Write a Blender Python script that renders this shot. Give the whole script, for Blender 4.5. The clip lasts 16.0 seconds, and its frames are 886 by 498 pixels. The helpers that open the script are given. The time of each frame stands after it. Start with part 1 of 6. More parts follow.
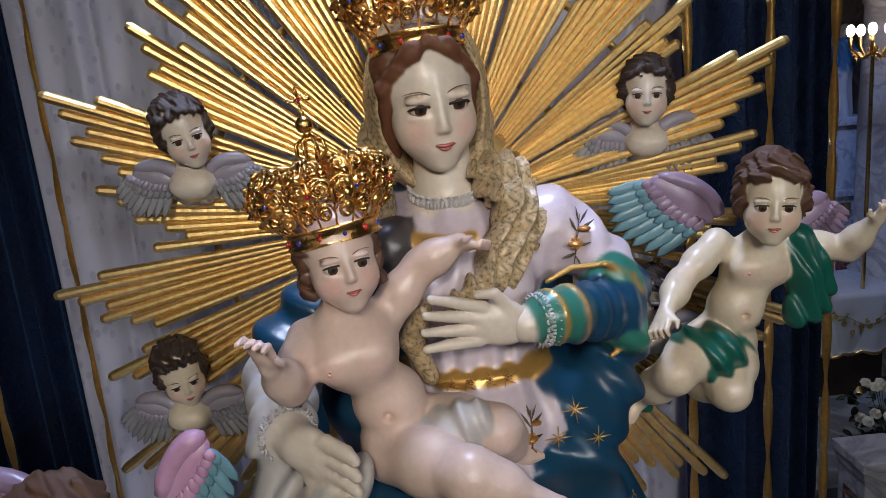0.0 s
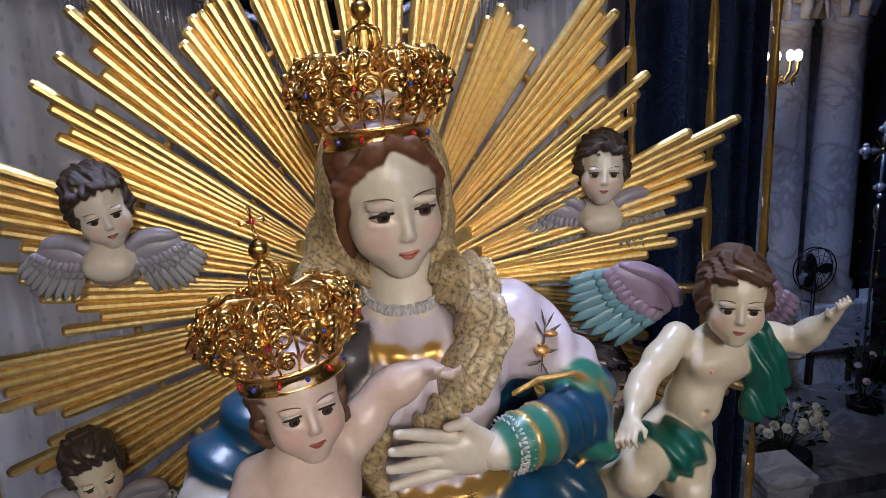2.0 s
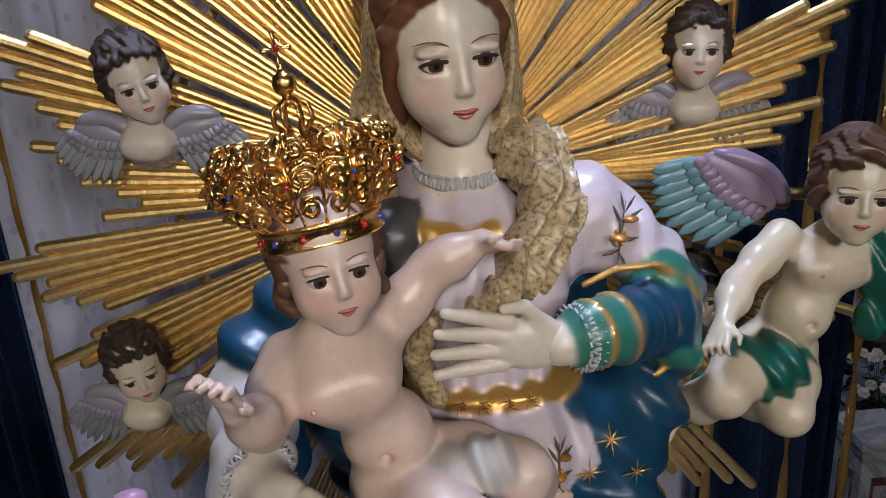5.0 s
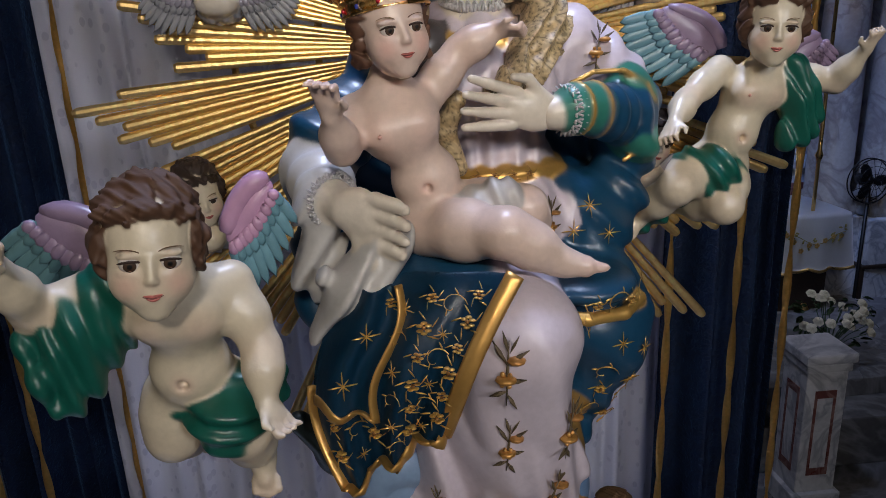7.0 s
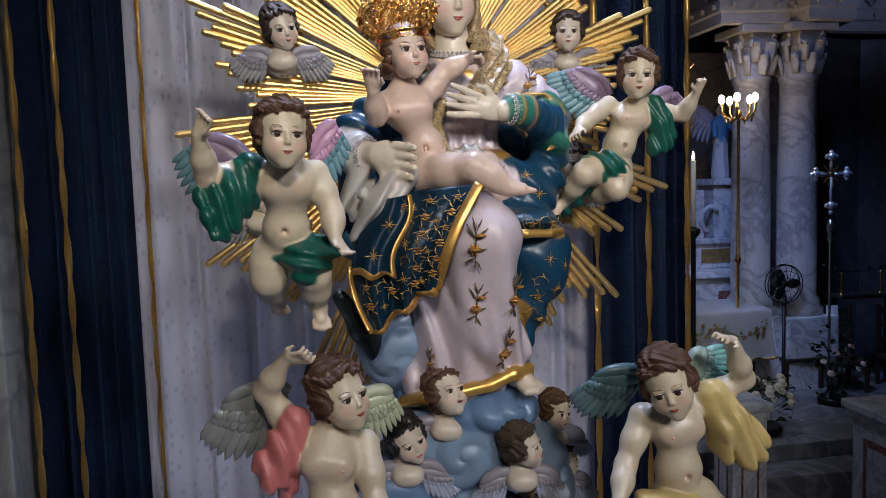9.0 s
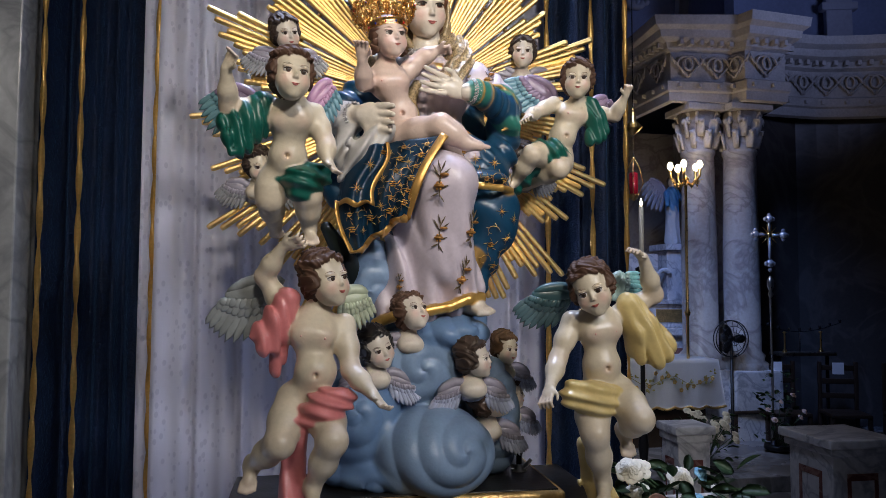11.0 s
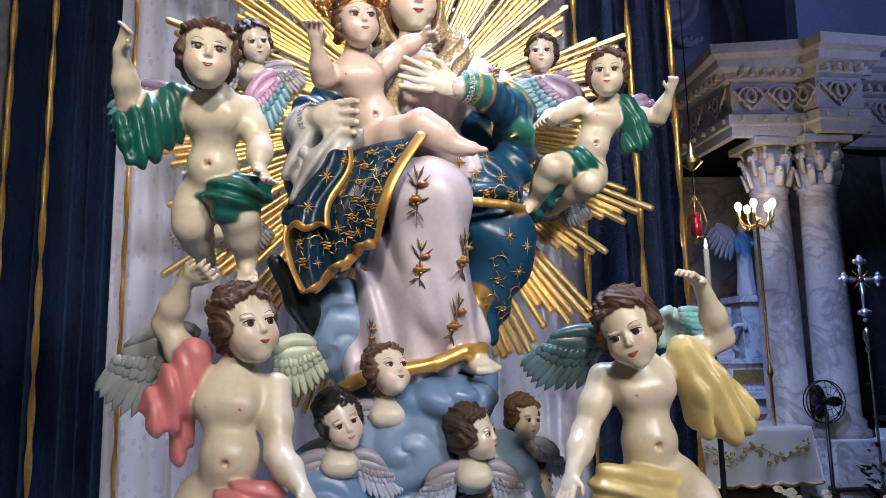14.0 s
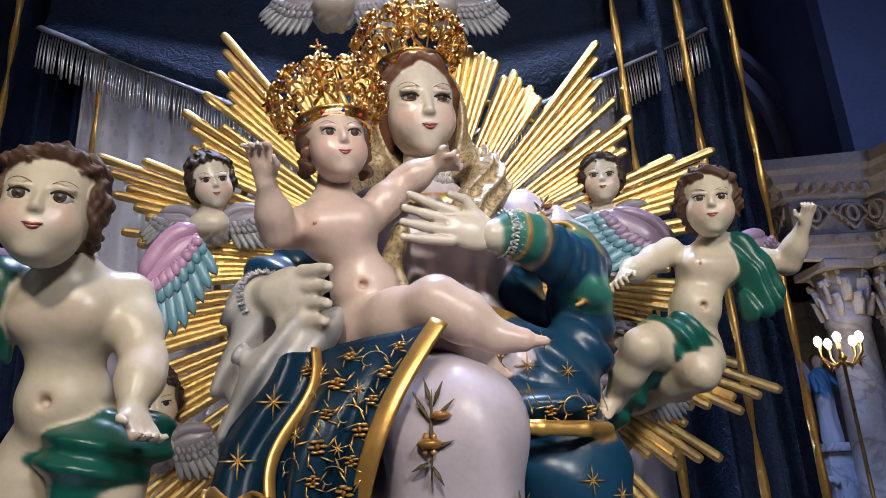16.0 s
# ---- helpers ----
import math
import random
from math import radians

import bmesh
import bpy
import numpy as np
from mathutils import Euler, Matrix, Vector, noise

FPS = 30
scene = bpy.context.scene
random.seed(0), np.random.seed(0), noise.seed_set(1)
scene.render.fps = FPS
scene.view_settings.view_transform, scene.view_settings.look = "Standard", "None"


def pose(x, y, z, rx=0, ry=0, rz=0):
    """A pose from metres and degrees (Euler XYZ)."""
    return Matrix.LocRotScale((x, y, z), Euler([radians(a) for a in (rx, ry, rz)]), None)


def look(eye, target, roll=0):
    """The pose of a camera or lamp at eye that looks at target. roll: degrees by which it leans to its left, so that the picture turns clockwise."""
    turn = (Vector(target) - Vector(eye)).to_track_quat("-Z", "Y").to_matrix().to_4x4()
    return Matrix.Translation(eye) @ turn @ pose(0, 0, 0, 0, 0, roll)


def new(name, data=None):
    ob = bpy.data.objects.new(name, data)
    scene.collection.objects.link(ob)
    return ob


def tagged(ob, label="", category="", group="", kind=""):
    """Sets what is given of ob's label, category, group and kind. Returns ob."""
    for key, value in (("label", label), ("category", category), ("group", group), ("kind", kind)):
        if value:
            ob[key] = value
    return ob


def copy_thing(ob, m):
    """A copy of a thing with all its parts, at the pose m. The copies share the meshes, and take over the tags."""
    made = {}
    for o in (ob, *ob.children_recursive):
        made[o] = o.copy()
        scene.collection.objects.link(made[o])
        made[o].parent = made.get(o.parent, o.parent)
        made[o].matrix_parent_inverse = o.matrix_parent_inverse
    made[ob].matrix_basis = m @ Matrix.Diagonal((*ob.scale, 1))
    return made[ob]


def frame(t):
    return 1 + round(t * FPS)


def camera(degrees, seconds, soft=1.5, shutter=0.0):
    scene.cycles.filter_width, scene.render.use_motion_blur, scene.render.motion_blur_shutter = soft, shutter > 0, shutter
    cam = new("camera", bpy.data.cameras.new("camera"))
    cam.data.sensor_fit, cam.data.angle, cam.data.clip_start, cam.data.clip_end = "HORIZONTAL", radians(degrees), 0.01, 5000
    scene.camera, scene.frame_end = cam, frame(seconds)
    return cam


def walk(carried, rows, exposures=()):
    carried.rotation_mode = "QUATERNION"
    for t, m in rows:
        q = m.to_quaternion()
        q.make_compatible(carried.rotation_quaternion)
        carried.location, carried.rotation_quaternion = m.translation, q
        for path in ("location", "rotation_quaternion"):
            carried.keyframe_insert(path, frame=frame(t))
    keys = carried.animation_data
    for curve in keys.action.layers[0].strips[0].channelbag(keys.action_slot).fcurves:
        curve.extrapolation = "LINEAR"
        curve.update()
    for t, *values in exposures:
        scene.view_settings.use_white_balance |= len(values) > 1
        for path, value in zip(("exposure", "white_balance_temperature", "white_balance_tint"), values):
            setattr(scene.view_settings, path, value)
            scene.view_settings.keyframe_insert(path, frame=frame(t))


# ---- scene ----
cam = camera(63.0, 16.0, soft=0.7)
PATH = [
    (0, (-0.012, -0.101, 2.684), (0.022, 1.85, 2.243), -5.1),
    (0.5, (-0.021, -0.029, 2.817), (0.172, 1.906, 2.349), -4.7),
    (1, (-0.041, 0.015, 2.848), (0.29, 1.928, 2.366), -3.2),
    (1.5, (-0.071, 0.002, 2.854), (0.261, 1.916, 2.379), -2.5),
    (2, (-0.074, 0.034, 2.846), (0.217, 1.95, 2.35), -2.9),
    (2.5, (-0.047, 0.093, 2.821), (0.245, 1.996, 2.277), -3.2),
    (3, (-0.047, 0.129, 2.798), (0.312, 2.015, 2.239), -2.4),
    (3.5, (-0.047, 0.131, 2.783), (0.314, 2.016, 2.22), -2.0),
    (4, (-0.057, 0.137, 2.751), (0.258, 2.028, 2.18), -1.6),
    (4.2, (-0.055, 0.145, 2.732), (0.15, 2.048, 2.153), -2.4),
    (6.3, (-0.035, -0.019, 2.592), (-0.004, 1.877, 1.956), -3.5),
    (6.5, (-0.078, -0.085, 2.55), (-0.001, 1.806, 1.904), -3.3),
    (7, (-0.159, -0.23, 2.475), (-0.005, 1.674, 1.883), -2.4),
    (7.5, (-0.157, -0.369, 2.418), (0.012, 1.552, 1.89), -2.4),
    (8, (-0.169, -0.532, 2.355), (-0.025, 1.413, 1.912), -3.3),
    (8.5, (-0.212, -0.734, 2.251), (-0.057, 1.235, 1.936), -3.2),
    (8.7, (-0.258, -0.826, 2.202), (-0.046, 1.147, 1.953), -2.5),
    (10.8, (-0.381, -1.315, 1.749), (-0.003, 0.646, 1.856), -0.5),
    (11, (-0.354, -1.325, 1.701), (0.001, 0.639, 1.818), 0.3),
    (11.5, (-0.306, -1.32, 1.596), (0.045, 0.645, 1.724), -0.2),
    (12, (-0.31, -1.383, 1.522), (0.021, 0.575, 1.762), -0.5),
    (12.5, (-0.305, -1.395, 1.473), (-0.032, 0.569, 1.733), 0.3),
    (13, (-0.309, -1.4, 1.438), (-0.016, 0.562, 1.692), 1.2),
    (13.5, (-0.205, -1.114, 1.51), (0.037, 0.857, 1.748), 0.6),
    (14, (-0.084, -0.822, 1.66), (0.092, 1.147, 1.966), -1.1),
    (14.5, (-0.054, -0.706, 1.72), (0.126, 1.237, 2.156), -2.3),
    (15, (-0.099, -0.444, 1.85), (0.179, 1.479, 2.324), -2.3),
    (15.5, (-0.067, -0.303, 1.898), (0.077, 1.6, 2.494), -2.1),
    (16, (-0.027, -0.203, 1.941), (0.076, 1.687, 2.585), -2.7),
]
walk(cam, [(t, look(eye, target, roll)) for t, eye, target, roll in PATH], exposures=[(0, -0.42), (4.2, -0.50), (6.5, -0.46), (8.7, -0.12), (10.8, 0.22), (12, 0.28), (13, 0.48), (14, 0.86), (15, 0.70), (16, 0.25)])

# ---------------------------------------------------------------- light
# the chancel behind is laid out in a plan of its own, then set on its raised floor
CHANCEL = Matrix.Translation((-0.3, -1.2, 1.45)) @ Matrix.Rotation(radians(2), 4, "Z") @ Matrix.Scale(0.79, 4) @ Matrix.Translation((0.3, 1.2, -1.45))
world = bpy.data.worlds.new("world")
scene.world = world
world.use_nodes = True
world.node_tree.nodes["Background"].inputs[0].default_value = (0.035, 0.06, 0.14, 1)
world.node_tree.nodes["Background"].inputs[1].default_value = 0.14


def area_lamp(name, eye, target, size, watts, colour, spread=120):
    lamp = bpy.data.lights.new(name, "AREA")
    lamp.spread = radians(spread)
    lamp.shape, lamp.size, lamp.energy, lamp.color = "DISK", size, watts, colour
    ob = new(name, lamp)
    ob.matrix_world = look(eye, target)
    return ob


def point_lamp(name, eye, radius, watts, colour):
    lamp = bpy.data.lights.new(name, "POINT")
    lamp.shadow_soft_size, lamp.energy, lamp.color = radius, watts, colour
    ob = new(name, lamp)
    ob.location = eye
    return ob


area_lamp("key_floodlight", (-0.15, -3.3, 4.3), (0.05, 1.25, 2.42), 0.40, 7.2, (1.0, 0.90, 0.77), 43)
area_lamp("nave_floodlight", (1.9, -3.4, 3.9), (0.1, 1.1, 2.10), 0.6, 9.4, (0.95, 0.95, 1.0), 56)
area_lamp("curtain_floodlight", (0.0, 1.60, 5.9), (-0.2, 1.93, 1.2), 0.6, 46, (0.58, 0.68, 1.0), 70)
area_lamp("blue_floodlight", CHANCEL @ Vector((2.6, 4.2, 5.2)), CHANCEL @ Vector((4.5, 6.3, 1.6)), 0.5, 6.94, (0.25, 0.42, 1.0), 50)
area_lamp("vault_light", CHANCEL @ Vector((6.2, 3.0, 4.6)), CHANCEL @ Vector((4.4, 6.4, 6.6)), 0.8, 6.5, (0.40, 0.50, 1.0), 110)
# added fill without a known fixture, brightens the altar cloth
area_lamp("altar_fill", CHANCEL @ Vector((2.7, 3.6, 4.6)), CHANCEL @ Vector((3.5, 5.7, 0.9)), 0.4, 1.68, (0.85, 0.90, 1.0), 45)
area_lamp("side_floodlight", (-3.4, -1.6, 3.6), (-1.6, 1.6, 2.0), 0.5, 1.4, (1.0, 0.95, 0.9), 60)

# ---------------------------------------------------------------- materials


def material(name, colour, rough=0.5, metal=0.0, vary=0.15, scale=8.0, bump=0.1, fine=60.0, sheen=0.0, coat=0.0, attribute=""):
    """A surface with colour variation at two scales and fine relief."""
    m = bpy.data.materials.new(name)
    m.use_nodes = True
    nt = m.node_tree
    n, l = nt.nodes, nt.links
    b = n["Principled BSDF"]
    tc = n.new("ShaderNodeTexCoord")
    big, small = n.new("ShaderNodeTexNoise"), n.new("ShaderNodeTexNoise")
    big.inputs["Scale"].default_value, big.inputs["Detail"].default_value = scale, 5
    small.inputs["Scale"].default_value, small.inputs["Detail"].default_value = fine, 3
    for t in (big, small):
        l.new(tc.outputs["Object"], t.inputs["Vector"])
    add = n.new("ShaderNodeMath")
    add.operation = "ADD"
    l.new(big.outputs["Fac"], add.inputs[0])
    l.new(small.outputs["Fac"], add.inputs[1])
    span = n.new("ShaderNodeMapRange")
    span.inputs["From Min"].default_value, span.inputs["From Max"].default_value = 0.6, 1.4
    span.inputs["To Min"].default_value, span.inputs["To Max"].default_value = 1 - vary, 1 + vary
    l.new(add.outputs[0], span.inputs["Value"])
    mul = n.new("ShaderNodeVectorMath")
    mul.operation = "SCALE"
    l.new(span.outputs[0], mul.inputs["Scale"])
    if attribute:
        at = n.new("ShaderNodeAttribute")
        at.attribute_name = attribute
        l.new(at.outputs["Color"], mul.inputs[0])
        l.new(at.outputs["Alpha"], b.inputs["Metallic"])
    else:
        mul.inputs[0].default_value = colour
        b.inputs["Metallic"].default_value = metal
    l.new(mul.outputs[0], b.inputs["Base Color"])
    rr = n.new("ShaderNodeMapRange")
    rr.inputs["To Min"].default_value, rr.inputs["To Max"].default_value = max(0.03, rough - 0.1), rough + 0.1
    l.new(big.outputs["Fac"], rr.inputs["Value"])
    l.new(rr.outputs[0], b.inputs["Roughness"])
    if attribute:
        # brown hair paint is duller than the enamelled skin and cloth
        rgb, wide, brown, deep, both, dull = n.new("ShaderNodeSeparateColor"), *[n.new("ShaderNodeMath") for _ in range(5)]
        l.new(at.outputs["Color"], rgb.inputs[0])
        for node, op in ((wide, "MULTIPLY"), (brown, "GREATER_THAN"), (deep, "LESS_THAN"), (both, "MULTIPLY"), (dull, "MULTIPLY_ADD")):
            node.operation = op
        l.new(rgb.outputs[2], wide.inputs[0])
        wide.inputs[1].default_value = 1.3
        l.new(rgb.outputs[0], brown.inputs[0])
        l.new(wide.outputs[0], brown.inputs[1])
        l.new(rgb.outputs[0], deep.inputs[0])
        deep.inputs[1].default_value = 0.2
        l.new(brown.outputs[0], both.inputs[0])
        l.new(deep.outputs[0], both.inputs[1])
        l.new(both.outputs[0], dull.inputs[0])
        dull.inputs[1].default_value = 0.3
        l.new(rr.outputs[0], dull.inputs[2])
        l.new(dull.outputs[0], b.inputs["Roughness"])
        thin = n.new("ShaderNodeMath")
        thin.operation = "MULTIPLY_ADD"
        l.new(both.outputs[0], thin.inputs[0])
        thin.inputs[1].default_value, thin.inputs[2].default_value = -coat, coat
        l.new(thin.outputs[0], b.inputs["Coat Weight"])
    if bump:
        bp = n.new("ShaderNodeBump")
        bp.inputs["Strength"].default_value, bp.inputs["Distance"].default_value = bump, 0.01
        l.new(small.outputs["Fac"], bp.inputs["Height"])
        l.new(bp.outputs[0], b.inputs["Normal"])
    b.inputs["Sheen Weight"].default_value = sheen
    b.inputs["Coat Weight"].default_value = coat
    b.inputs["Coat Roughness"].default_value = 0.25
    return m


def chain(m, *kinds):
    return [m.node_tree.nodes.new("ShaderNode" + k) for k in kinds]


def marble(name, base, vein, rough=0.25, scale=1.6, sharp=0.06):
    """Polished stone with branching veins."""
    m = material(name, base, rough, 0, 0.18, scale, 0.02, 30)
    nt = m.node_tree
    b = nt.nodes["Principled BSDF"]
    tc, warp, wave, ramp, mix = chain(m, "TexCoord", "TexNoise", "TexNoise", "ValToRGB", "MixRGB")
    warp.inputs["Scale"].default_value = scale * 0.8
    wave.inputs["Scale"].default_value, wave.inputs["Detail"].default_value, wave.inputs["Distortion"].default_value = scale, 6, 2.0
    nt.links.new(tc.outputs["Object"], wave.inputs["Vector"])
    e = ramp.color_ramp.elements
    e[0].position, e[0].color = 0.5 - sharp, (0, 0, 0, 1)
    e[1].position, e[1].color = 0.5, (1, 1, 1, 1)
    back = e.new(0.5 + sharp)
    back.color = (0, 0, 0, 1)
    nt.links.new(wave.outputs["Fac"], ramp.inputs["Fac"])
    old = b.inputs["Base Color"].links[0].from_socket
    nt.links.new(ramp.outputs[0], mix.inputs["Fac"])
    nt.links.new(old, mix.inputs["Color1"])
    mix.inputs["Color2"].default_value = (*vein, 1)
    nt.links.new(mix.outputs[0], b.inputs["Base Color"])
    return m


def damask(name, base, leaf, scale=26.0):
    """Satin with small woven leaves."""
    m = material(name, base, 0.42, 0, 0.05, 4, 0.05, 400, sheen=0.3)
    nt = m.node_tree
    b = nt.nodes["Principled BSDF"]
    tc, mp, vor, ramp, mix, bump = chain(m, "TexCoord", "Mapping", "TexVoronoi", "ValToRGB", "MixRGB", "Bump")
    mp.inputs["Scale"].default_value = (1.0, 0.0, 0.55)
    mp.inputs["Rotation"].default_value = (0, 0.6, 0)
    vor.inputs["Scale"].default_value, vor.inputs["Randomness"].default_value = scale * 1.6, 0.75
    nt.links.new(tc.outputs["Object"], mp.inputs["Vector"])
    nt.links.new(mp.outputs[0], vor.inputs["Vector"])
    e = ramp.color_ramp.elements
    e[0].position, e[0].color = 0.27, (1, 1, 1, 1)
    e[1].position, e[1].color = 0.33, (0, 0, 0, 1)
    nt.links.new(vor.outputs["Distance"], ramp.inputs["Fac"])
    old = b.inputs["Base Color"].links[0].from_socket
    nt.links.new(ramp.outputs[0], mix.inputs["Fac"])
    nt.links.new(old, mix.inputs["Color1"])
    mix.inputs["Color2"].default_value = (*leaf, 1)
    nt.links.new(mix.outputs[0], b.inputs["Base Color"])
    bump.inputs["Strength"].default_value, bump.inputs["Distance"].default_value = 0.25, 0.004
    nt.links.new(ramp.outputs[0], bump.inputs["Height"])
    nt.links.new(bump.outputs[0], b.inputs["Normal"])
    return m


def velvet(name, base, crushed):
    m = material(name, base, 0.75, 0, 0.5, 5, 0.8, 45, sheen=0.8)
    b = m.node_tree.nodes["Principled BSDF"]
    b.inputs["Sheen Tint"].default_value = (*crushed, 1)
    b.inputs["Sheen Roughness"].default_value = 0.35
    for node in m.node_tree.nodes:
        if node.type == "TEX_NOISE" and node.inputs["Scale"].default_value == 45:
            node.inputs["Distortion"].default_value = 1.5
    return m


PAINT = material("polychrome_paint", (1, 1, 1), 0.36, 0, 0.09, 14, 0.06, 90, coat=0.12, attribute="paint")
GILT = material("gilded_wood", (1.0, 0.71, 0.31), 0.42, 1.0, 0.20, 22, 0.14, 70)
CROWN = material("chased_gold", (0.88, 0.52, 0.17), 0.27, 1.0, 0.2, 30, 0.15, 220)
VELVET = velvet("blue_velvet", (0.005, 0.020, 0.070), (0.10, 0.24, 0.55))
SATIN = damask("white_satin", (0.80, 0.81, 0.95), (0.68, 0.69, 0.84))
RIBBON = material("gold_ribbon", (0.88, 0.57, 0.18), 0.34, 0.75, 0.2, 10, 0.1, 90)
BRAID = material("tarnished_braid", (0.20, 0.20, 0.24), 0.4, 0.7, 0.4, 60, 0.3, 300)
SILVER = material("silver_thread", (0.62, 0.62, 0.68), 0.3, 0.8, 0.2, 40, 0.2, 300)
GREY_MARBLE = marble("grey_marble", (0.30, 0.30, 0.29), (0.21, 0.21, 0.21))
DARK_MARBLE = marble("dark_marble", (0.07, 0.065, 0.065), (0.11, 0.10, 0.10), 0.35, 1.0)
WARM_MARBLE = marble("cream_marble", (0.38, 0.35, 0.32), (0.24, 0.21, 0.20), 0.3, 1.6)
WHITE_MARBLE = marble("white_marble", (0.62, 0.62, 0.64), (0.35, 0.36, 0.40), 0.3, 2.5)
RED_MARBLE = marble("red_marble", (0.16, 0.05, 0.04), (0.30, 0.16, 0.14), 0.3, 4)
PLASTER = material("painted_plaster", (0.34, 0.35, 0.42), 0.7, 0, 0.12, 3, 0.1, 25)
STUCCO = material("carved_stucco", (0.55, 0.52, 0.50), 0.6, 0, 0.2, 6, 0.3, 40)
BLUE_PLASTER = material("blue_vault_plaster", (0.22, 0.26, 0.40), 0.7, 0, 0.15, 2, 0.1, 25)
FLOOR = marble("floor_marble", (0.16, 0.16, 0.17), (0.28, 0.28, 0.30), 0.25, 1.2)
DARKWOOD = material("dark_wood", (0.035, 0.022, 0.015), 0.4, 0, 0.3, 10, 0.15, 60)
BLACKWOOD = material("black_base_wood", (0.012, 0.011, 0.010), 0.35, 0, 0.3, 12, 0.1, 60)
GILT_EDGE = material("worn_gilt_edge", (0.55, 0.36, 0.14), 0.4, 0.7, 0.4, 20, 0.3, 70)
CLOTH = material("white_linen", (0.72, 0.72, 0.74), 0.8, 0, 0.08, 8, 0.15, 200)
THREAD = material("embroidery_thread", (0.30, 0.26, 0.08), 0.7, 0, 0.3, 30, 0.2, 200)
IRON = material("black_iron", (0.02, 0.02, 0.022), 0.4, 0.6, 0.2, 20, 0.1, 80)
STEEL = material("steel", (0.5, 0.5, 0.5), 0.3, 1.0, 0.2, 30, 0.1, 120)
BRASS = material("brass", (0.72, 0.48, 0.18), 0.3, 1.0, 0.2, 20, 0.1, 100)
CRYSTAL = material("silvered_crystal", (0.78, 0.80, 0.88), 0.15, 0.7, 0.2, 40, 0.2, 150)
WAX = material("candle_wax", (0.80, 0.76, 0.66), 0.5, 0, 0.05, 8, 0.02, 60)
PETAL = material("cream_petal", (0.78, 0.74, 0.62), 0.6, 0, 0.12, 20, 0.1, 120)
PINK_PETAL = material("blush_petal", (0.80, 0.58, 0.50), 0.6, 0, 0.15, 15, 0.1, 120)
BLUE_PETAL = material("blue_petal", (0.22, 0.48, 0.66), 0.6, 0, 0.2, 20, 0.1, 120)
LEAF = material("leaf_green", (0.05, 0.10, 0.045), 0.5, 0, 0.35, 12, 0.15, 80)
RED_BOOK = material("red_cloth_cover", (0.35, 0.02, 0.03), 0.6, 0, 0.15, 10, 0.1, 100)
PAPER = material("white_paper", (0.75, 0.75, 0.76), 0.8, 0, 0.05, 8, 0.02, 60)
RUBY = material("ruby_glass", (0.45, 0.01, 0.03), 0.08, 0.1, 0.1, 40, 0, 60, coat=1.0)
SAPPHIRE = material("sapphire_glass", (0.03, 0.05, 0.35), 0.08, 0.1, 0.1, 40, 0, 60, coat=1.0)


def glow(name, colour, strength):
    m = bpy.data.materials.new(name)
    m.use_nodes = True
    b = m.node_tree.nodes["Principled BSDF"]
    b.inputs["Base Color"].default_value = (*colour, 1)
    b.inputs["Emission Color"].default_value = (*colour, 1)
    b.inputs["Emission Strength"].default_value = strength
    return m


BULB = glow("lit_bulb", (1.0, 0.82, 0.55), 14)
FLAME = glow("candle_flame", (1.0, 0.86, 0.62), 12)

# ---------------------------------------------------------------- mesh helpers


def mesh_of(name, bm, mat, smooth=True):
    me = bpy.data.meshes.new(name)
    bm.to_mesh(me)
    bm.free()
    me.materials.append(mat)
    if smooth:
        me.polygons.foreach_set("use_smooth", [True] * len(me.polygons))
    return me


def part(name, bm, mat, parent=None, label="", smooth=True):
    ob = new(name, mesh_of(name, bm, mat, smooth))
    ob.parent = parent
    if label:
        tagged(ob, label)
    return ob


def thing(name, at, label, category, group="", kind=""):
    e = new(name)
    e.location = at
    e.empty_display_size = 0.05
    return tagged(e, label, category, group, kind)


def box(bm, lo, hi, bevel=0.0):
    made = bmesh.ops.create_cube(bm, size=1, matrix=Matrix.LocRotScale(
        [(a + b) / 2 for a, b in zip(lo, hi)], None, [b - a for a, b in zip(lo, hi)]))
    if bevel:
        edges = list({e for v in made["verts"] for e in v.link_edges})
        bmesh.ops.bevel(bm, geom=edges, offset=bevel, segments=2, affect="EDGES", profile=0.6)
    return bm


def lathe(bm, profile, n=32, centre=(0, 0, 0), start=0.0, sweep=2 * math.pi, flute=0, depth=0.0):
    """Turns (radius, z) pairs round a vertical axis."""
    closed = sweep > 6.28
    steps = n if closed else n + 1
    rings = []
    for r, z in profile:
        ring = []
        for i in range(steps):
            a = start + sweep * i / n
            q = r * (1 + depth * math.cos(flute * a)) if flute else r
            ring.append(bm.verts.new((centre[0] + q * math.cos(a), centre[1] + q * math.sin(a), centre[2] + z)))
        rings.append(ring)
    for a, b in zip(rings, rings[1:]):
        for i in range(n):
            j = (i + 1) % steps
            bm.faces.new((a[i], a[j], b[j], b[i]))
    return bm


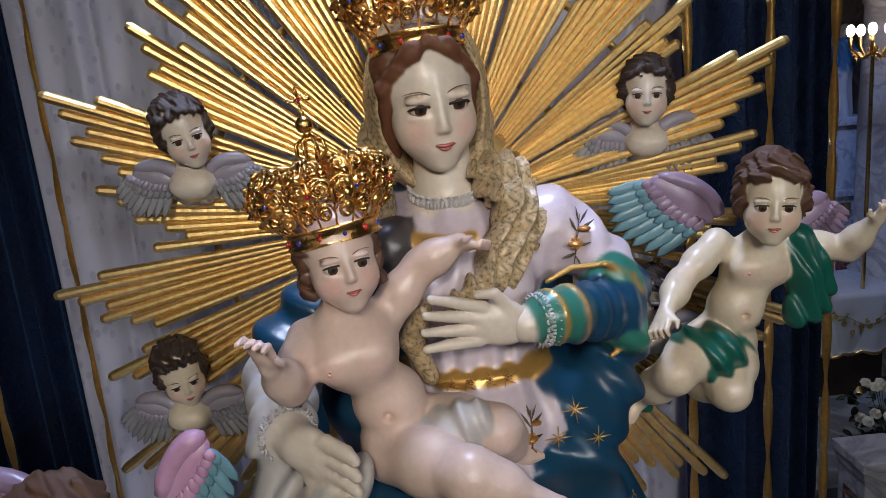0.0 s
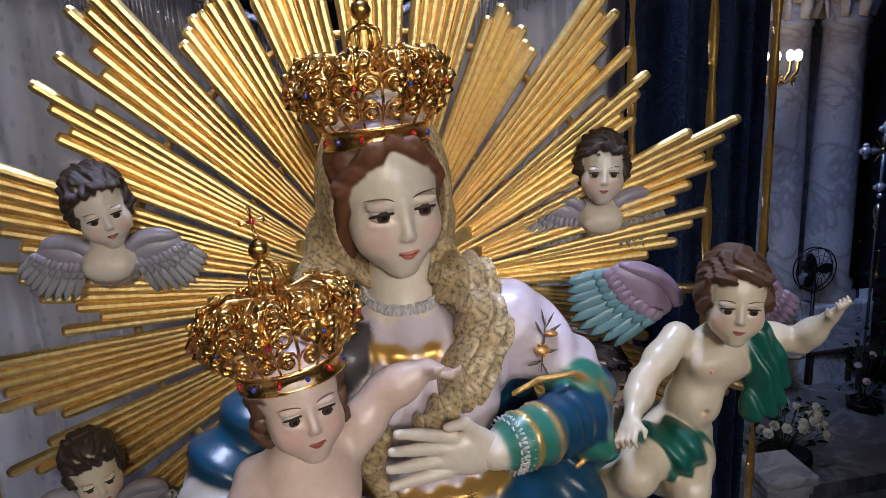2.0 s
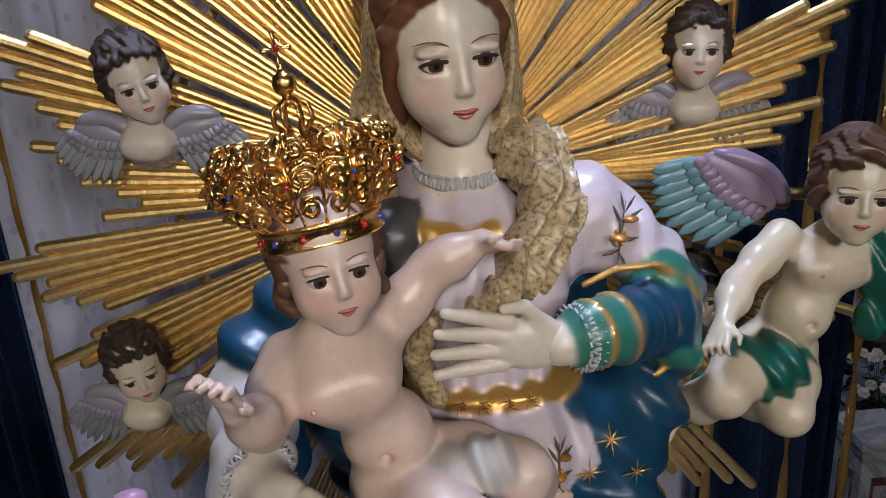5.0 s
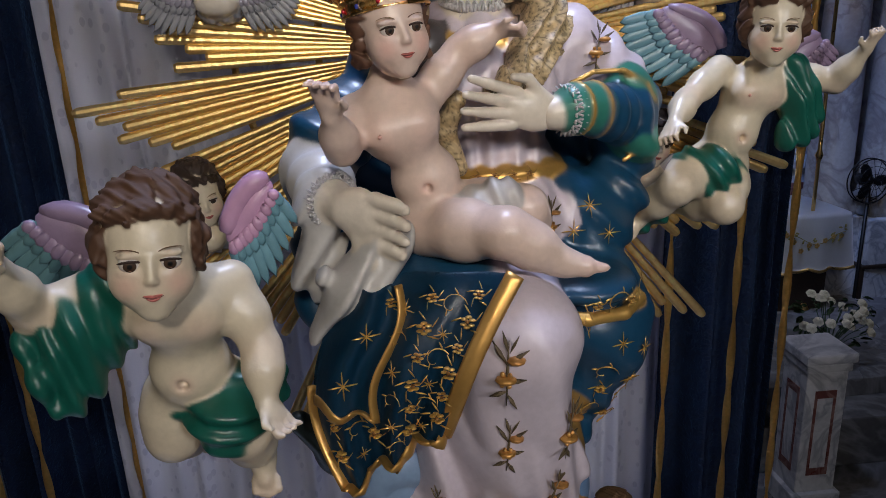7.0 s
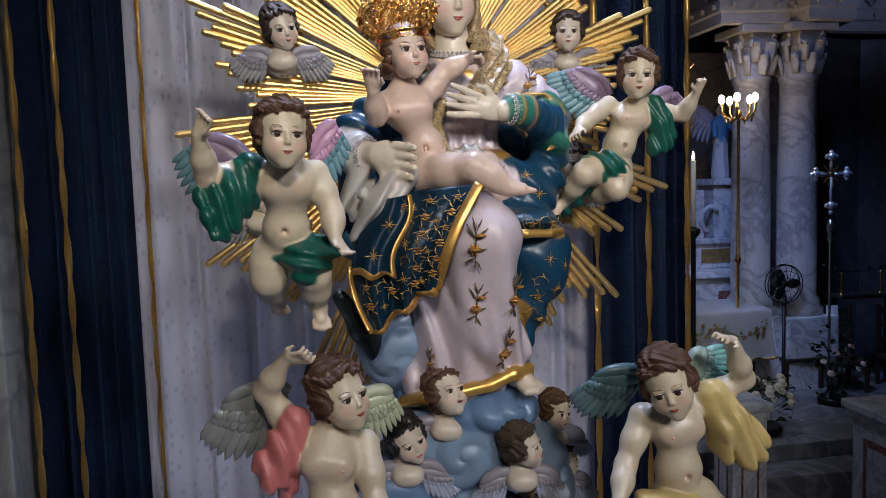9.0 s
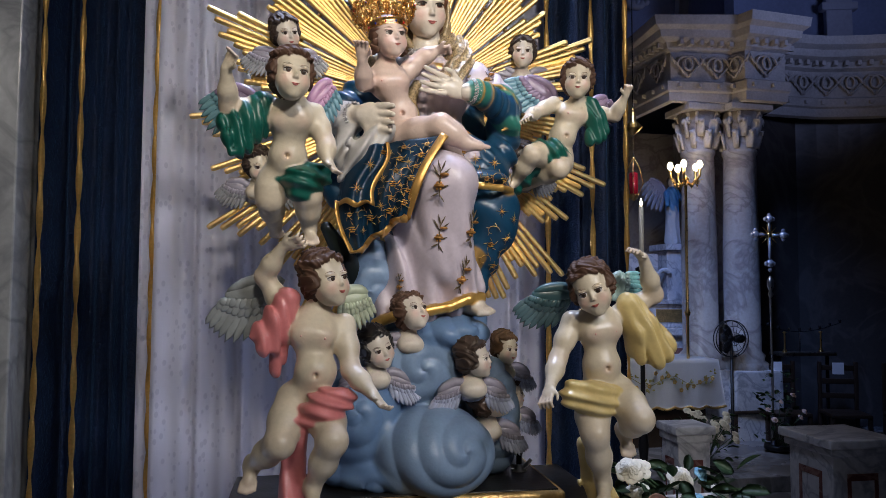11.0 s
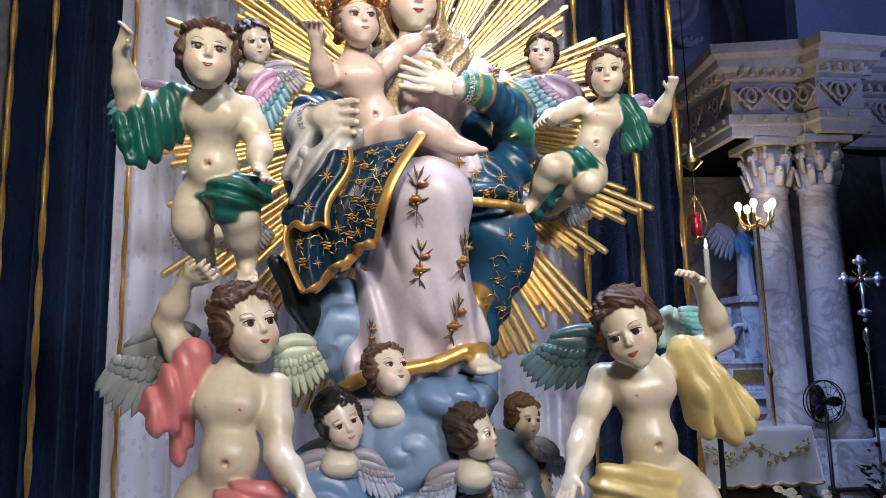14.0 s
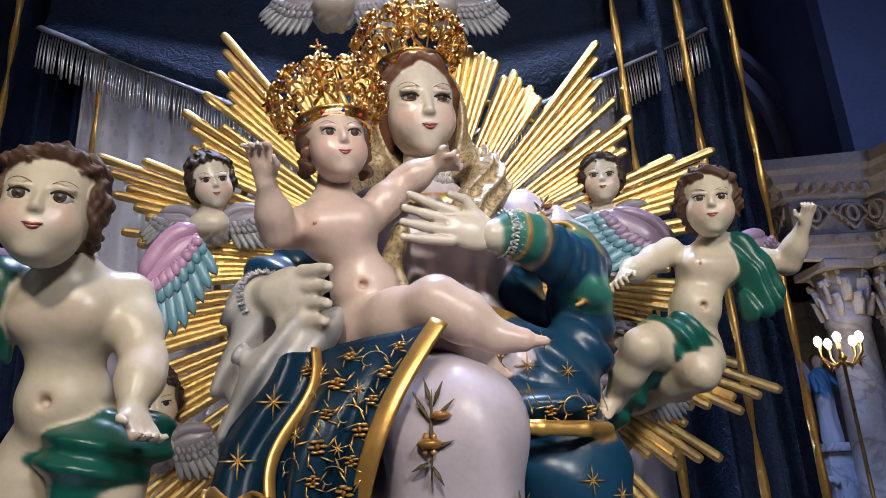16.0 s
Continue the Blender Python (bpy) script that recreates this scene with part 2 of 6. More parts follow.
def tube(bm, points, radii, n=6, flat=1.0):
    """A rod along points; radii is one number or one for each point."""
    pts = [Vector(p) for p in points]
    if not hasattr(radii, "__len__"):
        radii = [radii] * len(pts)
    rings, side = [], None
    for i, p in enumerate(pts):
        t = (pts[min(i + 1, len(pts) - 1)] - pts[max(i - 1, 0)]).normalized()
        if side is None:
            side = t.orthogonal().normalized()
        side = (side - t * side.dot(t)).normalized()
        up = t.cross(side)
        rings.append([bm.verts.new(p + radii[i] * (math.cos(2 * math.pi * k / n) * side + flat * math.sin(2 * math.pi * k / n) * up)) for k in range(n)])
    for a, b in zip(rings, rings[1:]):
        for k in range(n):
            bm.faces.new((a[k], a[(k + 1) % n], b[(k + 1) % n], b[k]))
    bm.faces.new(rings[0][::-1])
    bm.faces.new(rings[-1])
    return bm


def ball(bm, at, r, u=12, v=8, turn=None):
    size = r if hasattr(r, "__len__") else (r, r, r)
    m = Matrix.Translation(at) @ (turn.to_4x4() if turn else Matrix()) @ Matrix.Diagonal((*size, 1))
    bmesh.ops.create_uvsphere(bm, u_segments=u, v_segments=v, radius=1, matrix=m)
    return bm


def sheet(bm, rows, thick=0.0):
    """A surface through rows of points; thick gives it a back."""
    grid = [[bm.verts.new(p) for p in row] for row in rows]
    for a, b in zip(grid, grid[1:]):
        for i in range(len(a) - 1):
            bm.faces.new((a[i], a[i + 1], b[i + 1], b[i]))
    if thick:
        bmesh.ops.solidify(bm, geom=bm.faces[:], thickness=thick)
    return bm

# ---------------------------------------------------------------- carving: blended round forms turned into one mesh
V3 = np.array


def rot(yaw=0, pitch=0, roll=0):
    """Face turned to +x by yaw, down by pitch, crown leaning to +x by roll."""
    return np.array(Matrix.Rotation(radians(yaw), 3, "Z") @ Matrix.Rotation(radians(pitch), 3, "X") @ Matrix.Rotation(radians(roll), 3, "Y"))


class Form:
    """One round form: a tapered rod from a to b, or an ellipsoid at a with radii r turned by m."""

    def __init__(self, a, b=None, ra=0.02, rb=None, r=None, m=None, col=(0.7, 0.6, 0.5), k=0.02, warp=None, op="add"):
        self.a, self.b = np.array(a, float), None if b is None else np.array(b, float)
        self.ra, self.rb = ra, ra if rb is None else rb
        self.r = None if r is None else np.array(r, float)
        self.m = np.eye(3) if m is None else np.array(m)
        self.col = np.array((*col, 0.0) if len(col) == 3 else col, float)
        self.k, self.warp, self.op = k, warp, op
        if self.r is None:
            big = max(self.ra, self.rb)
            self.lo, self.hi = np.minimum(self.a, self.b) - big, np.maximum(self.a, self.b) + big
        else:
            ext = np.sqrt(((self.m * self.r) ** 2).sum(1))
            self.lo, self.hi = self.a - ext, self.a + ext
        self.slack = 0.03 if warp else 0.0

    def dist(self, p):
        if self.r is None:
            ab = self.b - self.a
            h = np.clip(((p - self.a) @ ab) / max(ab @ ab, 1e-9), 0, 1)
            d = np.linalg.norm(p - self.a - h[..., None] * ab, axis=-1) - (self.ra + (self.rb - self.ra) * h)
        else:
            q = (p - self.a) @ self.m
            k0 = np.linalg.norm(q / self.r, axis=-1)
            k1 = np.linalg.norm(q / self.r**2, axis=-1)
            d = np.where(k1 > 1e-6, k0 * (k0 - 1) / np.maximum(k1, 1e-6), -self.r.min())
        if self.warp is not None:
            d = d + self.warp(p)
        return d


def carve(forms, vox):
    """Vertices, quads and colours of the blended forms on a grid of the given step."""
    adds = [f for f in forms if f.op == "add"]
    lo = np.min([f.lo for f in adds], 0) - 0.02
    hi = np.max([f.hi for f in adds], 0) + 0.02
    n = np.ceil((hi - lo) / vox).astype(int) + 1
    D = np.full(n, 0.05, np.float32)
    axes = [lo[i] + vox * np.arange(n[i]) for i in range(3)]
    for f in forms:
        pad = f.k + f.slack + 2.5 * vox
        i0 = np.clip(((f.lo - pad - lo) / vox).astype(int), 0, n)
        i1 = np.clip(((f.hi + pad - lo) / vox).astype(int) + 2, 0, n)
        s = tuple(slice(a, b) for a, b in zip(i0, i1))
        p = np.stack(np.meshgrid(*[axes[i][s[i]] for i in range(3)], indexing="ij"), -1)
        if p.size == 0:
            continue
        d, old = f.dist(p), D[s]
        if f.op == "add":
            h = np.maximum(f.k - np.abs(d - old), 0) / f.k
            D[s] = np.minimum(d, old) - h * h * f.k * 0.25
        else:
            h = np.maximum(f.k - np.abs(-d - old), 0) / f.k
            D[s] = np.maximum(-d, old) + h * h * f.k * 0.25
    inside = D < 0
    c = inside[:-1, :-1, :-1].astype(np.int8)
    total = c.copy()
    offs = [(i, j, k) for i in (0, 1) for j in (0, 1) for k in (0, 1)]
    m = np.array(D.shape) - 1
    for i, j, k in offs[1:]:
        total += inside[i:i + m[0], j:j + m[1], k:k + m[2]]
    cells = np.argwhere((total > 0) & (total < 8))
    corner = {o: D[cells[:, 0] + o[0], cells[:, 1] + o[1], cells[:, 2] + o[2]] for o in offs}
    acc, cnt = np.zeros((len(cells), 3)), np.zeros(len(cells))
    for o in offs:
        for ax in range(3):
            if o[ax]:
                continue
            o2 = tuple(v + (i == ax) for i, v in enumerate(o))
            a, b = corner[o], corner[o2]
            cross = (a < 0) != (b < 0)
            t = np.where(cross, a / np.where(cross, a - b, 1), 0)
            pt = np.tile(np.array(o, float), (len(cells), 1))
            pt[:, ax] += t
            acc += pt * cross[:, None]
            cnt += cross
    verts = lo + vox * (cells + acc / cnt[:, None])
    index = np.full(m, -1, np.int64)
    index[tuple(cells.T)] = np.arange(len(cells))
    quads = []
    for ax in range(3):
        u, v = (ax + 1) % 3, (ax + 2) % 3
        sl0, sl1 = [slice(None)] * 3, [slice(None)] * 3
        sl0[ax], sl1[ax] = slice(0, -1), slice(1, None)
        flip = inside[tuple(sl0)] != inside[tuple(sl1)]
        e = np.argwhere(flip)
        e = e[(e[:, u] > 0) & (e[:, v] > 0) & (e[:, u] < m[u]) & (e[:, v] < m[v])]
        out = inside[tuple(e.T)]
        du, dv = np.eye(3, dtype=int)[u], np.eye(3, dtype=int)[v]
        q = np.stack([index[tuple((e - a * du - b * dv).T)] for a, b in ((1, 1), (0, 1), (0, 0), (1, 0))], 1)
        q[~out] = q[~out][:, ::-1]
        quads.append(q)
    quads = np.concatenate(quads)
    quads = quads[(quads >= 0).all(1)]
    dists = np.full((len(adds), len(verts)), 9.0, np.float32)
    for i, f in enumerate(adds):
        near = ((verts > f.lo - 0.03) & (verts < f.hi + 0.03)).all(1)
        if near.any():
            dists[i, near] = f.dist(verts[near])
    w = np.exp(-(dists - dists.min(0)) / (vox * 0.28))
    cols = (w.T @ np.array([f.col for f in adds])) / w.sum(0)[:, None]
    return verts, quads, cols


class Statue:
    """Gathers carved forms and small modelled details into one mesh."""

    def __init__(self):
        self.v, self.f, self.c, self.count = [], [], [], 0

    def add(self, verts, faces, cols):
        cols = np.array(cols, float)
        if cols.ndim == 1:
            cols = np.tile(cols if len(cols) == 4 else np.r_[cols, 0.0], (len(verts), 1))
        self.v.append(np.array(verts, float))
        self.c.append(cols)
        self.f += [[i + self.count for i in q] for q in (faces.tolist() if hasattr(faces, "tolist") else faces)]
        self.count += len(verts)

    def carve(self, forms, vox):
        v, q, c = carve(forms, vox)
        self.add(v, q, c)
        return v

    def model(self, col, maker, *args, **kw):
        bm = bmesh.new()
        maker(bm, *args, **kw)
        bm.verts.index_update()
        self.add([tuple(v.co) for v in bm.verts], [[v.index for v in f.verts] for f in bm.faces], col)
        bm.free()

    def blush(self, at, r, col, strength):
        """Tints the paint softly round a place."""
        for v, c in zip(self.v, self.c):
            w = strength * np.exp(-((v - np.array(at)) ** 2).sum(1) / r**2)[:, None] * (c[:, :1] > 0.25)
            c[:, :3] = c[:, :3] * (1 - w) + np.array(col) * w

    def done(self, name, label, category="statue", group=""):
        v, c = np.concatenate(self.v), np.concatenate(self.c)
        base = np.array([(v[:, 0].min() + v[:, 0].max()) / 2, (v[:, 1].min() + v[:, 1].max()) / 2, v[:, 2].min()])
        me = bpy.data.meshes.new(name)
        me.from_pydata((v - base).tolist(), [], self.f)
        at = me.color_attributes.new("paint", "FLOAT_COLOR", "POINT")
        at.data.foreach_set("color", c.ravel())
        me.materials.append(PAINT)
        me.polygons.foreach_set("use_smooth", [True] * len(me.polygons))
        ob = new(name, me)
        ob.location = base
        return tagged(ob, label, category, group)


SKIN = (0.60, 0.52, 0.39)
PALE = (0.62, 0.55, 0.46)
ROSY = (0.60, 0.46, 0.39)
LIP = (0.44, 0.12, 0.10)
BROWN = (0.078, 0.036, 0.019)
GOLD = (0.72, 0.43, 0.12, 0.7)


def curls(size, amount):
    s = 1 / size

    def warp(p):
        x, y, z = p[..., 0] * s, p[..., 1] * s, p[..., 2] * s
        return amount * size * (np.sin(24 * x + 5 * np.sin(9 * z) + 3 * np.sin(11 * y)) * 0.6 + np.sin(21 * z + 4 * np.sin(10 * x + 8 * y)) * 0.5 + 0.22 * np.sin(64 * x + 9 * np.sin(8 * z) + 50 * y + 22 * z))
    return warp


def folds(direction, freq, amp, wander=0.6, phase=0.0):
    d = np.array(direction, float)

    def warp(p):
        s = p @ d
        return amp * np.sin(freq * s + phase + wander * np.sin(14 * p[..., 2] + 9 * p[..., 0]) + 0.5 * np.sin(0.43 * freq * s))
    return warp


def head(st, at, h, yaw=0, pitch=0, roll=0, skin=SKIN, hair=BROWN, style="curly", step=70, iris=(0.05, 0.025, 0.012)):
    """A painted head h high, centred at the given place."""
    m, at = rot(yaw, pitch, roll), np.array(at, float)

    def w(x, y, z):
        return at + m @ (np.array((x, y, z)) * h)

    def egg(c, r, col=skin, k=0.05, **kw):
        return Form(w(*c), r=np.array(r) * h, m=m @ kw.pop("m", np.eye(3)), col=col, k=k * h, **kw)

    lip = LIP
    kid = style != "long"
    up, wide, lid = (0.020, 1.07, 0.010) if kid else (0.0, 1.0, 0.0)
    f = [egg((0, 0.06, 0.14), (0.35, 0.40, 0.37)), egg((0, -0.10, -0.14), (0.275 * wide, 0.295, 0.35), k=0.15),
         egg((0, -0.285, -0.400), (0.092, 0.078, 0.075), k=0.14)]
    for s in (-1, 1):
        f.append(egg((s * 0.160, -0.225, -0.170), (0.115 * wide, 0.110 * wide, 0.130), k=0.14))
        f.append(egg((s * 0.14, -0.43, 0.012), (0.085, 0.075, 0.048), k=0.07, op="sub"))
        f.append(egg((s * 0.142, -0.322, 0.060 + lid), (0.095, 0.060, 0.033), k=0.03))
        f.append(egg((s * 0.142, -0.312, -0.060), (0.085, 0.050, 0.026), k=0.03))
        f.append(egg((s * 0.028, -0.400, -0.152 + 1.3 * up), (0.024, 0.032, 0.021), k=0.03))
        f.append(egg((s * 0.33, 0.02, -0.06), (0.035, 0.07, 0.095), k=0.03))
    f.append(Form(w(0, -0.350, 0.05), w(0, -0.426, -0.125 + 1.3 * up), 0.017 * h, 0.030 * h, col=skin, k=0.05 * h))
    f.append(egg((0, -0.320, -0.27 + up), (0.11, 0.055, 0.070), k=0.10))
    f.append(egg((0, -0.384, -0.254 + up), (0.060, 0.024, 0.014), k=0.02))
    f.append(egg((0, -0.380, -0.290 + up), (0.046, 0.026, 0.017), k=0.02))
    if style == "curly":
        cw = curls(h, 0.030)
        f.append(egg((0, 0.138, 0.24), (0.40, 0.40, 0.37), hair, k=0.02, warp=cw))
        f.append(egg((0, 0.20, -0.05), (0.37, 0.30, 0.36), hair, k=0.03, warp=cw))
        for s in (-1, 1):
            f.append(egg((s * 0.33, 0.02, 0.05), (0.11, 0.20, 0.26), hair, k=0.03, warp=cw))
        for i in range(7):
            a = -1.1 + 2.2 * i / 6
            f.append(egg((0.31 * math.sin(a), -0.22 * math.cos(a) - 0.02, 0.40 - 0.10 * abs(math.sin(a))), (0.10, 0.09, 0.075), hair, k=0.03, warp=cw))
    elif style == "crowned":
        cw = curls(h, 0.026)
        f.append(egg((0, 0.12, 0.16), (0.385, 0.38, 0.34), hair, k=0.02, warp=cw))
        for s in (-1, 1):
            for z in (0.18, 0.02, -0.14, -0.28):
                f.append(egg((s * (0.34 - 0.02 * abs(z)), 0.06, z), (0.09, 0.14, 0.10), hair, k=0.03, warp=cw))
    else:
        cw = curls(h, 0.008)
        f.append(egg((0, 0.10, 0.16), (0.375, 0.40, 0.37), hair, k=0.02, warp=cw))
        for s in (-1, 1):
            f.append(Form(w(0, -0.225, 0.430), w(s * 0.15, -0.240, 0.365), 0.045 * h, 0.058 * h, col=hair, k=0.03 * h, warp=cw))
            f.append(Form(w(s * 0.13, -0.235, 0.380), w(s * 0.315, -0.105, 0.13), 0.070 * h, 0.070 * h, col=hair, k=0.03 * h, warp=cw))
            f.append(Form(w(s * 0.315, -0.105, 0.13), w(s * 0.29, 0.06, -0.44), 0.065 * h, 0.07 * h, col=hair, k=0.03 * h, warp=cw))
    st.carve(f, h / step)
    # lips follow the carved mouth: an upper one with a dip, a fuller lower one, the line between
    local = (st.v[-1] - at) @ m / h

    def skin_at(x, z):
        near = local[np.hypot(local[:, 0] - x, local[:, 2] - z) < 0.016]
        return float(near[:, 1].min()) if len(near) else -0.40

    def band(half, z, rise, r, dip, out):
        qs = [i / 6 - 1 for i in range(13)]
        pts = [(half * q, z + rise * q * q - dip * math.exp(-((q / 0.2) ** 2))) for q in qs]
        ys = [skin_at(x, zz) for x, zz in pts]
        ys = [(ys[max(i - 1, 0)] + ys[i] + ys[min(i + 1, 12)]) / 3 - out for i in range(13)]
        return [w(x, y, zz) for (x, zz), y in zip(pts, ys)], [0.002 * h + r * h * (1 - q * q) ** 0.7 for q in qs]

    st.model(lip, tube, *band(0.070, -0.258 + up, 0.007, 0.0115, 0.004, 0.003), 8)
    st.model(lip, tube, *band(0.054, -0.287 + up, 0.021, 0.0125, 0.0, 0.003), 8)
    st.model((0.13, 0.03, 0.03), tube, band(0.074, -0.272 + up, 0.017, 0.003, 0.0, 0.012)[0], 0.0030 * h, 5)
    # eyes: white, iris and pupil in rings round the line of sight
    for s in (-1, 1):
        c, r = w(s * 0.14, -0.298 - 0.6 * lid, 0.004), (0.078 + 0.5 * lid) * h
        verts, cols, faces, n = [], [], [], 16
        angles = [0, 13, 13.5, 31, 31.5, 34, 35, 50, 68, 85]
        tones = [(0.004,) * 3] * 2 + [iris] * 2 + [tuple(0.4 * q for q in iris)] * 2 + [(0.62, 0.60, 0.56)] * 4
        for a, tone in zip(angles, tones):
            for i in range(n):
                ph = 2 * math.pi * i / n
                d = np.array((math.sin(radians(a)) * math.cos(ph), -math.cos(radians(a)), math.sin(radians(a)) * math.sin(ph)))
                verts.append(c + m @ rot(0, 4, 0) @ d * r * np.array((1, 1, 1)))
                cols.append((*tone, 0))
        for j in range(len(angles) - 1):
            for i in range(n):
                faces.append((j * n + i, j * n + (i + 1) % n, (j + 1) * n + (i + 1) % n, (j + 1) * n + i))
        st.add(verts, faces, cols)
        lash = [w(s * 0.14 + 0.088 * q, -0.385 + 0.05 * q * q, 0.027 + 1.1 * lid - 0.026 * q * q) for q in np.linspace(-1, 1, 9)]
        st.model((0.03, 0.015, 0.01), tube, lash, [0.004 * h] + [0.0105 * h] * 7 + [0.004 * h], 5)
        low = [w(s * 0.14 + 0.080 * q, -0.374 + 0.05 * q * q, -0.036 + 0.028 * q * q) for q in np.linspace(-1, 1, 7)]
        st.model((0.35, 0.20, 0.15), tube, low, 0.004 * h, 5)
        brow = [w(s * (0.15 + 0.10 * q), -0.372 + 0.055 * max(q, 0) ** 2 + 0.01 * abs(q), 0.128 - 0.034 * (q - 0.15) ** 2) for q in np.linspace(-1, 1, 9)]
        st.model((0.16, 0.085, 0.045), tube, brow, [0.002 * h] + [0.0048 * h] * 6 + [0.004 * h, 0.0015 * h], 5, 0.6)
        st.blush(w(s * 0.17, -0.33, -0.16), 0.11 * h, (0.66, 0.30, 0.26), 0.5)
        st.blush(w(s * 0.14, -0.36, 0.06), 0.06 * h, (0.50, 0.28, 0.20), 0.25)
    return m


def hand(f, wrist, tip, r, skin, side, curl=0.3, spread=0.5):
    """A palm with four fingers and a thumb, pointing from wrist to tip."""
    wrist, tip, side = np.array(wrist), np.array(tip), np.array(side, float)
    d = tip - wrist
    L = np.linalg.norm(d)
    d = d / L
    side = side - d * (side @ d)
    side /= np.linalg.norm(side)
    nrm = np.cross(side, d)
    palm = wrist + d * L * 0.28
    f.append(Form(palm, r=(r * 1.25, L * 0.30, r * 0.62), m=np.stack([side, d, nrm], 1), col=skin, k=r * 0.6))
    for i in range(4):
        o = (i - 1.5) / 1.5
        a = palm + side * o * r * 0.95 + d * L * 0.20
        b = a + (d * 0.30 + side * o * spread * 0.10) * L
        c = b + (d * (0.26 - 0.05 * abs(o)) * (1 - curl) + nrm * curl * 0.24 + side * o * spread * 0.06) * L
        f.append(Form(a, b, r * 0.36, r * 0.32, col=skin, k=r * 0.15))
        f.append(Form(b, c, r * 0.32, r * 0.24, col=skin, k=r * 0.1))
    a = palm + side * r * 0.9 - d * L * 0.05
    b = a + side * r * 0.9 + d * L * 0.18 + nrm * r * 0.3
    f.append(Form(a, b, r * 0.42, r * 0.32, col=skin, k=r * 0.3))
    f.append(Form(b, b + d * L * 0.17 + nrm * r * 0.3, r * 0.32, r * 0.24, col=skin, k=r * 0.1))


def limb(f, pts, rs, skin, k=0.018):
    for a, b, ra, rb in zip(pts, pts[1:], rs, rs[1:]):
        f.append(Form(a, b, ra, rb, col=skin, k=k))


def foot(f, ankle, toe, r, skin, side=(1, 0, 0)):
    ankle, toe = np.array(ankle, float), np.array(toe, float)
    d = (toe - ankle) / np.linalg.norm(toe - ankle)
    heel = ankle - d * r * 0.5
    f.append(Form(heel, ankle + (toe - ankle) * 0.6, r, r * 0.8, col=skin, k=0.015))
    side = np.array(side, float)
    for i in range(5):
        o = (i - 2) / 2
        a = ankle + (toe - ankle) * 0.62 + side * o * r * 0.75
        b = toe + side * o * r * 0.85 - d * abs(o) * r * 0.3
        f.append(Form(a, b, r * 0.34, r * (0.30 - 0.04 * o), col=skin, k=r * 0.2))


def wing(st, root, out, down, L, cov, tip, grey=(0.35, 0.36, 0.38), n=9, thick=0.012):
    """A small carved wing: a rounded shoulder with scale rows and long feathers."""
    root, out, down = (np.array(q, float) for q in (root, out, down))
    out, down = out / np.linalg.norm(out), down / np.linalg.norm(down)
    nrm = np.cross(out, down)
    nrm /= np.linalg.norm(nrm)
    if nrm[1] > 0:
        nrm = -nrm
    turn = Matrix(np.stack([out, down - out * (out @ down), nrm], 1).tolist())
    # long feathers, a row of short ones, and the smooth shoulder
    for row, (count, ln, wd, lift, s0, tone) in enumerate(((n, 0.72, 0.062, 0.0, 0.10, tip), (n, 0.34, 0.060, 0.005, 0.08, tip), (n + 1, 0.20, 0.055, 0.009, 0.08, cov))):
        for i in range(count):
            q = i / (count - 1)
            d = down + out * (-0.12 + 0.55 * q)
            d /= np.linalg.norm(d)
            start = root + out * L * (0.04 + 0.60 * q) + d * L * s0 * math.sin(math.pi * (0.2 + 0.6 * q))
            length = L * ln * (1.0 - 0.45 * abs(q - 0.45) - 0.15 * q)
            c = start + d * length * 0.5 + nrm * (lift + 0.0015 * (i % 2))
            side = np.cross(d, nrm)
            st.model(tuple(np.clip(np.array(tone) * (0.9 + 0.2 * ((i * 7 + row * 3) % 5) / 5), 0, 1)), ball, Vector(c),
                     (L * wd, length * 0.5, thick * 0.45), 8, 6, Matrix(np.stack([side, d, nrm], 1).tolist()))
    st.model(cov, ball, Vector(root + out * L * 0.33 + down * L * 0.02), (L * 0.37, L * 0.17, thick * 1.15), 20, 12, turn)
    arc = [root + out * L * (-0.02 + 0.70 * q) - down * L * (0.02 + 0.16 * math.sin(math.pi * min(1, 0.10 + 0.85 * q))) for q in np.linspace(0, 1, 10)]
    st.model(cov, tube, [Vector(p) for p in arc], [thick * 0.9] + [thick * 1.25] * 7 + [thick, thick * 0.5], 8)


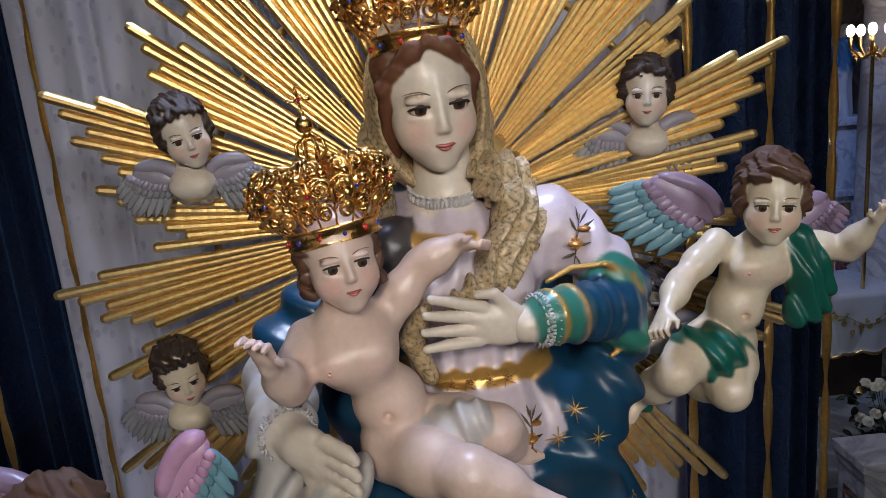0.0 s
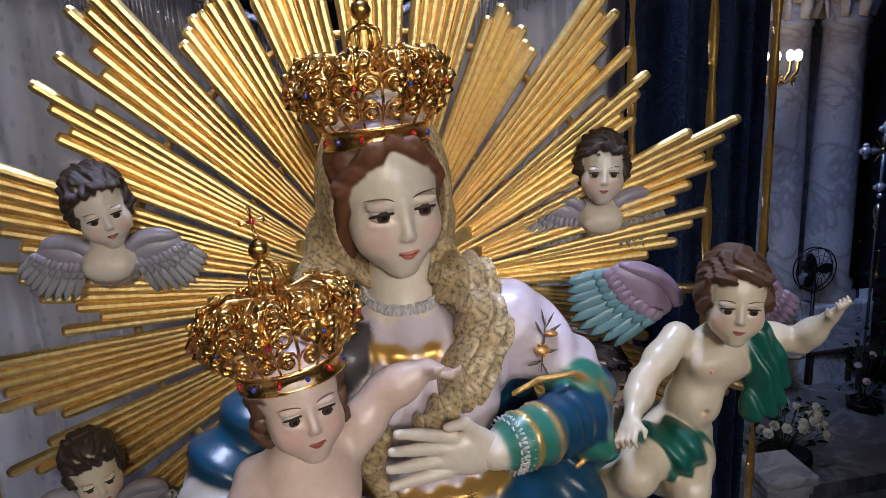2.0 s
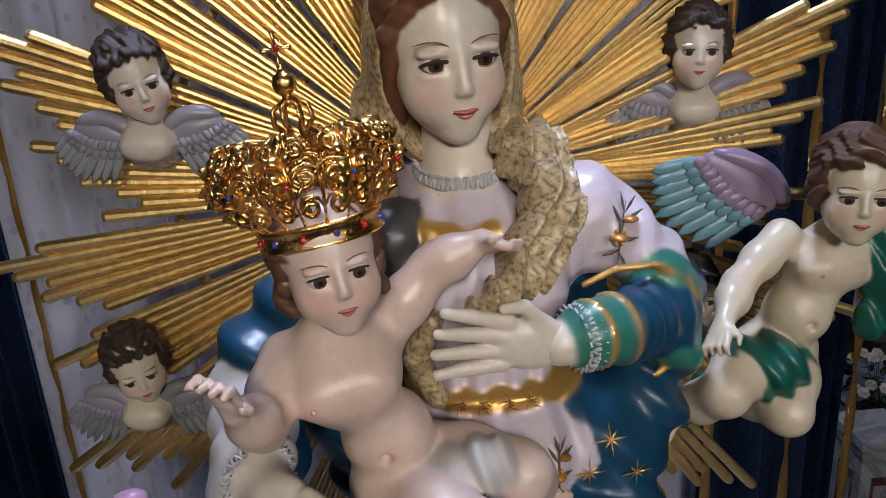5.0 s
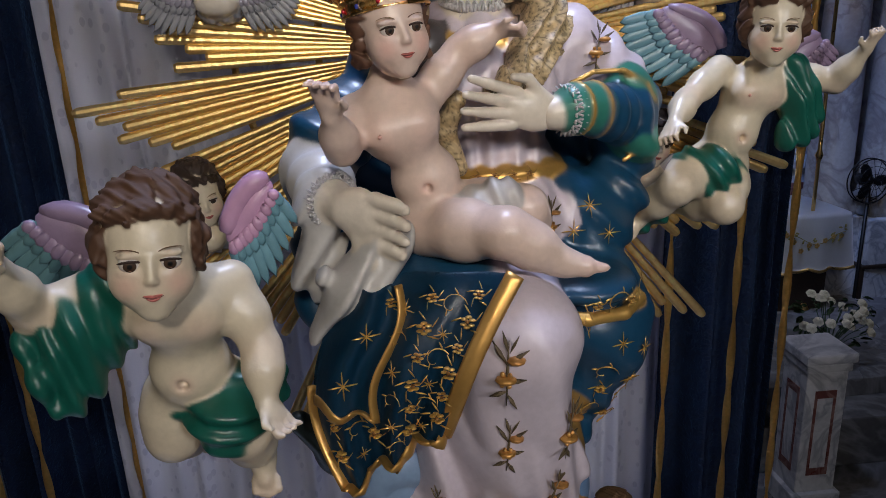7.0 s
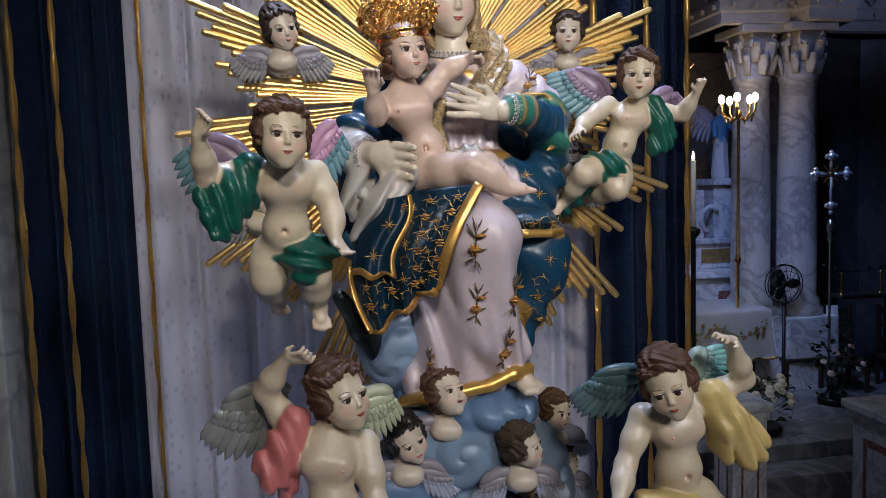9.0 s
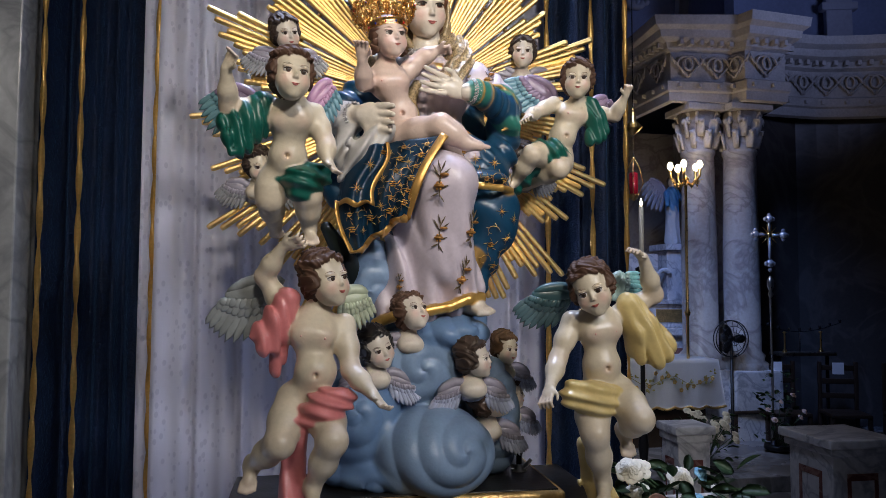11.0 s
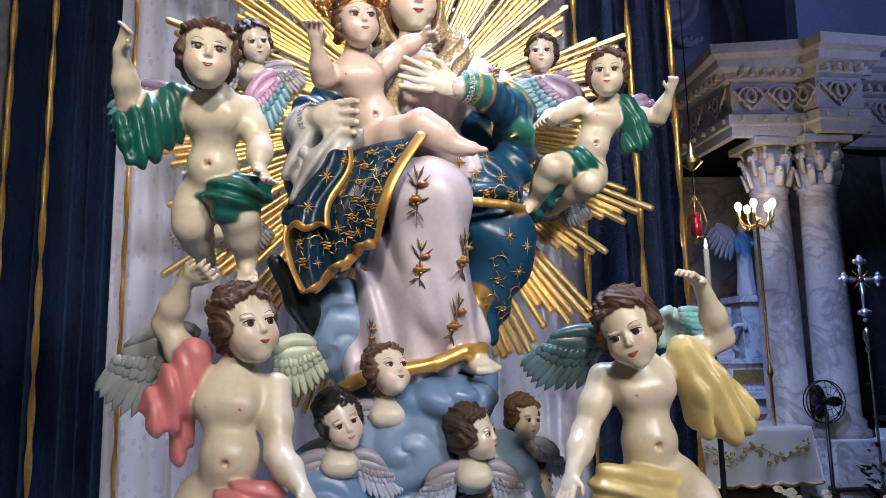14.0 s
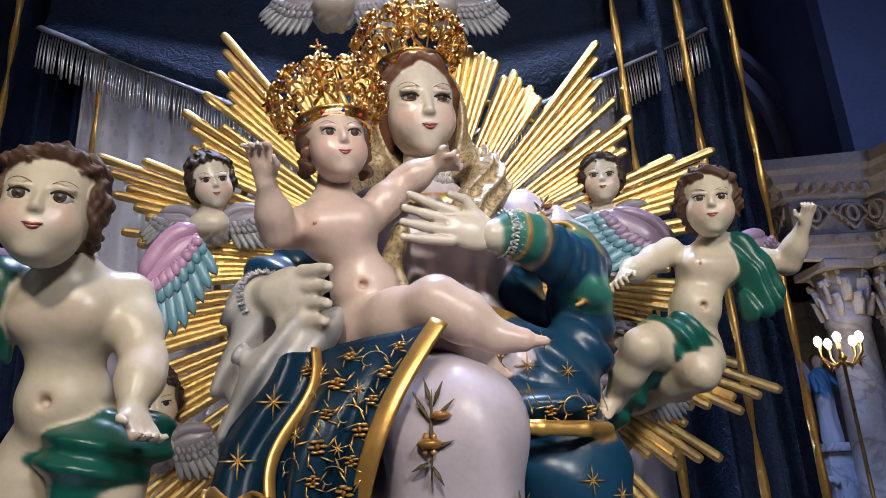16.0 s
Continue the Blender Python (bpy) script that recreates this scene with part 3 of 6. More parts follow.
def putto(name, J, turn, label, skin=SKIN, hair=BROWN, hh=0.138, wings=(), cloth=None, group="", toes=(1, 0, 0), vox=0.0036, s=1.0, shift=(0, 0, 0)):
    """A plump painted child figure from its joints."""
    st = Statue()
    J = {k: np.array(v) for k, v in J.items()}
    f = []
    f.append(Form(J["head"] + (J["neck"] - J["head"]) * 0.5, J["neck"], 0.028 * s, 0.034 * s, col=skin, k=0.02))
    f.append(Form(J["neck"] + (J["chest"] - J["neck"]) * 0.5, r=(0.066 * s, 0.045 * s, 0.045 * s), col=skin, k=0.03))
    f.append(Form(J["chest"], r=(0.064 * s, 0.050 * s, 0.056 * s), col=skin, k=0.03))
    f.append(Form(J["belly"], r=(0.058 * s, 0.056 * s, 0.058 * s), col=skin, k=0.035))
    f.append(Form(J["pelvis"], r=(0.058 * s, 0.050 * s, 0.046 * s), col=skin, k=0.03))
    side = J["ls"] - J["rs"]
    side /= np.linalg.norm(side)
    for q in (-1, 1):
        f.append(Form(J["chest"] + side * q * 0.028 * s + V3((0, -0.036, 0.006)) * s, r=(0.028 * s, 0.018 * s, 0.022 * s), col=skin, k=0.025))
    front = J["belly"] + V3((0, -0.058 * s, -0.006))
    f.append(Form(front, front + V3((0, 0.01, 0)), 0.006, col=(0.62, 0.42, 0.36), k=0.008, op="sub"))
    for a in ("r", "l"):
        limb(f, [J[a + "s"], J[a + "s"] * 0.5 + J[a + "e"] * 0.5, J[a + "e"], J[a + "e"] * 0.6 + J[a + "w"] * 0.4, J[a + "w"]],
             [0.032 * s, 0.029 * s, 0.024 * s, 0.025 * s, 0.0155 * s], skin)
        hand(f, J[a + "w"], J[a + "f"], 0.017 * s, skin, (0.6 if a == "r" else -0.6, -0.6, 0.3), 0.68, 0.3)
        if a + "h" in J:
            limb(f, [J[a + "h"], J[a + "h"] * 0.5 + J[a + "k"] * 0.5, J[a + "k"], J[a + "k"] * 0.55 + J[a + "a"] * 0.45, J[a + "a"]],
                 [0.048 * s, 0.047 * s, 0.037 * s, 0.034 * s, 0.021 * s], skin, 0.022)
            foot(f, J[a + "a"], J[a + "t"], 0.022 * s, skin, toes)
    if cloth:
        f += cloth
    st.carve(f, vox)
    for q in (-1, 1):
        st.model((0.62, 0.34, 0.28), ball, Vector(J["chest"] + side * q * 0.032 * s + V3((0, -0.0555, 0.002)) * s), 0.0035, 6, 4)
        st.blush(J["chest"] + side * q * 0.032 * s + V3((0, -0.05, 0)) * s, 0.022, (0.66, 0.38, 0.32), 0.3)
    for key in ("rk", "lk", "re", "le", "rf", "lf", "rt", "lt"):
        if key in J:
            st.blush(J[key], 0.032, (0.68, 0.40, 0.33), 0.28)
    st.blush(front, 0.014, (0.62, 0.36, 0.30), 0.5)
    head(st, J["head"], hh, *turn, skin=skin, hair=hair, style="crowned" if name.startswith("infant") else "curly")
    for wg in wings:
        wing(st, *wg)
    ob = st.done(name, label, "statue", group)
    ob.location += Vector(shift)
    return ob


def fall(start, ends, r0, r1, col, k=0.018):
    """Cloth that spreads in strands from one place."""
    out = []
    for i, e in enumerate(ends):
        mid = (V3(start) + V3(e)) / 2 + V3((0, -0.006 * (i % 2), 0.004))
        w = folds((0.9, 0.5, 0.3), 170, 0.0052, 0.7, i)
        out += [Form(start, mid, r0, (r0 + r1) / 2, col=col, k=k, warp=w), Form(mid, e, (r0 + r1) / 2, r1, col=col, k=k, warp=w)]
    return out


def drape(pts, rs, col, direction, freq=120, amp=0.006, k=0.012):
    w = folds(direction, freq, amp)
    return [Form(a, b, ra, rb, col=col, k=k, warp=w) for a, b, ra, rb in zip(pts, pts[1:], rs, rs[1:])]

# ---------------------------------------------------------------- large structure


def structure(name, bm, mat, label, category, smooth=False):
    return tagged(part(name, bm, mat, None, "", smooth), label, category, "", "structure")


structure("floor", box(bmesh.new(), (-6, -7, -0.1), (9.5, 8.6, 0)), FLOOR, "polished grey veined marble church floor", "floor")
structure("ceiling", box(bmesh.new(), (-6, -7, 8.6), (9.5, 8.6, 8.8)), BLUE_PLASTER, "high painted plaster ceiling of the church", "ceiling")
structure("wall_west", box(bmesh.new(), (-6.2, -7, 0), (-6, 8.6, 8.6)), PLASTER, "plain plastered side wall of the nave", "wall")
structure("wall_south", box(bmesh.new(), (-6, -7.2, 0), (9.5, -7, 8.6)), PLASTER, "plain plastered entrance wall of the nave", "wall")
structure("wall_east", box(bmesh.new(), (9.5, -7, 0), (9.7, 8.6, 8.6)), PLASTER, "plain plastered wall of the chancel", "wall")
structure("wall_north", box(bmesh.new(), (-6, 8.4, 0), (9.5, 8.6, 8.6)), PLASTER, "plastered wall behind the curtains", "wall")


def pilaster():
    bm = bmesh.new()
    box(bm, (-2.95, 1.87, 0), (-1.97, 2.6, 7.0), 0.01)
    box(bm, (-1.97, 2.00, 0), (-1.69, 2.6, 7.0), 0.01)
    box(bm, (-1.69, 1.87, 0), (-1.55, 2.6, 7.0), 0.008)
    return structure("pilaster", bm, GREY_MARBLE, "tall grey veined marble pilaster with a recessed panel", "pilaster")


pilaster()


def curtain(name, x0, x1, y, z0, z1, folds_n, depth, mat, label, seed):
    """A hanging cloth with soft folds that change on the way down."""
    rnd = random.Random(seed)
    waves = [(folds_n * (0.6 + 0.9 * rnd.random()), rnd.random() * 6.28, rnd.random() * 0.7 - 0.35) for _ in range(4)]
    nx, nz = int(abs(x1 - x0) * 110), 40
    rows = []
    for j in range(nz + 1):
        v = j / nz
        row = []
        for i in range(nx + 1):
            u = i / nx
            d = sum(math.sin(2 * math.pi * u * w + p + s * 3 * v) for w, p, s in waves) / 4
            d += 0.35 * math.sin(2 * math.pi * folds_n * 2.3 * u + 2 * v)
            x = x0 + (x1 - x0) * u + 0.012 * math.cos(2 * math.pi * u * folds_n + v)
            row.append((x, y - depth * d * (0.6 + 0.4 * (1 - v)), z0 + (z1 - z0) * v))
        rows.append(row)
    bm = bmesh.new()
    sheet(bm, rows, 0.004)
    return tagged(part(name, bm, mat), label, "curtain")


curtain("satin_curtain", -1.10, 0.74, 1.96, 0.002, 4.6, 9, 0.050, SATIN, "white lilac satin curtain with small woven leaves", 3)
left_velvet = curtain("velvet_curtain", -1.56, -1.02, 2.06, 0.002, 4.6, 3.4, 0.09, VELVET, "dark blue crushed velvet curtain trimmed with gold ribbon", 5)
right_velvet = curtain("velvet_curtain", 0.665, 1.10, 1.84, 0.002, 4.6, 2.6, 0.08, VELVET, "dark blue crushed velvet curtain trimmed with gold ribbon", 9)


def ribbon(x, y, z0, z1, twist, phase, parent):
    """A gold ribbon that hangs loosely and turns on itself."""
    rows = []
    for j in range(161):
        v = j / 160
        a = twist * 2 * math.pi * v + phase
        w = 0.0075 * abs(math.cos(a)) + 0.0062
        z = z0 + (z1 - z0) * v
        cx = x + 0.006 * math.sin(5 * v + phase)
        rows.append([(cx - w, y - 0.004 * math.sin(a), z), (cx, y - 0.006, z), (cx + w, y + 0.004 * math.sin(a), z)])
    return part("ribbon", sheet(bmesh.new(), rows, 0.0008), RIBBON, parent)


for i, x in enumerate((-1.487, -1.33, -1.025)):
    ribbon(x, 1.945, 0.1, 4.4, 9 + i, 1.3 * i, left_velvet)
for i, x in enumerate((0.668, 0.882, 1.048)):
    ribbon(x, 1.735, 0.1, 4.4, 8 + i, 0.9 * i, right_velvet)


def swag():
    """The blue pelmet that sags over the middle, with its silver braid and fringe."""
    ob = thing("pelmet", (0, 1.5, 2.9), "dark blue velvet swag with silver braid and long fringe", "pelmet")

    def edge(x):
        return 2.857 + 0.47 * math.sqrt((x + 0.04) ** 2 + 0.0025)

    rows = []
    for j in range(25):
        v = j / 24
        rows.append([(x, -0.055 - 0.03 * math.sin(v * 26 + 3 * x * x), (edge(x) - 2.9) * (1 - v) + 1.6 * v) for x in np.linspace(-0.95, 0.8, 70)])
    part("drape", sheet(bmesh.new(), rows, 0.006), VELVET, ob)
    xs = np.linspace(-0.95, 0.8, 60)
    part("braid", tube(bmesh.new(), [(x, -0.075, edge(x) - 2.9 + 0.006) for x in xs], 0.014, 6, 0.4), BRAID, ob, "glittering silver braid")
    bm = bmesh.new()
    rnd = random.Random(4)
    for x in np.linspace(-0.94, 0.79, 230):
        z, ln = edge(x) - 2.9, 0.105 + 0.012 * rnd.random()
        dx = 0.004 * (rnd.random() - 0.5)
        tube(bm, [(x, -0.075, z), (x + dx, -0.078, z - ln * 0.5), (x + 2 * dx, -0.075, z - ln)], 0.0022, 4)
    tagged(part("fringe", bm, SILVER, ob, "silver bullion fringe"), kind="stuff")
    ob.matrix_world = Matrix.Translation((0, 1.88, 2.93)) @ Matrix.Diagonal((1.24, 1, 1.24, 1))


swag()

# ---------------------------------------------------------------- the sunburst


def sunburst():
    ob = thing("sunburst", (0.02, 1.385, 2.43), "large gilded wooden sunburst of stepped rays", "sunburst")
    bm = bmesh.new()
    tube(bm, [(0, 0, 0), (0, 0, 0.06), (0, 0, 0.985), (0, 0, 1.0)], [0.0020, 0.0023, 0.0070, 0.0052], 10)
    unit = mesh_of("ray", bm, GILT, False)
    rnd = random.Random(12)
    groups = 25
    for g in range(groups):
        a0 = 2 * math.pi * (g + 0.25) / groups
        top = (0.80 if g % 2 else 0.70) + 0.03 * rnd.random()
        if math.sin(a0) > 0.85:
            top = 0.62
        elif math.sin(a0) < -0.25:
            top += 0.07 + 0.30 * max(0.0, -math.sin(a0) - 0.6)
        if math.cos(a0) > 0.3:
            top -= 0.05
        n = 7
        lean = -1 if math.cos(a0) > 0 else 1
        for i in range(n):
            a = a0 + (i - (n - 1) / 2) * (2 * math.pi / groups * 0.88) / n
            k = i if lean > 0 else n - 1 - i
            ln = top - (0.0, 0.035, 0.085, 0.065, 0.13, 0.17, 0.10)[(k + 6) % 7 if g % 3 else k] * (0.25 if abs(math.sin(a0)) > 0.85 else 1) - 0.008 * rnd.random()
            r = new("ray", unit)
            r.parent = ob
            r.matrix_local = Matrix.Translation((0.13 * math.cos(a), -0.010 + 0.012 * math.cos((i - 3) * 0.9), 0.13 * math.sin(a))) @ Matrix.Rotation(math.pi / 2 - a, 4, "Y") @ Matrix.Diagonal((1.62, 1.7, ln - 0.13, 1))
    bm = bmesh.new()
    lathe(bm, [(0.0, 0.03), (0.19, 0.02), (0.20, 0.0), (0.0, 0.0)], 48)
    bm.transform(Matrix.Rotation(math.pi / 2, 4, "X"))
    part("disc", bm, GILT, ob, "plain gilded disc behind the head")
    bm = bmesh.new()
    for r in (0.30, 0.48):
        tube(bm, [(r * math.cos(q), 0.022, r * math.sin(q)) for q in np.linspace(0, 2 * math.pi, 60)], 0.008, 6)
    tube(bm, [(0, 0.03, -1.3), (0, 0.03, 0.3)], 0.014, 8)
    part("support_frame", bm, GILT_EDGE, ob)


sunburst()

# ---------------------------------------------------------------- crowns


def crown(at, r, turn, label, seed):
    """An openwork gold crown: jewelled band, bulging scrollwork, arches, orb and cross."""
    ob = thing("crown", at, label, "crown")
    ob.matrix_world = Matrix.Translation(at) @ Matrix(rot(*turn).tolist()).to_4x4() @ Matrix.Diagonal((1, 1, 1.16, 1))
    part("band", lathe(bmesh.new(), [(0.74 * r, 0), (0.79 * r, 0.0), (0.80 * r, 0.03 * r), (0.765 * r, 0.05 * r), (0.765 * r, 0.17 * r), (0.80 * r, 0.19 * r), (0.81 * r, 0.23 * r), (0.77 * r, 0.25 * r), (0.73 * r, 0.24 * r), (0.74 * r, 0)], 56), CROWN, ob)
    def surface(v, a, out=0.0):
        q = 0.78 + 0.40 * math.sin(min(v, 1.0) * 2.05) - 0.42 * max(0, v - 0.45) ** 1.6 - 0.9 * max(0, v - 0.95)
        return Vector(((q + out) * r * math.cos(a), (q + out) * r * math.sin(a), (0.25 + 0.85 * v) * r))
    bm = bmesh.new()
    motifs = 10
    for k in range(motifs):
        a0 = 2 * math.pi * k / motifs
        wa = math.pi / motifs
        tube(bm, [surface(v, a0, 0.03) for v in np.linspace(0, 1.05, 12)], [0.018 * r] * 4 + [0.03 * r] * 5 + [0.012 * r] * 3, 6)
        for s in (-1, 1):
            for c, size, vv in ((0.50, 0.30, 0.22), (0.52, 0.36, 0.58), (0.42, 0.26, 0.90)):
                pts = []
                for q in np.linspace(0, 1, 16):
                    ang = 4.6 * q * math.pi * 0.75
                    rad = (1 - 0.78 * q) * size
                    pts.append(surface(vv + 0.62 * rad * math.sin(ang) * 0.8, a0 + s * wa * (c + rad * math.cos(ang) * 1.5), 0.02 + 0.05 * q))
                tube(bm, pts, [0.024 * r] * 3 + [0.050 * r] * 6 + [0.042 * r] * 7, 6, 0.6)
            for q in range(5):
                v0 = 0.16 + 0.19 * q
                base = surface(v0, a0 + s * 0.02, 0.04)
                tipp = surface(v0 + 0.17, a0 + s * wa * (0.55 - 0.05 * q), 0.10 - 0.06 * abs(q - 2) / 2)
                mid = (base + tipp) / 2 + Vector((base.x, base.y, 0)).normalized() * 0.05 * r
                tube(bm, [base, mid, tipp], [0.022 * r, 0.100 * r, 0.010 * r], 6, 0.32)
        ball(bm, surface(1.02, a0, 0.05), 0.045 * r, 8, 6)
        tube(bm, [surface(0, a0 + wa, 0.0), surface(0.35, a0 + wa, 0.03), surface(0.78, a0 + wa, 0.03)], 0.022 * r, 6)
    part("scrollwork", bm, CROWN, ob, "pierced gold acanthus scrollwork")
    for k in range(8):
        bm = bmesh.new()
        a = 2 * math.pi * k / 8 + 0.2
        tube(bm, [surface(0.9, a, 0.0)] + [Vector((q * r * math.cos(a), q * r * math.sin(a), z * r)) for q, z in ((0.62, 1.16), (0.42, 1.12), (0.26, 1.10), (0.16, 1.20))], [0.035 * r, 0.045 * r, 0.04 * r, 0.035 * r, 0.03 * r], 6)
        tube(bm, [Vector((q * r * math.cos(a), q * r * math.sin(a), z * r)) for q, z in ((0.14, 1.18), (0.26, 1.27), (0.24, 1.42), (0.12, 1.48))], 0.025 * r, 5)
        part("arch", bm, CROWN, ob)
    bm = bmesh.new()
    lathe(bm, [(0.0, 1.44), (0.13, 1.45), (0.16, 1.48), (0.08, 1.52), (0.06, 1.56), (0.13, 1.60), (0.155, 1.68), (0.12, 1.76), (0.05, 1.80), (0.04, 1.84), (0.06, 1.86), (0.0, 1.88)], 20)
    bm.transform(Matrix.Scale(r, 4))
    part("orb", bm, CROWN, ob)
    bm = bmesh.new()
    z = 2.03 * r
    for d in ((1, 0, 0), (-1, 0, 0), (0, 0, 1), (0, 0, -1)):
        e = Vector(d) * 0.17 * r
        tube(bm, [Vector((0, 0, z)), Vector((0, 0, z)) + e * 0.6, Vector((0, 0, z)) + e, Vector((0, 0, z)) + e * 1.15], [0.03 * r, 0.028 * r, 0.05 * r, 0.01 * r], 6, 0.6)
    for q in range(4):
        a = math.pi / 4 + q * math.pi / 2
        tube(bm, [Vector((0, 0, z)), Vector((0.11 * r * math.cos(a), 0, z + 0.11 * r * math.sin(a)))], [0.012 * r, 0.004 * r], 4)
    part("cross", bm, CROWN, ob)
    for k in range(12):
        a = 2 * math.pi * k / 12 + 0.1
        bm = bmesh.new()
        ball(bm, (0.775 * r * math.cos(a), 0.775 * r * math.sin(a), 0.11 * r), 0.038 * r, 8, 6)
        part("gem", bm, SAPPHIRE if k % 2 else RUBY, ob)
    for k in range(10):
        a = 2 * math.pi * k / 10
        bm = bmesh.new()
        p = surface(0.52, a, 0.10)
        ball(bm, p, 0.03 * r, 8, 6)
        part("gem", bm, RUBY if k % 2 else SAPPHIRE, ob)
    ball_bm = ball(bmesh.new(), (0, -0.04 * r, z), 0.035 * r, 8, 6)
    part("gem", ball_bm, RUBY, ob)
    return ob


# ---------------------------------------------------------------- painted figures
GREEN = (0.007, 0.095, 0.070)
TEAL = (0.13, 0.27, 0.33)
MAUVE = (0.25, 0.18, 0.27)
PINK = (0.62, 0.20, 0.20)
YELLOW = (0.62, 0.48, 0.20)
FEATHER = (0.28, 0.30, 0.30)
CHILD = "painted child figures round the group"

bl = dict(head=(-0.335, 0.52, 1.713), neck=(-0.358, 0.55, 1.632), chest=(-0.363, 0.53, 1.572), belly=(-0.356, 0.515, 1.488), pelvis=(-0.374, 0.54, 1.433), rs=(-0.422, 0.555, 1.618), re=(-0.486, 0.56, 1.722), rw=(-0.44, 0.51, 1.794), rf=(-0.385, 0.47, 1.808), ls=(-0.286, 0.545, 1.602), le=(-0.27, 0.49, 1.491), lw=(-0.222, 0.42, 1.442), lf=(-0.19, 0.38, 1.408), rh=(-0.410, 0.55, 1.416), rk=(-0.437, 0.47, 1.325), ra=(-0.507, 0.56, 1.256), rt=(-0.515, 0.52, 1.200), lh=(-0.336, 0.55, 1.400), lk=(-0.315, 0.43, 1.335), la=(-0.36, 0.50, 1.211), lt=(-0.355, 0.42, 1.165))
putto("cherub_statue", bl, (38, -6, -8), "painted wooden child statue with grey wings and rose drapery", shift=(0.014, -0.021, 0.015), s=0.9, wings=[((-0.45, 0.62, 1.69), (-0.85, 0.1, -0.1), (-0.35, 0.1, -0.9), 0.20, FEATHER, FEATHER), ((-0.30, 0.62, 1.66), (0.5, 0.1, 0.1), (0.1, 0.0, -1), 0.12, (0.45, 0.50, 0.36), (0.42, 0.46, 0.34))],
      cloth=fall((-0.425, 0.53, 1.665), [(-0.505, 0.525, 1.575), (-0.487, 0.51, 1.545), (-0.462, 0.515, 1.545), (-0.452, 0.555, 1.490), (-0.435, 0.53, 1.58)], 0.019, 0.017, PINK)
      + drape([(-0.288, 0.48, 1.425), (-0.335, 0.472, 1.405), (-0.385, 0.49, 1.375)], [0.030, 0.042, 0.022], PINK, (0.3, 0, 0.95), 210, 0.005)
      + drape([(-0.385, 0.50, 1.375), (-0.40, 0.54, 1.27), (-0.405, 0.53, 1.15), (-0.39, 0.50, 1.07)], [0.022, 0.028, 0.042, 0.06], PINK, (1, 0.2, 0.05), 150, 0.006), group=CHILD)

br = dict(head=(0.354, 0.507, 1.687), neck=(0.388, 0.56, 1.630), chest=(0.390, 0.555, 1.570), belly=(0.398, 0.555, 1.483), pelvis=(0.405, 0.57, 1.425), rs=(0.322, 0.575, 1.600), re=(0.273, 0.55, 1.498), rw=(0.232, 0.49, 1.437), rf=(0.200, 0.45, 1.388), ls=(0.462, 0.58, 1.618), le=(0.556, 0.56, 1.672), lw=(0.495, 0.50, 1.771), lf=(0.448, 0.47, 1.795), rh=(0.368, 0.56, 1.385), rk=(0.356, 0.50, 1.310), ra=(0.401, 0.55, 1.168), rt=(0.365, 0.47, 1.128), lh=(0.450, 0.56, 1.410), lk=(0.463, 0.46, 1.352), la=(0.470, 0.58, 1.300), lt=(0.470, 0.54, 1.240))
putto("cherub_statue", br, (-26, 12, -20), "painted wooden child statue with blue-green wings and yellow drapery", shift=(0.02, -0.022, 0.023), s=0.9, wings=[((0.345, 0.63, 1.665), (-0.8, 0.1, 0.05), (-0.55, 0.1, -0.75), 0.165, (0.06, 0.13, 0.15), (0.08, 0.14, 0.16)), ((0.47, 0.62, 1.655), (0.25, 0.0, 1.0), (0.8, 0.1, -0.3), 0.12, (0.30, 0.42, 0.40), (0.20, 0.45, 0.46))],
      cloth=fall((0.475, 0.552, 1.648), [(0.520, 0.555, 1.500), (0.545, 0.525, 1.492), (0.572, 0.525, 1.512), (0.590, 0.545, 1.535), (0.500, 0.575, 1.52)], 0.020, 0.019, YELLOW)
      + drape([(0.31, 0.525, 1.408), (0.365, 0.515, 1.395), (0.425, 0.525, 1.405)], [0.038, 0.050, 0.026], YELLOW, (0.2, 0, 1), 200, 0.005)
      + drape([(0.36, 0.60, 1.26), (0.385, 0.60, 1.17), (0.42, 0.56, 1.085)], [0.018, 0.032, 0.05], YELLOW, (1, 0, 0.2), 150, 0.006), group=CHILD)

rp = dict(head=(0.578, 1.073, 2.444), neck=(0.596, 1.12, 2.368), chest=(0.566, 1.115, 2.318), belly=(0.536, 1.115, 2.250), pelvis=(0.520, 1.14, 2.196), rs=(0.505, 1.12, 2.368), re=(0.422, 1.07, 2.318), rw=(0.378, 1.01, 2.291), rf=(0.346, 0.97, 2.262), ls=(0.645, 1.14, 2.350), le=(0.738, 1.12, 2.335), lw=(0.755, 1.07, 2.394), lf=(0.762, 1.04, 2.432), rh=(0.478, 1.12, 2.185), rk=(0.400, 1.04, 2.165), ra=(0.360, 1.13, 2.085), rt=(0.325, 1.10, 2.050), lh=(0.545, 1.14, 2.175), lk=(0.500, 1.05, 2.120), la=(0.455, 1.19, 2.095), lt=(0.425, 1.22, 2.070))
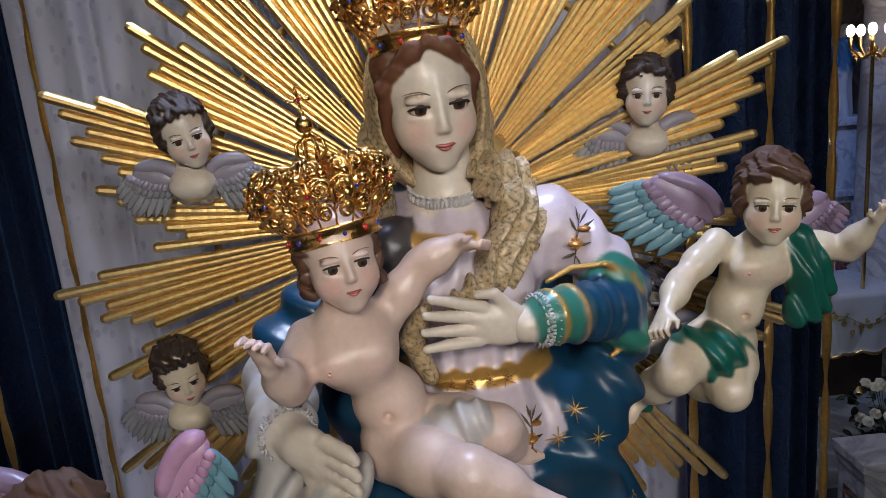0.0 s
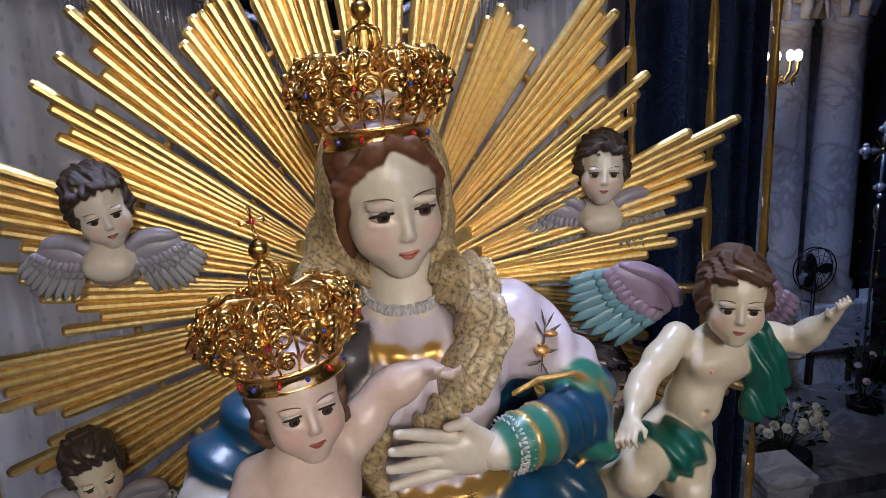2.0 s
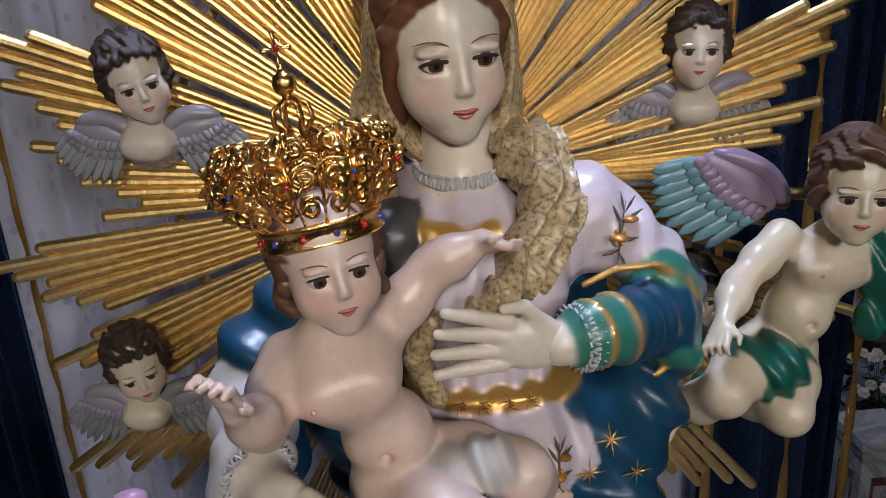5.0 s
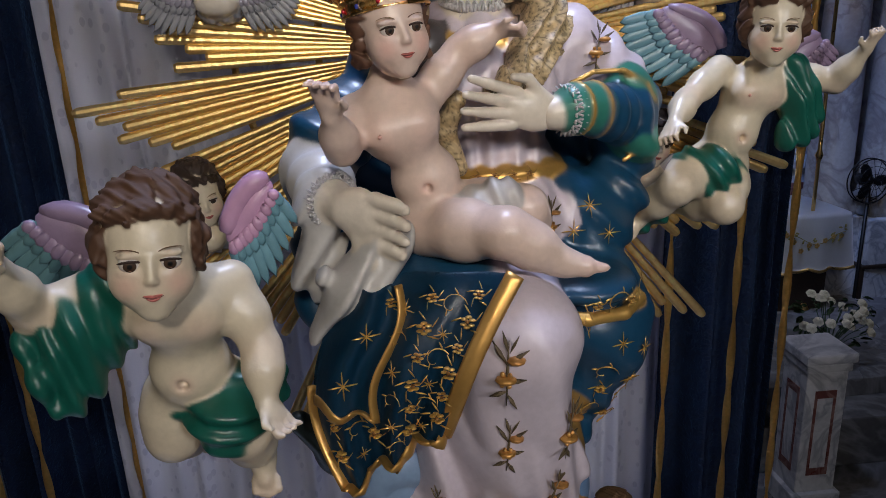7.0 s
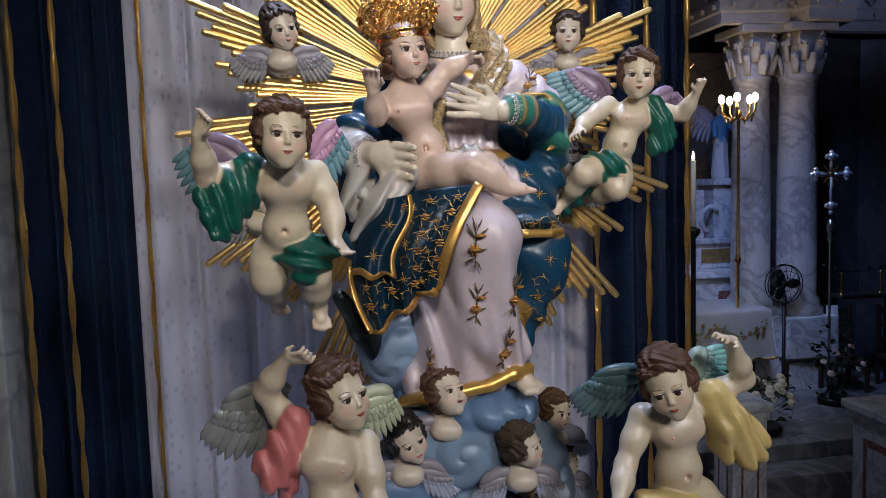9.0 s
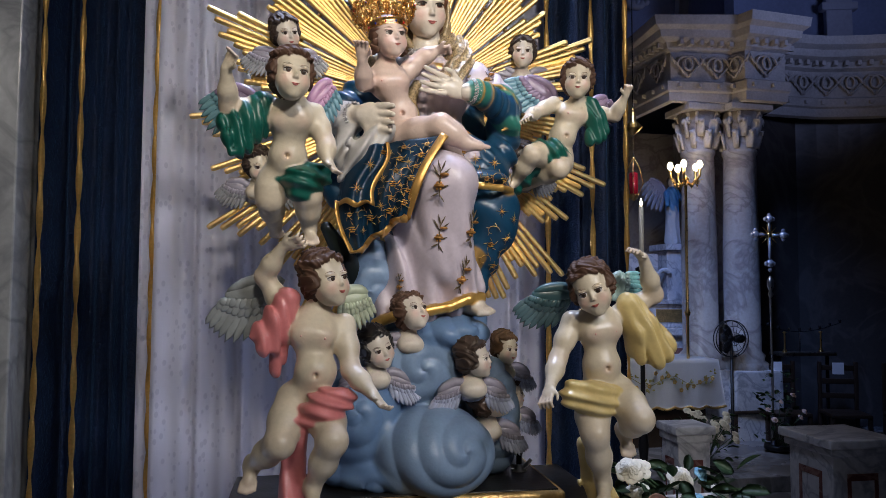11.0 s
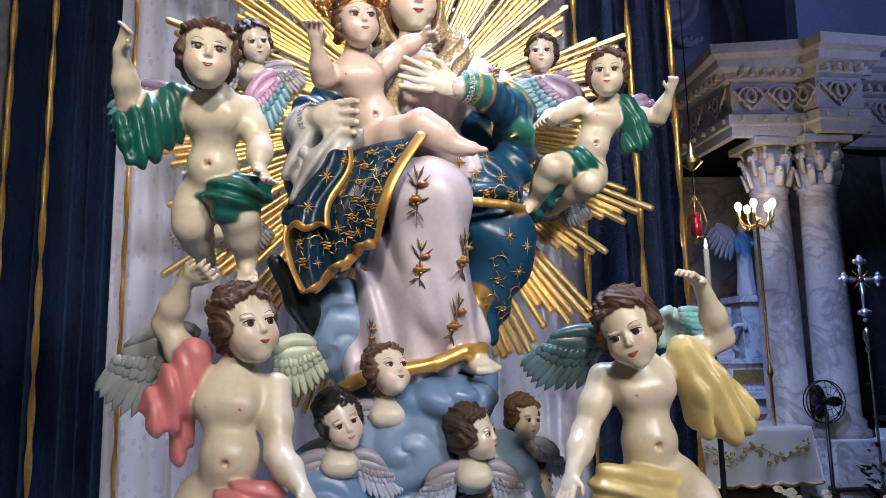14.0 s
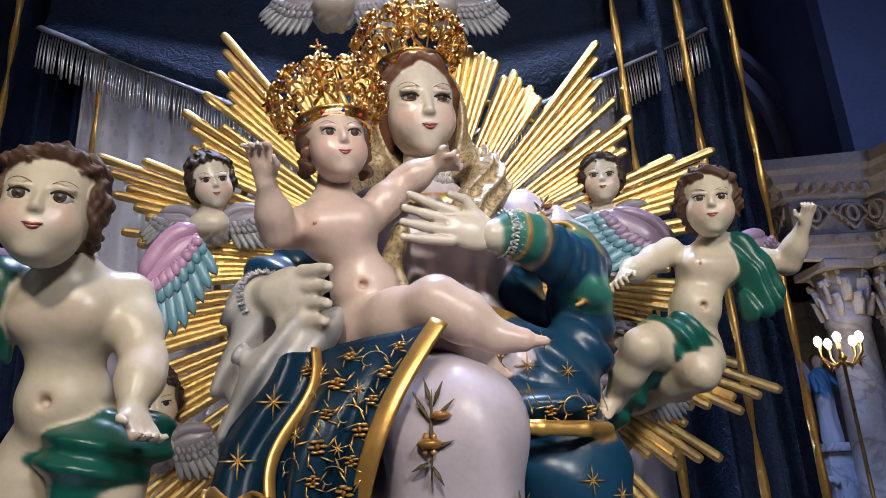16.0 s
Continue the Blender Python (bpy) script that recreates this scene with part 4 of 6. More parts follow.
putto("cherub_statue", rp, (-18, 5, 3), "painted wooden flying child statue with blue wings and green sash", shift=(-0.018, -0.002, 0.006), s=0.84, wings=[((0.52, 1.18, 2.40), (-0.50, 0.05, 0.40), (-0.80, 0.05, -0.45), 0.190, MAUVE, TEAL), ((0.67, 1.18, 2.37), (0.75, 0.05, 0.5), (0.5, 0.0, -0.8), 0.12, MAUVE, MAUVE)],
      cloth=fall((0.637, 1.10, 2.368), [(0.628, 1.085, 2.230), (0.650, 1.075, 2.235), (0.675, 1.085, 2.250), (0.690, 1.10, 2.275)], 0.018, 0.015, GREEN)
      + drape([(0.445, 1.085, 2.200), (0.485, 1.075, 2.185), (0.53, 1.095, 2.165)], [0.030, 0.044, 0.024], GREEN, (0.8, 0, 0.6), 200, 0.005)
      + drape([(0.46, 1.11, 2.17), (0.40, 1.14, 2.10), (0.36, 1.18, 2.04)], [0.022, 0.030, 0.018], GREEN, (0.5, 0, 0.8), 150, 0.005), group=CHILD)

lp = dict(head=(-0.405, 0.555, 2.226), neck=(-0.402, 0.612, 2.170), chest=(-0.406, 0.637, 2.118), belly=(-0.414, 0.665, 2.035), pelvis=(-0.410, 0.695, 1.992), rs=(-0.474, 0.65, 2.150), re=(-0.564, 0.60, 2.150), rw=(-0.565, 0.54, 2.228), rf=(-0.540, 0.51, 2.272), ls=(-0.345, 0.645, 2.152), le=(-0.313, 0.625, 2.068), lw=(-0.309, 0.588, 2.013), lf=(-0.280, 0.570, 1.972), rh=(-0.450, 0.70, 1.980), rk=(-0.460, 0.695, 1.918), ra=(-0.452, 0.785, 1.865), rt=(-0.442, 0.80, 1.825), lh=(-0.376, 0.70, 1.975), lk=(-0.359, 0.668, 1.928), la=(-0.354, 0.735, 1.850), lt=(-0.345, 0.705, 1.800))
putto("cherub_statue", lp, (15, 2, 3), "painted wooden flying child statue with mauve wings and green sash", shift=(-0.01, -0.007, 0.028), s=0.9, wings=[((-0.50, 0.72, 2.17), (-0.7, 0.1, 0.45), (-0.55, 0.05, -0.75), 0.17, MAUVE, (0.10, 0.20, 0.22)), ((-0.355, 0.72, 2.19), (0.45, 0.05, 0.55), (0.12, 0.0, -0.95), 0.135, (0.46, 0.26, 0.40), TEAL)],
      cloth=fall((-0.480, 0.625, 2.165), [(-0.575, 0.60, 2.105), (-0.560, 0.585, 2.065), (-0.540, 0.59, 2.030), (-0.515, 0.61, 2.050), (-0.490, 0.63, 2.085)], 0.024, 0.019, GREEN)
      + drape([(-0.425, 0.672, 1.978), (-0.375, 0.652, 1.966), (-0.325, 0.685, 1.990)], [0.020, 0.048, 0.032], GREEN, (0.2, 0, 1), 170, 0.005), group=CHILD)

inf = dict(head=(-0.152, 0.822, 2.444), neck=(-0.160, 0.865, 2.352), chest=(-0.148, 0.835, 2.300), belly=(-0.110, 0.865, 2.218), pelvis=(-0.105, 0.88, 2.150), rs=(-0.215, 0.86, 2.322), re=(-0.230, 0.78, 2.285), rw=(-0.238, 0.725, 2.335), rf=(-0.246, 0.685, 2.392), ls=(-0.105, 0.88, 2.340), le=(-0.047, 0.89, 2.405), lw=(0.009, 0.88, 2.436), lf=(0.052, 0.86, 2.430), lh=(-0.112, 0.85, 2.140), lk=(-0.005, 0.735, 2.158), la=(0.078, 0.735, 2.108), lt=(0.128, 0.725, 2.098), rh=(-0.070, 0.90, 2.160), rk=(0.040, 0.84, 2.165), ra=(0.070, 0.90, 2.10), rt=(0.10, 0.90, 2.08))
WHITE = (0.46, 0.44, 0.42)
putto("infant_statue", inf, (18, 2, -6), "painted wooden seated infant statue with white loincloth", shift=(0.018, 0.014, 0.03), s=0.93, skin=ROSY, hair=(0.10, 0.045, 0.025),
      cloth=drape([(-0.06, 0.84, 2.175), (0.0, 0.83, 2.185), (0.03, 0.86, 2.15)], [0.020, 0.032, 0.022], WHITE, (0.9, 0, 0.3), 200, 0.004))
crown((-0.138, 0.852, 2.494), 0.081, (15, -8, -7), "small openwork gold crown with coloured stones and a cross", 1)
crown((-0.002, 1.075, 2.737), 0.096, (4, -4, -3), "large openwork gold crown with coloured stones and a cross", 2)


def support():
    st = Statue()
    st.carve([Form((-0.315, 0.80, 1.885), (-0.262, 0.84, 1.80), 0.018, 0.030, col=(0.008, 0.014, 0.012), k=0.02), Form((-0.262, 0.84, 1.80), (-0.215, 0.88, 1.715), 0.036, 0.030, col=(0.008, 0.014, 0.012), k=0.02)], 0.006)
    return st.done("support_bracket", "dark painted support between the cloud and a flying child", "bracket")


support()


def winged_head(at, h, turn, label, spread, skin=PALE, tint=(0.28, 0.28, 0.30), lift=0.25, hair=(0.035, 0.02, 0.014), group="winged cherub heads on the sunburst"):
    """A carved child's head over a small breast and two wings."""
    st = Statue()
    at = np.array(at)
    f = [Form(at + V3((0, 0.02, -0.42 * h)), at + V3((0, 0.03, -0.75 * h)), 0.20 * h, 0.30 * h, col=skin, k=0.03),
         Form(at + V3((0, 0.03, -0.74 * h)), r=(0.42 * h, 0.21 * h, 0.22 * h), col=skin, k=0.03),
         Form(at + V3((-0.13 * h, -0.01, -0.80 * h)), r=(0.17 * h, 0.13 * h, 0.15 * h), col=skin, k=0.03),
         Form(at + V3((0.13 * h, -0.01, -0.80 * h)), r=(0.17 * h, 0.13 * h, 0.15 * h), col=skin, k=0.03),
         Form(at + V3((0, 0.03, -0.98 * h)), r=(0.30 * h, 0.18 * h, 0.13 * h), col=tint, k=0.02, warp=curls(h, 0.035))]
    st.carve(f, 0.0034)
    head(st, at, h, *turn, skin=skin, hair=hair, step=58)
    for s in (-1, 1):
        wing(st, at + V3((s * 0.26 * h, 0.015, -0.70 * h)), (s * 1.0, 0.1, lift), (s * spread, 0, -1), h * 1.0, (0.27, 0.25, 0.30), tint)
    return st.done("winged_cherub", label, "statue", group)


winged_head((-0.464, 1.322, 2.637), 0.128, (24, 14, -14), "painted dark-haired cherub head with grey wings", 0.6)
winged_head((0.444, 1.359, 2.633), 0.125, (-14, 4, 2), "painted dark-haired cherub head with lilac wings", 0.3)
winged_head((-0.550, 1.325, 2.150), 0.125, (24, 16, -12), "shaded painted cherub head with grey and rose wings", 0.5, skin=SKIN)
winged_head((0.441, 1.327, 2.214), 0.115, (8, 10, 8), "painted cherub head with white wing behind a flying child", 0.4)
# top pair: the shade up there is put into darker skin and tint colours
winged_head((-0.185, 1.28, 3.20), 0.15, (10, 10, -6), "painted cherub head with shade-darkened skin and grey wings at the sunburst's top", 0.5, skin=(0.40, 0.36, 0.34), tint=(0.24, 0.25, 0.28))
winged_head((0.065, 1.28, 3.19), 0.15, (-5, 10, 6), "painted cherub head with shade-darkened skin and pale wings at the sunburst's top", 0.5, skin=(0.40, 0.36, 0.34), tint=(0.24, 0.25, 0.28))
CH = "cherub heads on the cloud"

# ---------------------------------------------------------------- the seated mother
LILAC = (0.55, 0.48, 0.54)
MANTLE = (0.008, 0.050, 0.105)
LINING = (0.03, 0.17, 0.13)
VEIL = (0.40, 0.30, 0.17)
RUFF = (0.48, 0.46, 0.47)


def snap(verts, x, z, y_max=2.0):
    """The foremost carved point near x and z, and which way the surface faces there."""
    near = verts[(np.abs(verts[:, 0] - x) < 0.02) & (np.abs(verts[:, 2] - z) < 0.02) & (verts[:, 1] < y_max)]
    if len(near) < 6:
        return None
    d = (near[:, 0] - x) ** 2 + (near[:, 2] - z) ** 2
    y0 = near[d < 0.0001][:, 1].min() if (d < 0.0001).any() else near[:, 1].min()
    patch = near[np.abs(near[:, 1] - y0) < 0.02]
    c = patch.mean(0)
    _, _, vt = np.linalg.svd(patch - c)
    nrm = vt[2] if vt[2][1] < 0 else -vt[2]
    t = (nrm @ (c - V3((x, 0, z)))) / nrm[1]
    return V3((x, min(t, y0 + 0.004), z)) + nrm * 0.002, nrm


def ornament(st, verts, x, z, size, kind, col=GOLD, turn=0.0):
    hit = snap(verts, x, z)
    if hit is None:
        return
    c, nrm = hit
    up = V3((math.sin(turn), 0, math.cos(turn)))
    up = up - nrm * (up @ nrm)
    up /= np.linalg.norm(up)
    side = np.cross(up, nrm)

    def at(u, v, w=0.001):
        return Vector(c + side * u * size + up * v * size + nrm * w)

    def leaf(u0, v0, u1, v1, wide, tone):
        p, q = at(u0, v0), at(u1, v1)
        st.model(tone, tube, [p, p * 0.5 + q * 0.5, q], [0.0008, wide * size, 0.0006], 5, 0.45)

    if kind == "star":
        for i in range(8):
            a = i * math.pi / 4
            ln = 1.0 if i % 2 == 0 else 0.6
            leaf(0, 0, ln * math.cos(a), ln * math.sin(a), 0.07, col)
        st.model(col, ball, at(0, 0), 0.14 * size, 6, 4)
    elif kind == "rose":
        for i in range(6):
            a = i * math.pi / 3 + 0.3
            st.model(col, ball, at(0.42 * math.cos(a), 0.42 * math.sin(a)), (0.30 * size, 0.30 * size, 0.30 * size * 0.4), 7, 5)
        st.model((0.35, 0.16, 0.05, 0.6), ball, at(0, 0, 0.003), 0.2 * size, 6, 4)
        for i in range(5):
            a = i * 1.26 + turn
            leaf(0.7 * math.cos(a), 0.7 * math.sin(a), 1.5 * math.cos(a + 0.5), 1.5 * math.sin(a + 0.5), 0.09, col)
    elif kind == "scroll":
        pts = [at((1.3 - q) * math.cos(4.5 * q + turn), (1.3 - q) * math.sin(4.5 * q + turn)) for q in np.linspace(0, 1.1, 14)]
        st.model(col, tube, pts, 0.055 * size, 5, 0.5)
        for q in (0.2, 0.5, 0.8):
            a = 4.5 * q + turn
            leaf((1.3 - q) * math.cos(a), (1.3 - q) * math.sin(a), (1.75 - q) * math.cos(a + 0.4), (1.75 - q) * math.sin(a + 0.4), 0.10, col)
    else:
        dark = (0.10, 0.07, 0.035)
        for u0, v0, u1, v1 in ((0.05, -1.6, -0.05, 1.5), (0, 0.3, -0.75, 1.4), (0, 0.4, 0.8, 1.2), (0.05, -0.5, 0.8, -0.2), (0.05, -0.9, -0.7, -1.3), (0, -1.0, 0.5, -1.7), (-0.02, 0.9, -0.35, 1.9), (0.02, 0.9, 0.35, 1.8)):
            leaf(u0, v0, u1, v1, 0.12, dark)
        st.model((0.50, 0.24, 0.07, 0.5), ball, at(0.32, 0.62), (0.40 * size, 0.40 * size, 0.40 * size * 0.4), 8, 6)
        st.model((0.48, 0.24, 0.06, 0.5), ball, at(-0.05, -0.35), (0.48 * size, 0.48 * size, 0.48 * size * 0.4), 8, 6)
        for i in range(6):
            a = i * math.pi / 3
            st.model((0.62, 0.32, 0.10, 0.5), ball, at(-0.05 + 0.3 * math.cos(a), -0.35 + 0.3 * math.sin(a), 0.003), 0.12 * size, 6, 4)


def ruffle(st, centre, axis, radius, height, n=26):
    """A crimped lace frill round a neck or a wrist."""
    axis = Vector(axis).normalized()
    side = axis.orthogonal().normalized()
    up = axis.cross(side)
    c = Vector(centre)
    for shift in (-0.4, 0.0, 0.4):
        pts = []
        for i in range(n * 6 + 1):
            a = 2 * math.pi * i / (n * 6)
            w = math.sin(a * n + shift * 4)
            pts.append(c + (side * math.cos(a) + up * math.sin(a)) * (radius + 0.004 * math.cos(a * n * 2)) + axis * (height * (0.5 * w + shift)))
        st.model(RUFF, tube, pts, height * 0.16, 5)


def mother():
    st = Statue()
    fv = folds((1, 0.25, 0.22), 88, 0.011, 0.6)
    fd = folds((0.5, 0.2, 0.8), 75, 0.008, 0.7)
    f = [Form((0.02, 1.09, 2.60), (0.02, 1.09, 2.47), 0.044, 0.056, col=PALE, k=0.02),
         Form((-0.10, 1.11, 2.44), (0.19, 1.12, 2.425), 0.068, 0.072, col=LILAC, k=0.03),
         Form((0.035, 1.055, 2.37), r=(0.130, 0.088, 0.115), col=LILAC, k=0.04, warp=folds((1, 0, 0.1), 135, 0.0055)),
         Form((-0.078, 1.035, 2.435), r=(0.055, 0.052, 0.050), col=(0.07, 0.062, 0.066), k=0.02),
         Form((-0.02, 1.00, 2.37), r=(0.055, 0.04, 0.05), col=LILAC, k=0.03), Form((0.09, 1.00, 2.36), r=(0.055, 0.04, 0.05), col=LILAC, k=0.03),
         Form((0.04, 1.05, 2.23), r=(0.105, 0.080, 0.10), col=LILAC, k=0.04, warp=folds((1, 0, 0), 150, 0.0055)),
         Form((0.045, 1.045, 2.228), r=(0.120, 0.094, 0.023), col=GOLD, k=0.006),
         Form((0.06, 1.01, 2.15), r=(0.125, 0.105, 0.075), col=LILAC, k=0.02, warp=folds((1, 0, 0), 100, 0.006)),
         # lap, knee and skirt
         Form((0.00, 1.05, 2.08), (0.03, 0.76, 2.025), 0.105, 0.088, col=LILAC, k=0.04),
         Form((0.03, 0.75, 2.01), (0.04, 0.815, 1.80), 0.086, 0.088, col=LILAC, k=0.03, warp=folds((1, 0.2, 0.35), 62, 0.006)),
         Form((0.04, 0.815, 1.82), (0.085, 0.855, 1.70), 0.085, 0.080, col=LILAC, k=0.03, warp=fv),
         Form((-0.04, 0.85, 1.92), (-0.085, 0.865, 1.66), 0.070, 0.075, col=LILAC, k=0.03, warp=fv),
         Form((-0.02, 0.87, 1.85), (0.0, 0.88, 1.67), 0.09, 0.10, col=LILAC, k=0.03, warp=fv)]
    hem = [(-0.165, 0.84, 1.605), (-0.115, 0.785, 1.628), (-0.04, 0.765, 1.640), (0.04, 0.762, 1.655), (0.10, 0.768, 1.678), (0.145, 0.79, 1.685)]
    f += [Form(a, b, 0.016, col=GOLD, k=0.008) for a, b in zip(hem, hem[1:])]
    foot(f, (0.115, 0.83, 1.665), (0.155, 0.742, 1.638), 0.030, PALE, (0.9, 0.3, 0.1))
    # blue mantle over the other leg and behind
    f += [Form((0.12, 1.05, 2.08), (0.195, 0.95, 1.98), 0.11, 0.095, col=MANTLE, k=0.04, warp=fd),
          Form((0.216, 0.955, 1.945), r=(0.090, 0.088, 0.125), col=MANTLE, k=0.04),
          Form((0.205, 0.97, 1.92), (0.175, 0.98, 1.74), 0.080, 0.045, col=MANTLE, k=0.04, warp=fd),
          Form((0.15, 0.93, 1.80), (0.135, 0.90, 1.70), 0.035, 0.03, col=(0.42, 0.25, 0.08, 0.6), k=0.02, warp=fd),
          Form((0.19, 1.05, 2.14), r=(0.13, 0.10, 0.085), col=MANTLE, k=0.03, warp=folds((0.7, 0, 0.7), 60, 0.012)),
          Form((0.01, 1.15, 2.20), r=(0.25, 0.09, 0.34), col=MANTLE, k=0.03, warp=fd),
          Form((-0.26, 1.00, 2.26), (-0.27, 0.98, 2.00), 0.055, 0.05, col=MANTLE, k=0.03, warp=fd),
          Form((-0.05, 0.86, 2.075), r=(0.15, 0.12, 0.060), col=MANTLE, k=0.02),
          Form((-0.17, 0.86, 2.00), r=(0.10, 0.08, 0.13), col=MANTLE, k=0.03, warp=fd),
          Form((0.165, 0.90, 2.055), r=(0.09, 0.10, 0.030), col=MANTLE, k=0.01)]
    lap = [(0.085, 0.815, 2.030), (0.15, 0.802, 2.022), (0.215, 0.822, 2.020), (0.262, 0.88, 2.022)]
    f += [Form(a, b, 0.011, col=GOLD, k=0.005) for a, b in zip(lap, lap[1:])]
    # arms in their sleeves
    f += [Form((0.19, 1.11, 2.43), (0.262, 1.06, 2.385), 0.066, 0.050, col=LILAC, k=0.025, warp=folds((0.7, 0.2, -0.6), 95, 0.006)),
          Form((0.268, 1.030, 2.350), (0.292, 1.02, 2.275), 0.044, 0.046, col=LINING, k=0.02, warp=fd),
          Form((0.292, 1.060, 2.325), (0.285, 1.07, 2.225), 0.052, 0.056, col=MANTLE, k=0.02, warp=fd),
          Form((0.272, 1.01, 2.31), (0.185, 0.925, 2.335), 0.050, 0.043, col=MANTLE, k=0.02, warp=folds((0.9, 0.4, 0), 170, 0.003)),
          Form((0.182, 0.922, 2.337), (0.152, 0.905, 2.340), 0.042, 0.041, col=LINING, k=0.006),
          Form((0.185, 0.925, 2.336), r=(0.005, 0.047, 0.047), m=rot(30), col=GOLD, k=0.003),
          Form((0.153, 0.905, 2.340), r=(0.005, 0.045, 0.045), m=rot(30), col=GOLD, k=0.003),
          Form((0.155, 0.91, 2.34), (0.115, 0.895, 2.335), 0.028, 0.026, col=PALE, k=0.01)]
    rim = [(0.165, 0.985, 2.372), (0.205, 0.985, 2.390), (0.258, 0.990, 2.390), (0.302, 1.00, 2.362), (0.322, 1.01, 2.31), (0.308, 1.00, 2.262), (0.262, 0.985, 2.238)]
    f += [Form(a, b, 0.0050, col=(0.60, 0.36, 0.11, 0.6), k=0.003) for a, b in zip(rim, rim[1:])]
    f += [Form((-0.12, 1.10, 2.41), (-0.25, 1.02, 2.29), 0.068, 0.065, col=MANTLE, k=0.03, warp=fd),
          Form((-0.27, 1.00, 2.25), (-0.245, 0.865, 2.228), 0.058, 0.045, col=(0.50, 0.48, 0.46), k=0.02, warp=folds((0, 0.9, 0.3), 120, 0.004)),
          Form((-0.248, 0.86, 2.230), (-0.215, 0.81, 2.225), 0.034, 0.028, col=PALE, k=0.01)]
    hand(f, (-0.218, 0.812, 2.225), (-0.128, 0.735, 2.200), 0.033, PALE, (0.0, 0.1, -1.0), 0.15, 0.2)
    # white cloth under the child
    wc = folds((0.8, 0.2, -0.45), 150, 0.009, 0.9)
    f += [Form((-0.15, 0.80, 2.165), (-0.215, 0.785, 2.105), 0.036, 0.045, col=WHITE, k=0.02, warp=wc),
          Form((-0.215, 0.785, 2.105), (-0.262, 0.80, 2.035), 0.045, 0.020, col=WHITE, k=0.02, warp=wc),
          Form((-0.255, 0.86, 2.20), (-0.275, 0.86, 2.10), 0.04, 0.03, col=WHITE, k=0.02, warp=wc)]
    # veil: hood, folds over the breast, edges of the bodice
    vw = folds((0.9, 0.5, 0.1), 120, 0.0042, 0.7)

    def crumple(p):
        s = p @ V3((0.80, 0.30, -0.42))
        return 0.0125 * np.abs(np.sin(118 * s + 1.3 * np.sin(26 * p[..., 2] + 18 * p[..., 0]))) - 0.008

    hood = [Form((0.004, 1.118, 2.660), r=(0.104, 0.108, 0.156), col=VEIL, k=0.01),
            Form((0.013, 1.02, 2.645), r=(0.086, 0.112, 0.140), k=0.01, op="sub"),
            Form((-0.088, 1.12, 2.60), (-0.110, 1.07, 2.50), 0.030, 0.042, col=VEIL, k=0.02, warp=vw),
            Form((-0.110, 1.07, 2.50), (-0.155, 1.06, 2.46), 0.042, 0.035, col=VEIL, k=0.02, warp=vw),
            Form((0.097, 1.12, 2.62), (0.098, 1.09, 2.54), 0.012, 0.018, col=VEIL, k=0.02, warp=vw),
            Form((0.112, 1.050, 2.528), r=(0.052, 0.040, 0.044), m=rot(0, 0, 25), col=VEIL, k=0.012, warp=crumple),
            Form((0.128, 1.005, 2.475), r=(0.038, 0.036, 0.058), m=rot(0, 0, -12), col=VEIL, k=0.012, warp=crumple),
            Form((0.095, 0.972, 2.418), r=(0.040, 0.028, 0.056), m=rot(0, 0, 28), col=VEIL, k=0.012, warp=crumple),
            Form((0.085, 0.950, 2.405), (0.030, 0.925, 2.372), 0.024, 0.018, col=VEIL, k=0.012, warp=crumple),
            Form((-0.03, 0.935, 2.36), (-0.058, 0.945, 2.31), 0.016, 0.018, col=VEIL, k=0.01, warp=vw),
            Form((-0.058, 0.945, 2.31), (-0.030, 0.952, 2.25), 0.018, 0.014, col=VEIL, k=0.01, warp=vw)]
    ring = [(0.022 + 0.096 * math.cos(a), 1.085 + 0.088 * math.sin(a), 2.466 + 0.024 * math.sin(a)) for a in np.linspace(0, 2 * math.pi, 25)]
    collar = [Form(a, b, 0.0135, col=GOLD, k=0.006) for a, b in zip(ring, ring[1:])]
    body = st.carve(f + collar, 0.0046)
    veil = st.carve(hood, 0.0032)
    # printed scrolls on the veil
    c = st.c[-1]
    q = veil * 330
    lines = np.abs(np.sin(q[:, 0] + 2 * np.sin(q[:, 2] * 0.6)) + np.sin(q[:, 2] * 1.1 + 2.2 * np.sin(q[:, 0] * 0.5 + q[:, 1])))
    c[:, :3] *= np.where(lines < 0.20, 0.40, np.where(lines > 1.5, 1.35, 1.0))[:, None]
    body = np.concatenate([body, veil])
    fine = []
    hand(fine, (0.125, 0.897, 2.335), (-0.030, 0.862, 2.362), 0.026, PALE, (0.05, 0, 1.0), 0.10, 0.45)
    st.carve(fine, 0.0026)
    head(st, (0.003, 1.068, 2.667), 0.215, 14, 11, -4, skin=PALE, hair=(0.13, 0.05, 0.022), style="long", step=92)
    ruffle(st, (0.021, 1.085, 2.512), (0, -0.25, 1), 0.058, 0.016, 30)
    ruffle(st, (0.140, 0.900, 2.339), (0.9, 0.3, 0), 0.036, 0.012, 20)
    ruffle(st, (-0.236, 0.838, 2.229), (0.5, -0.8, 0), 0.038, 0.011, 20)
    # hanging corner of the mantle with its gold hem
    top = [V3(p) for p in ((-0.215, 0.800, 2.112), (-0.12, 0.755, 2.138), (0.012, 0.690, 2.148))]
    low = [V3(p) for p in ((-0.243, 0.735, 1.803), (-0.205, 0.722, 1.832), (-0.165, 0.712, 1.864), (-0.130, 0.700, 1.890), (-0.095, 0.690, 1.915))]

    def along(pts, q):
        i = min(int(q * (len(pts) - 1)), len(pts) - 2)
        w = q * (len(pts) - 1) - i
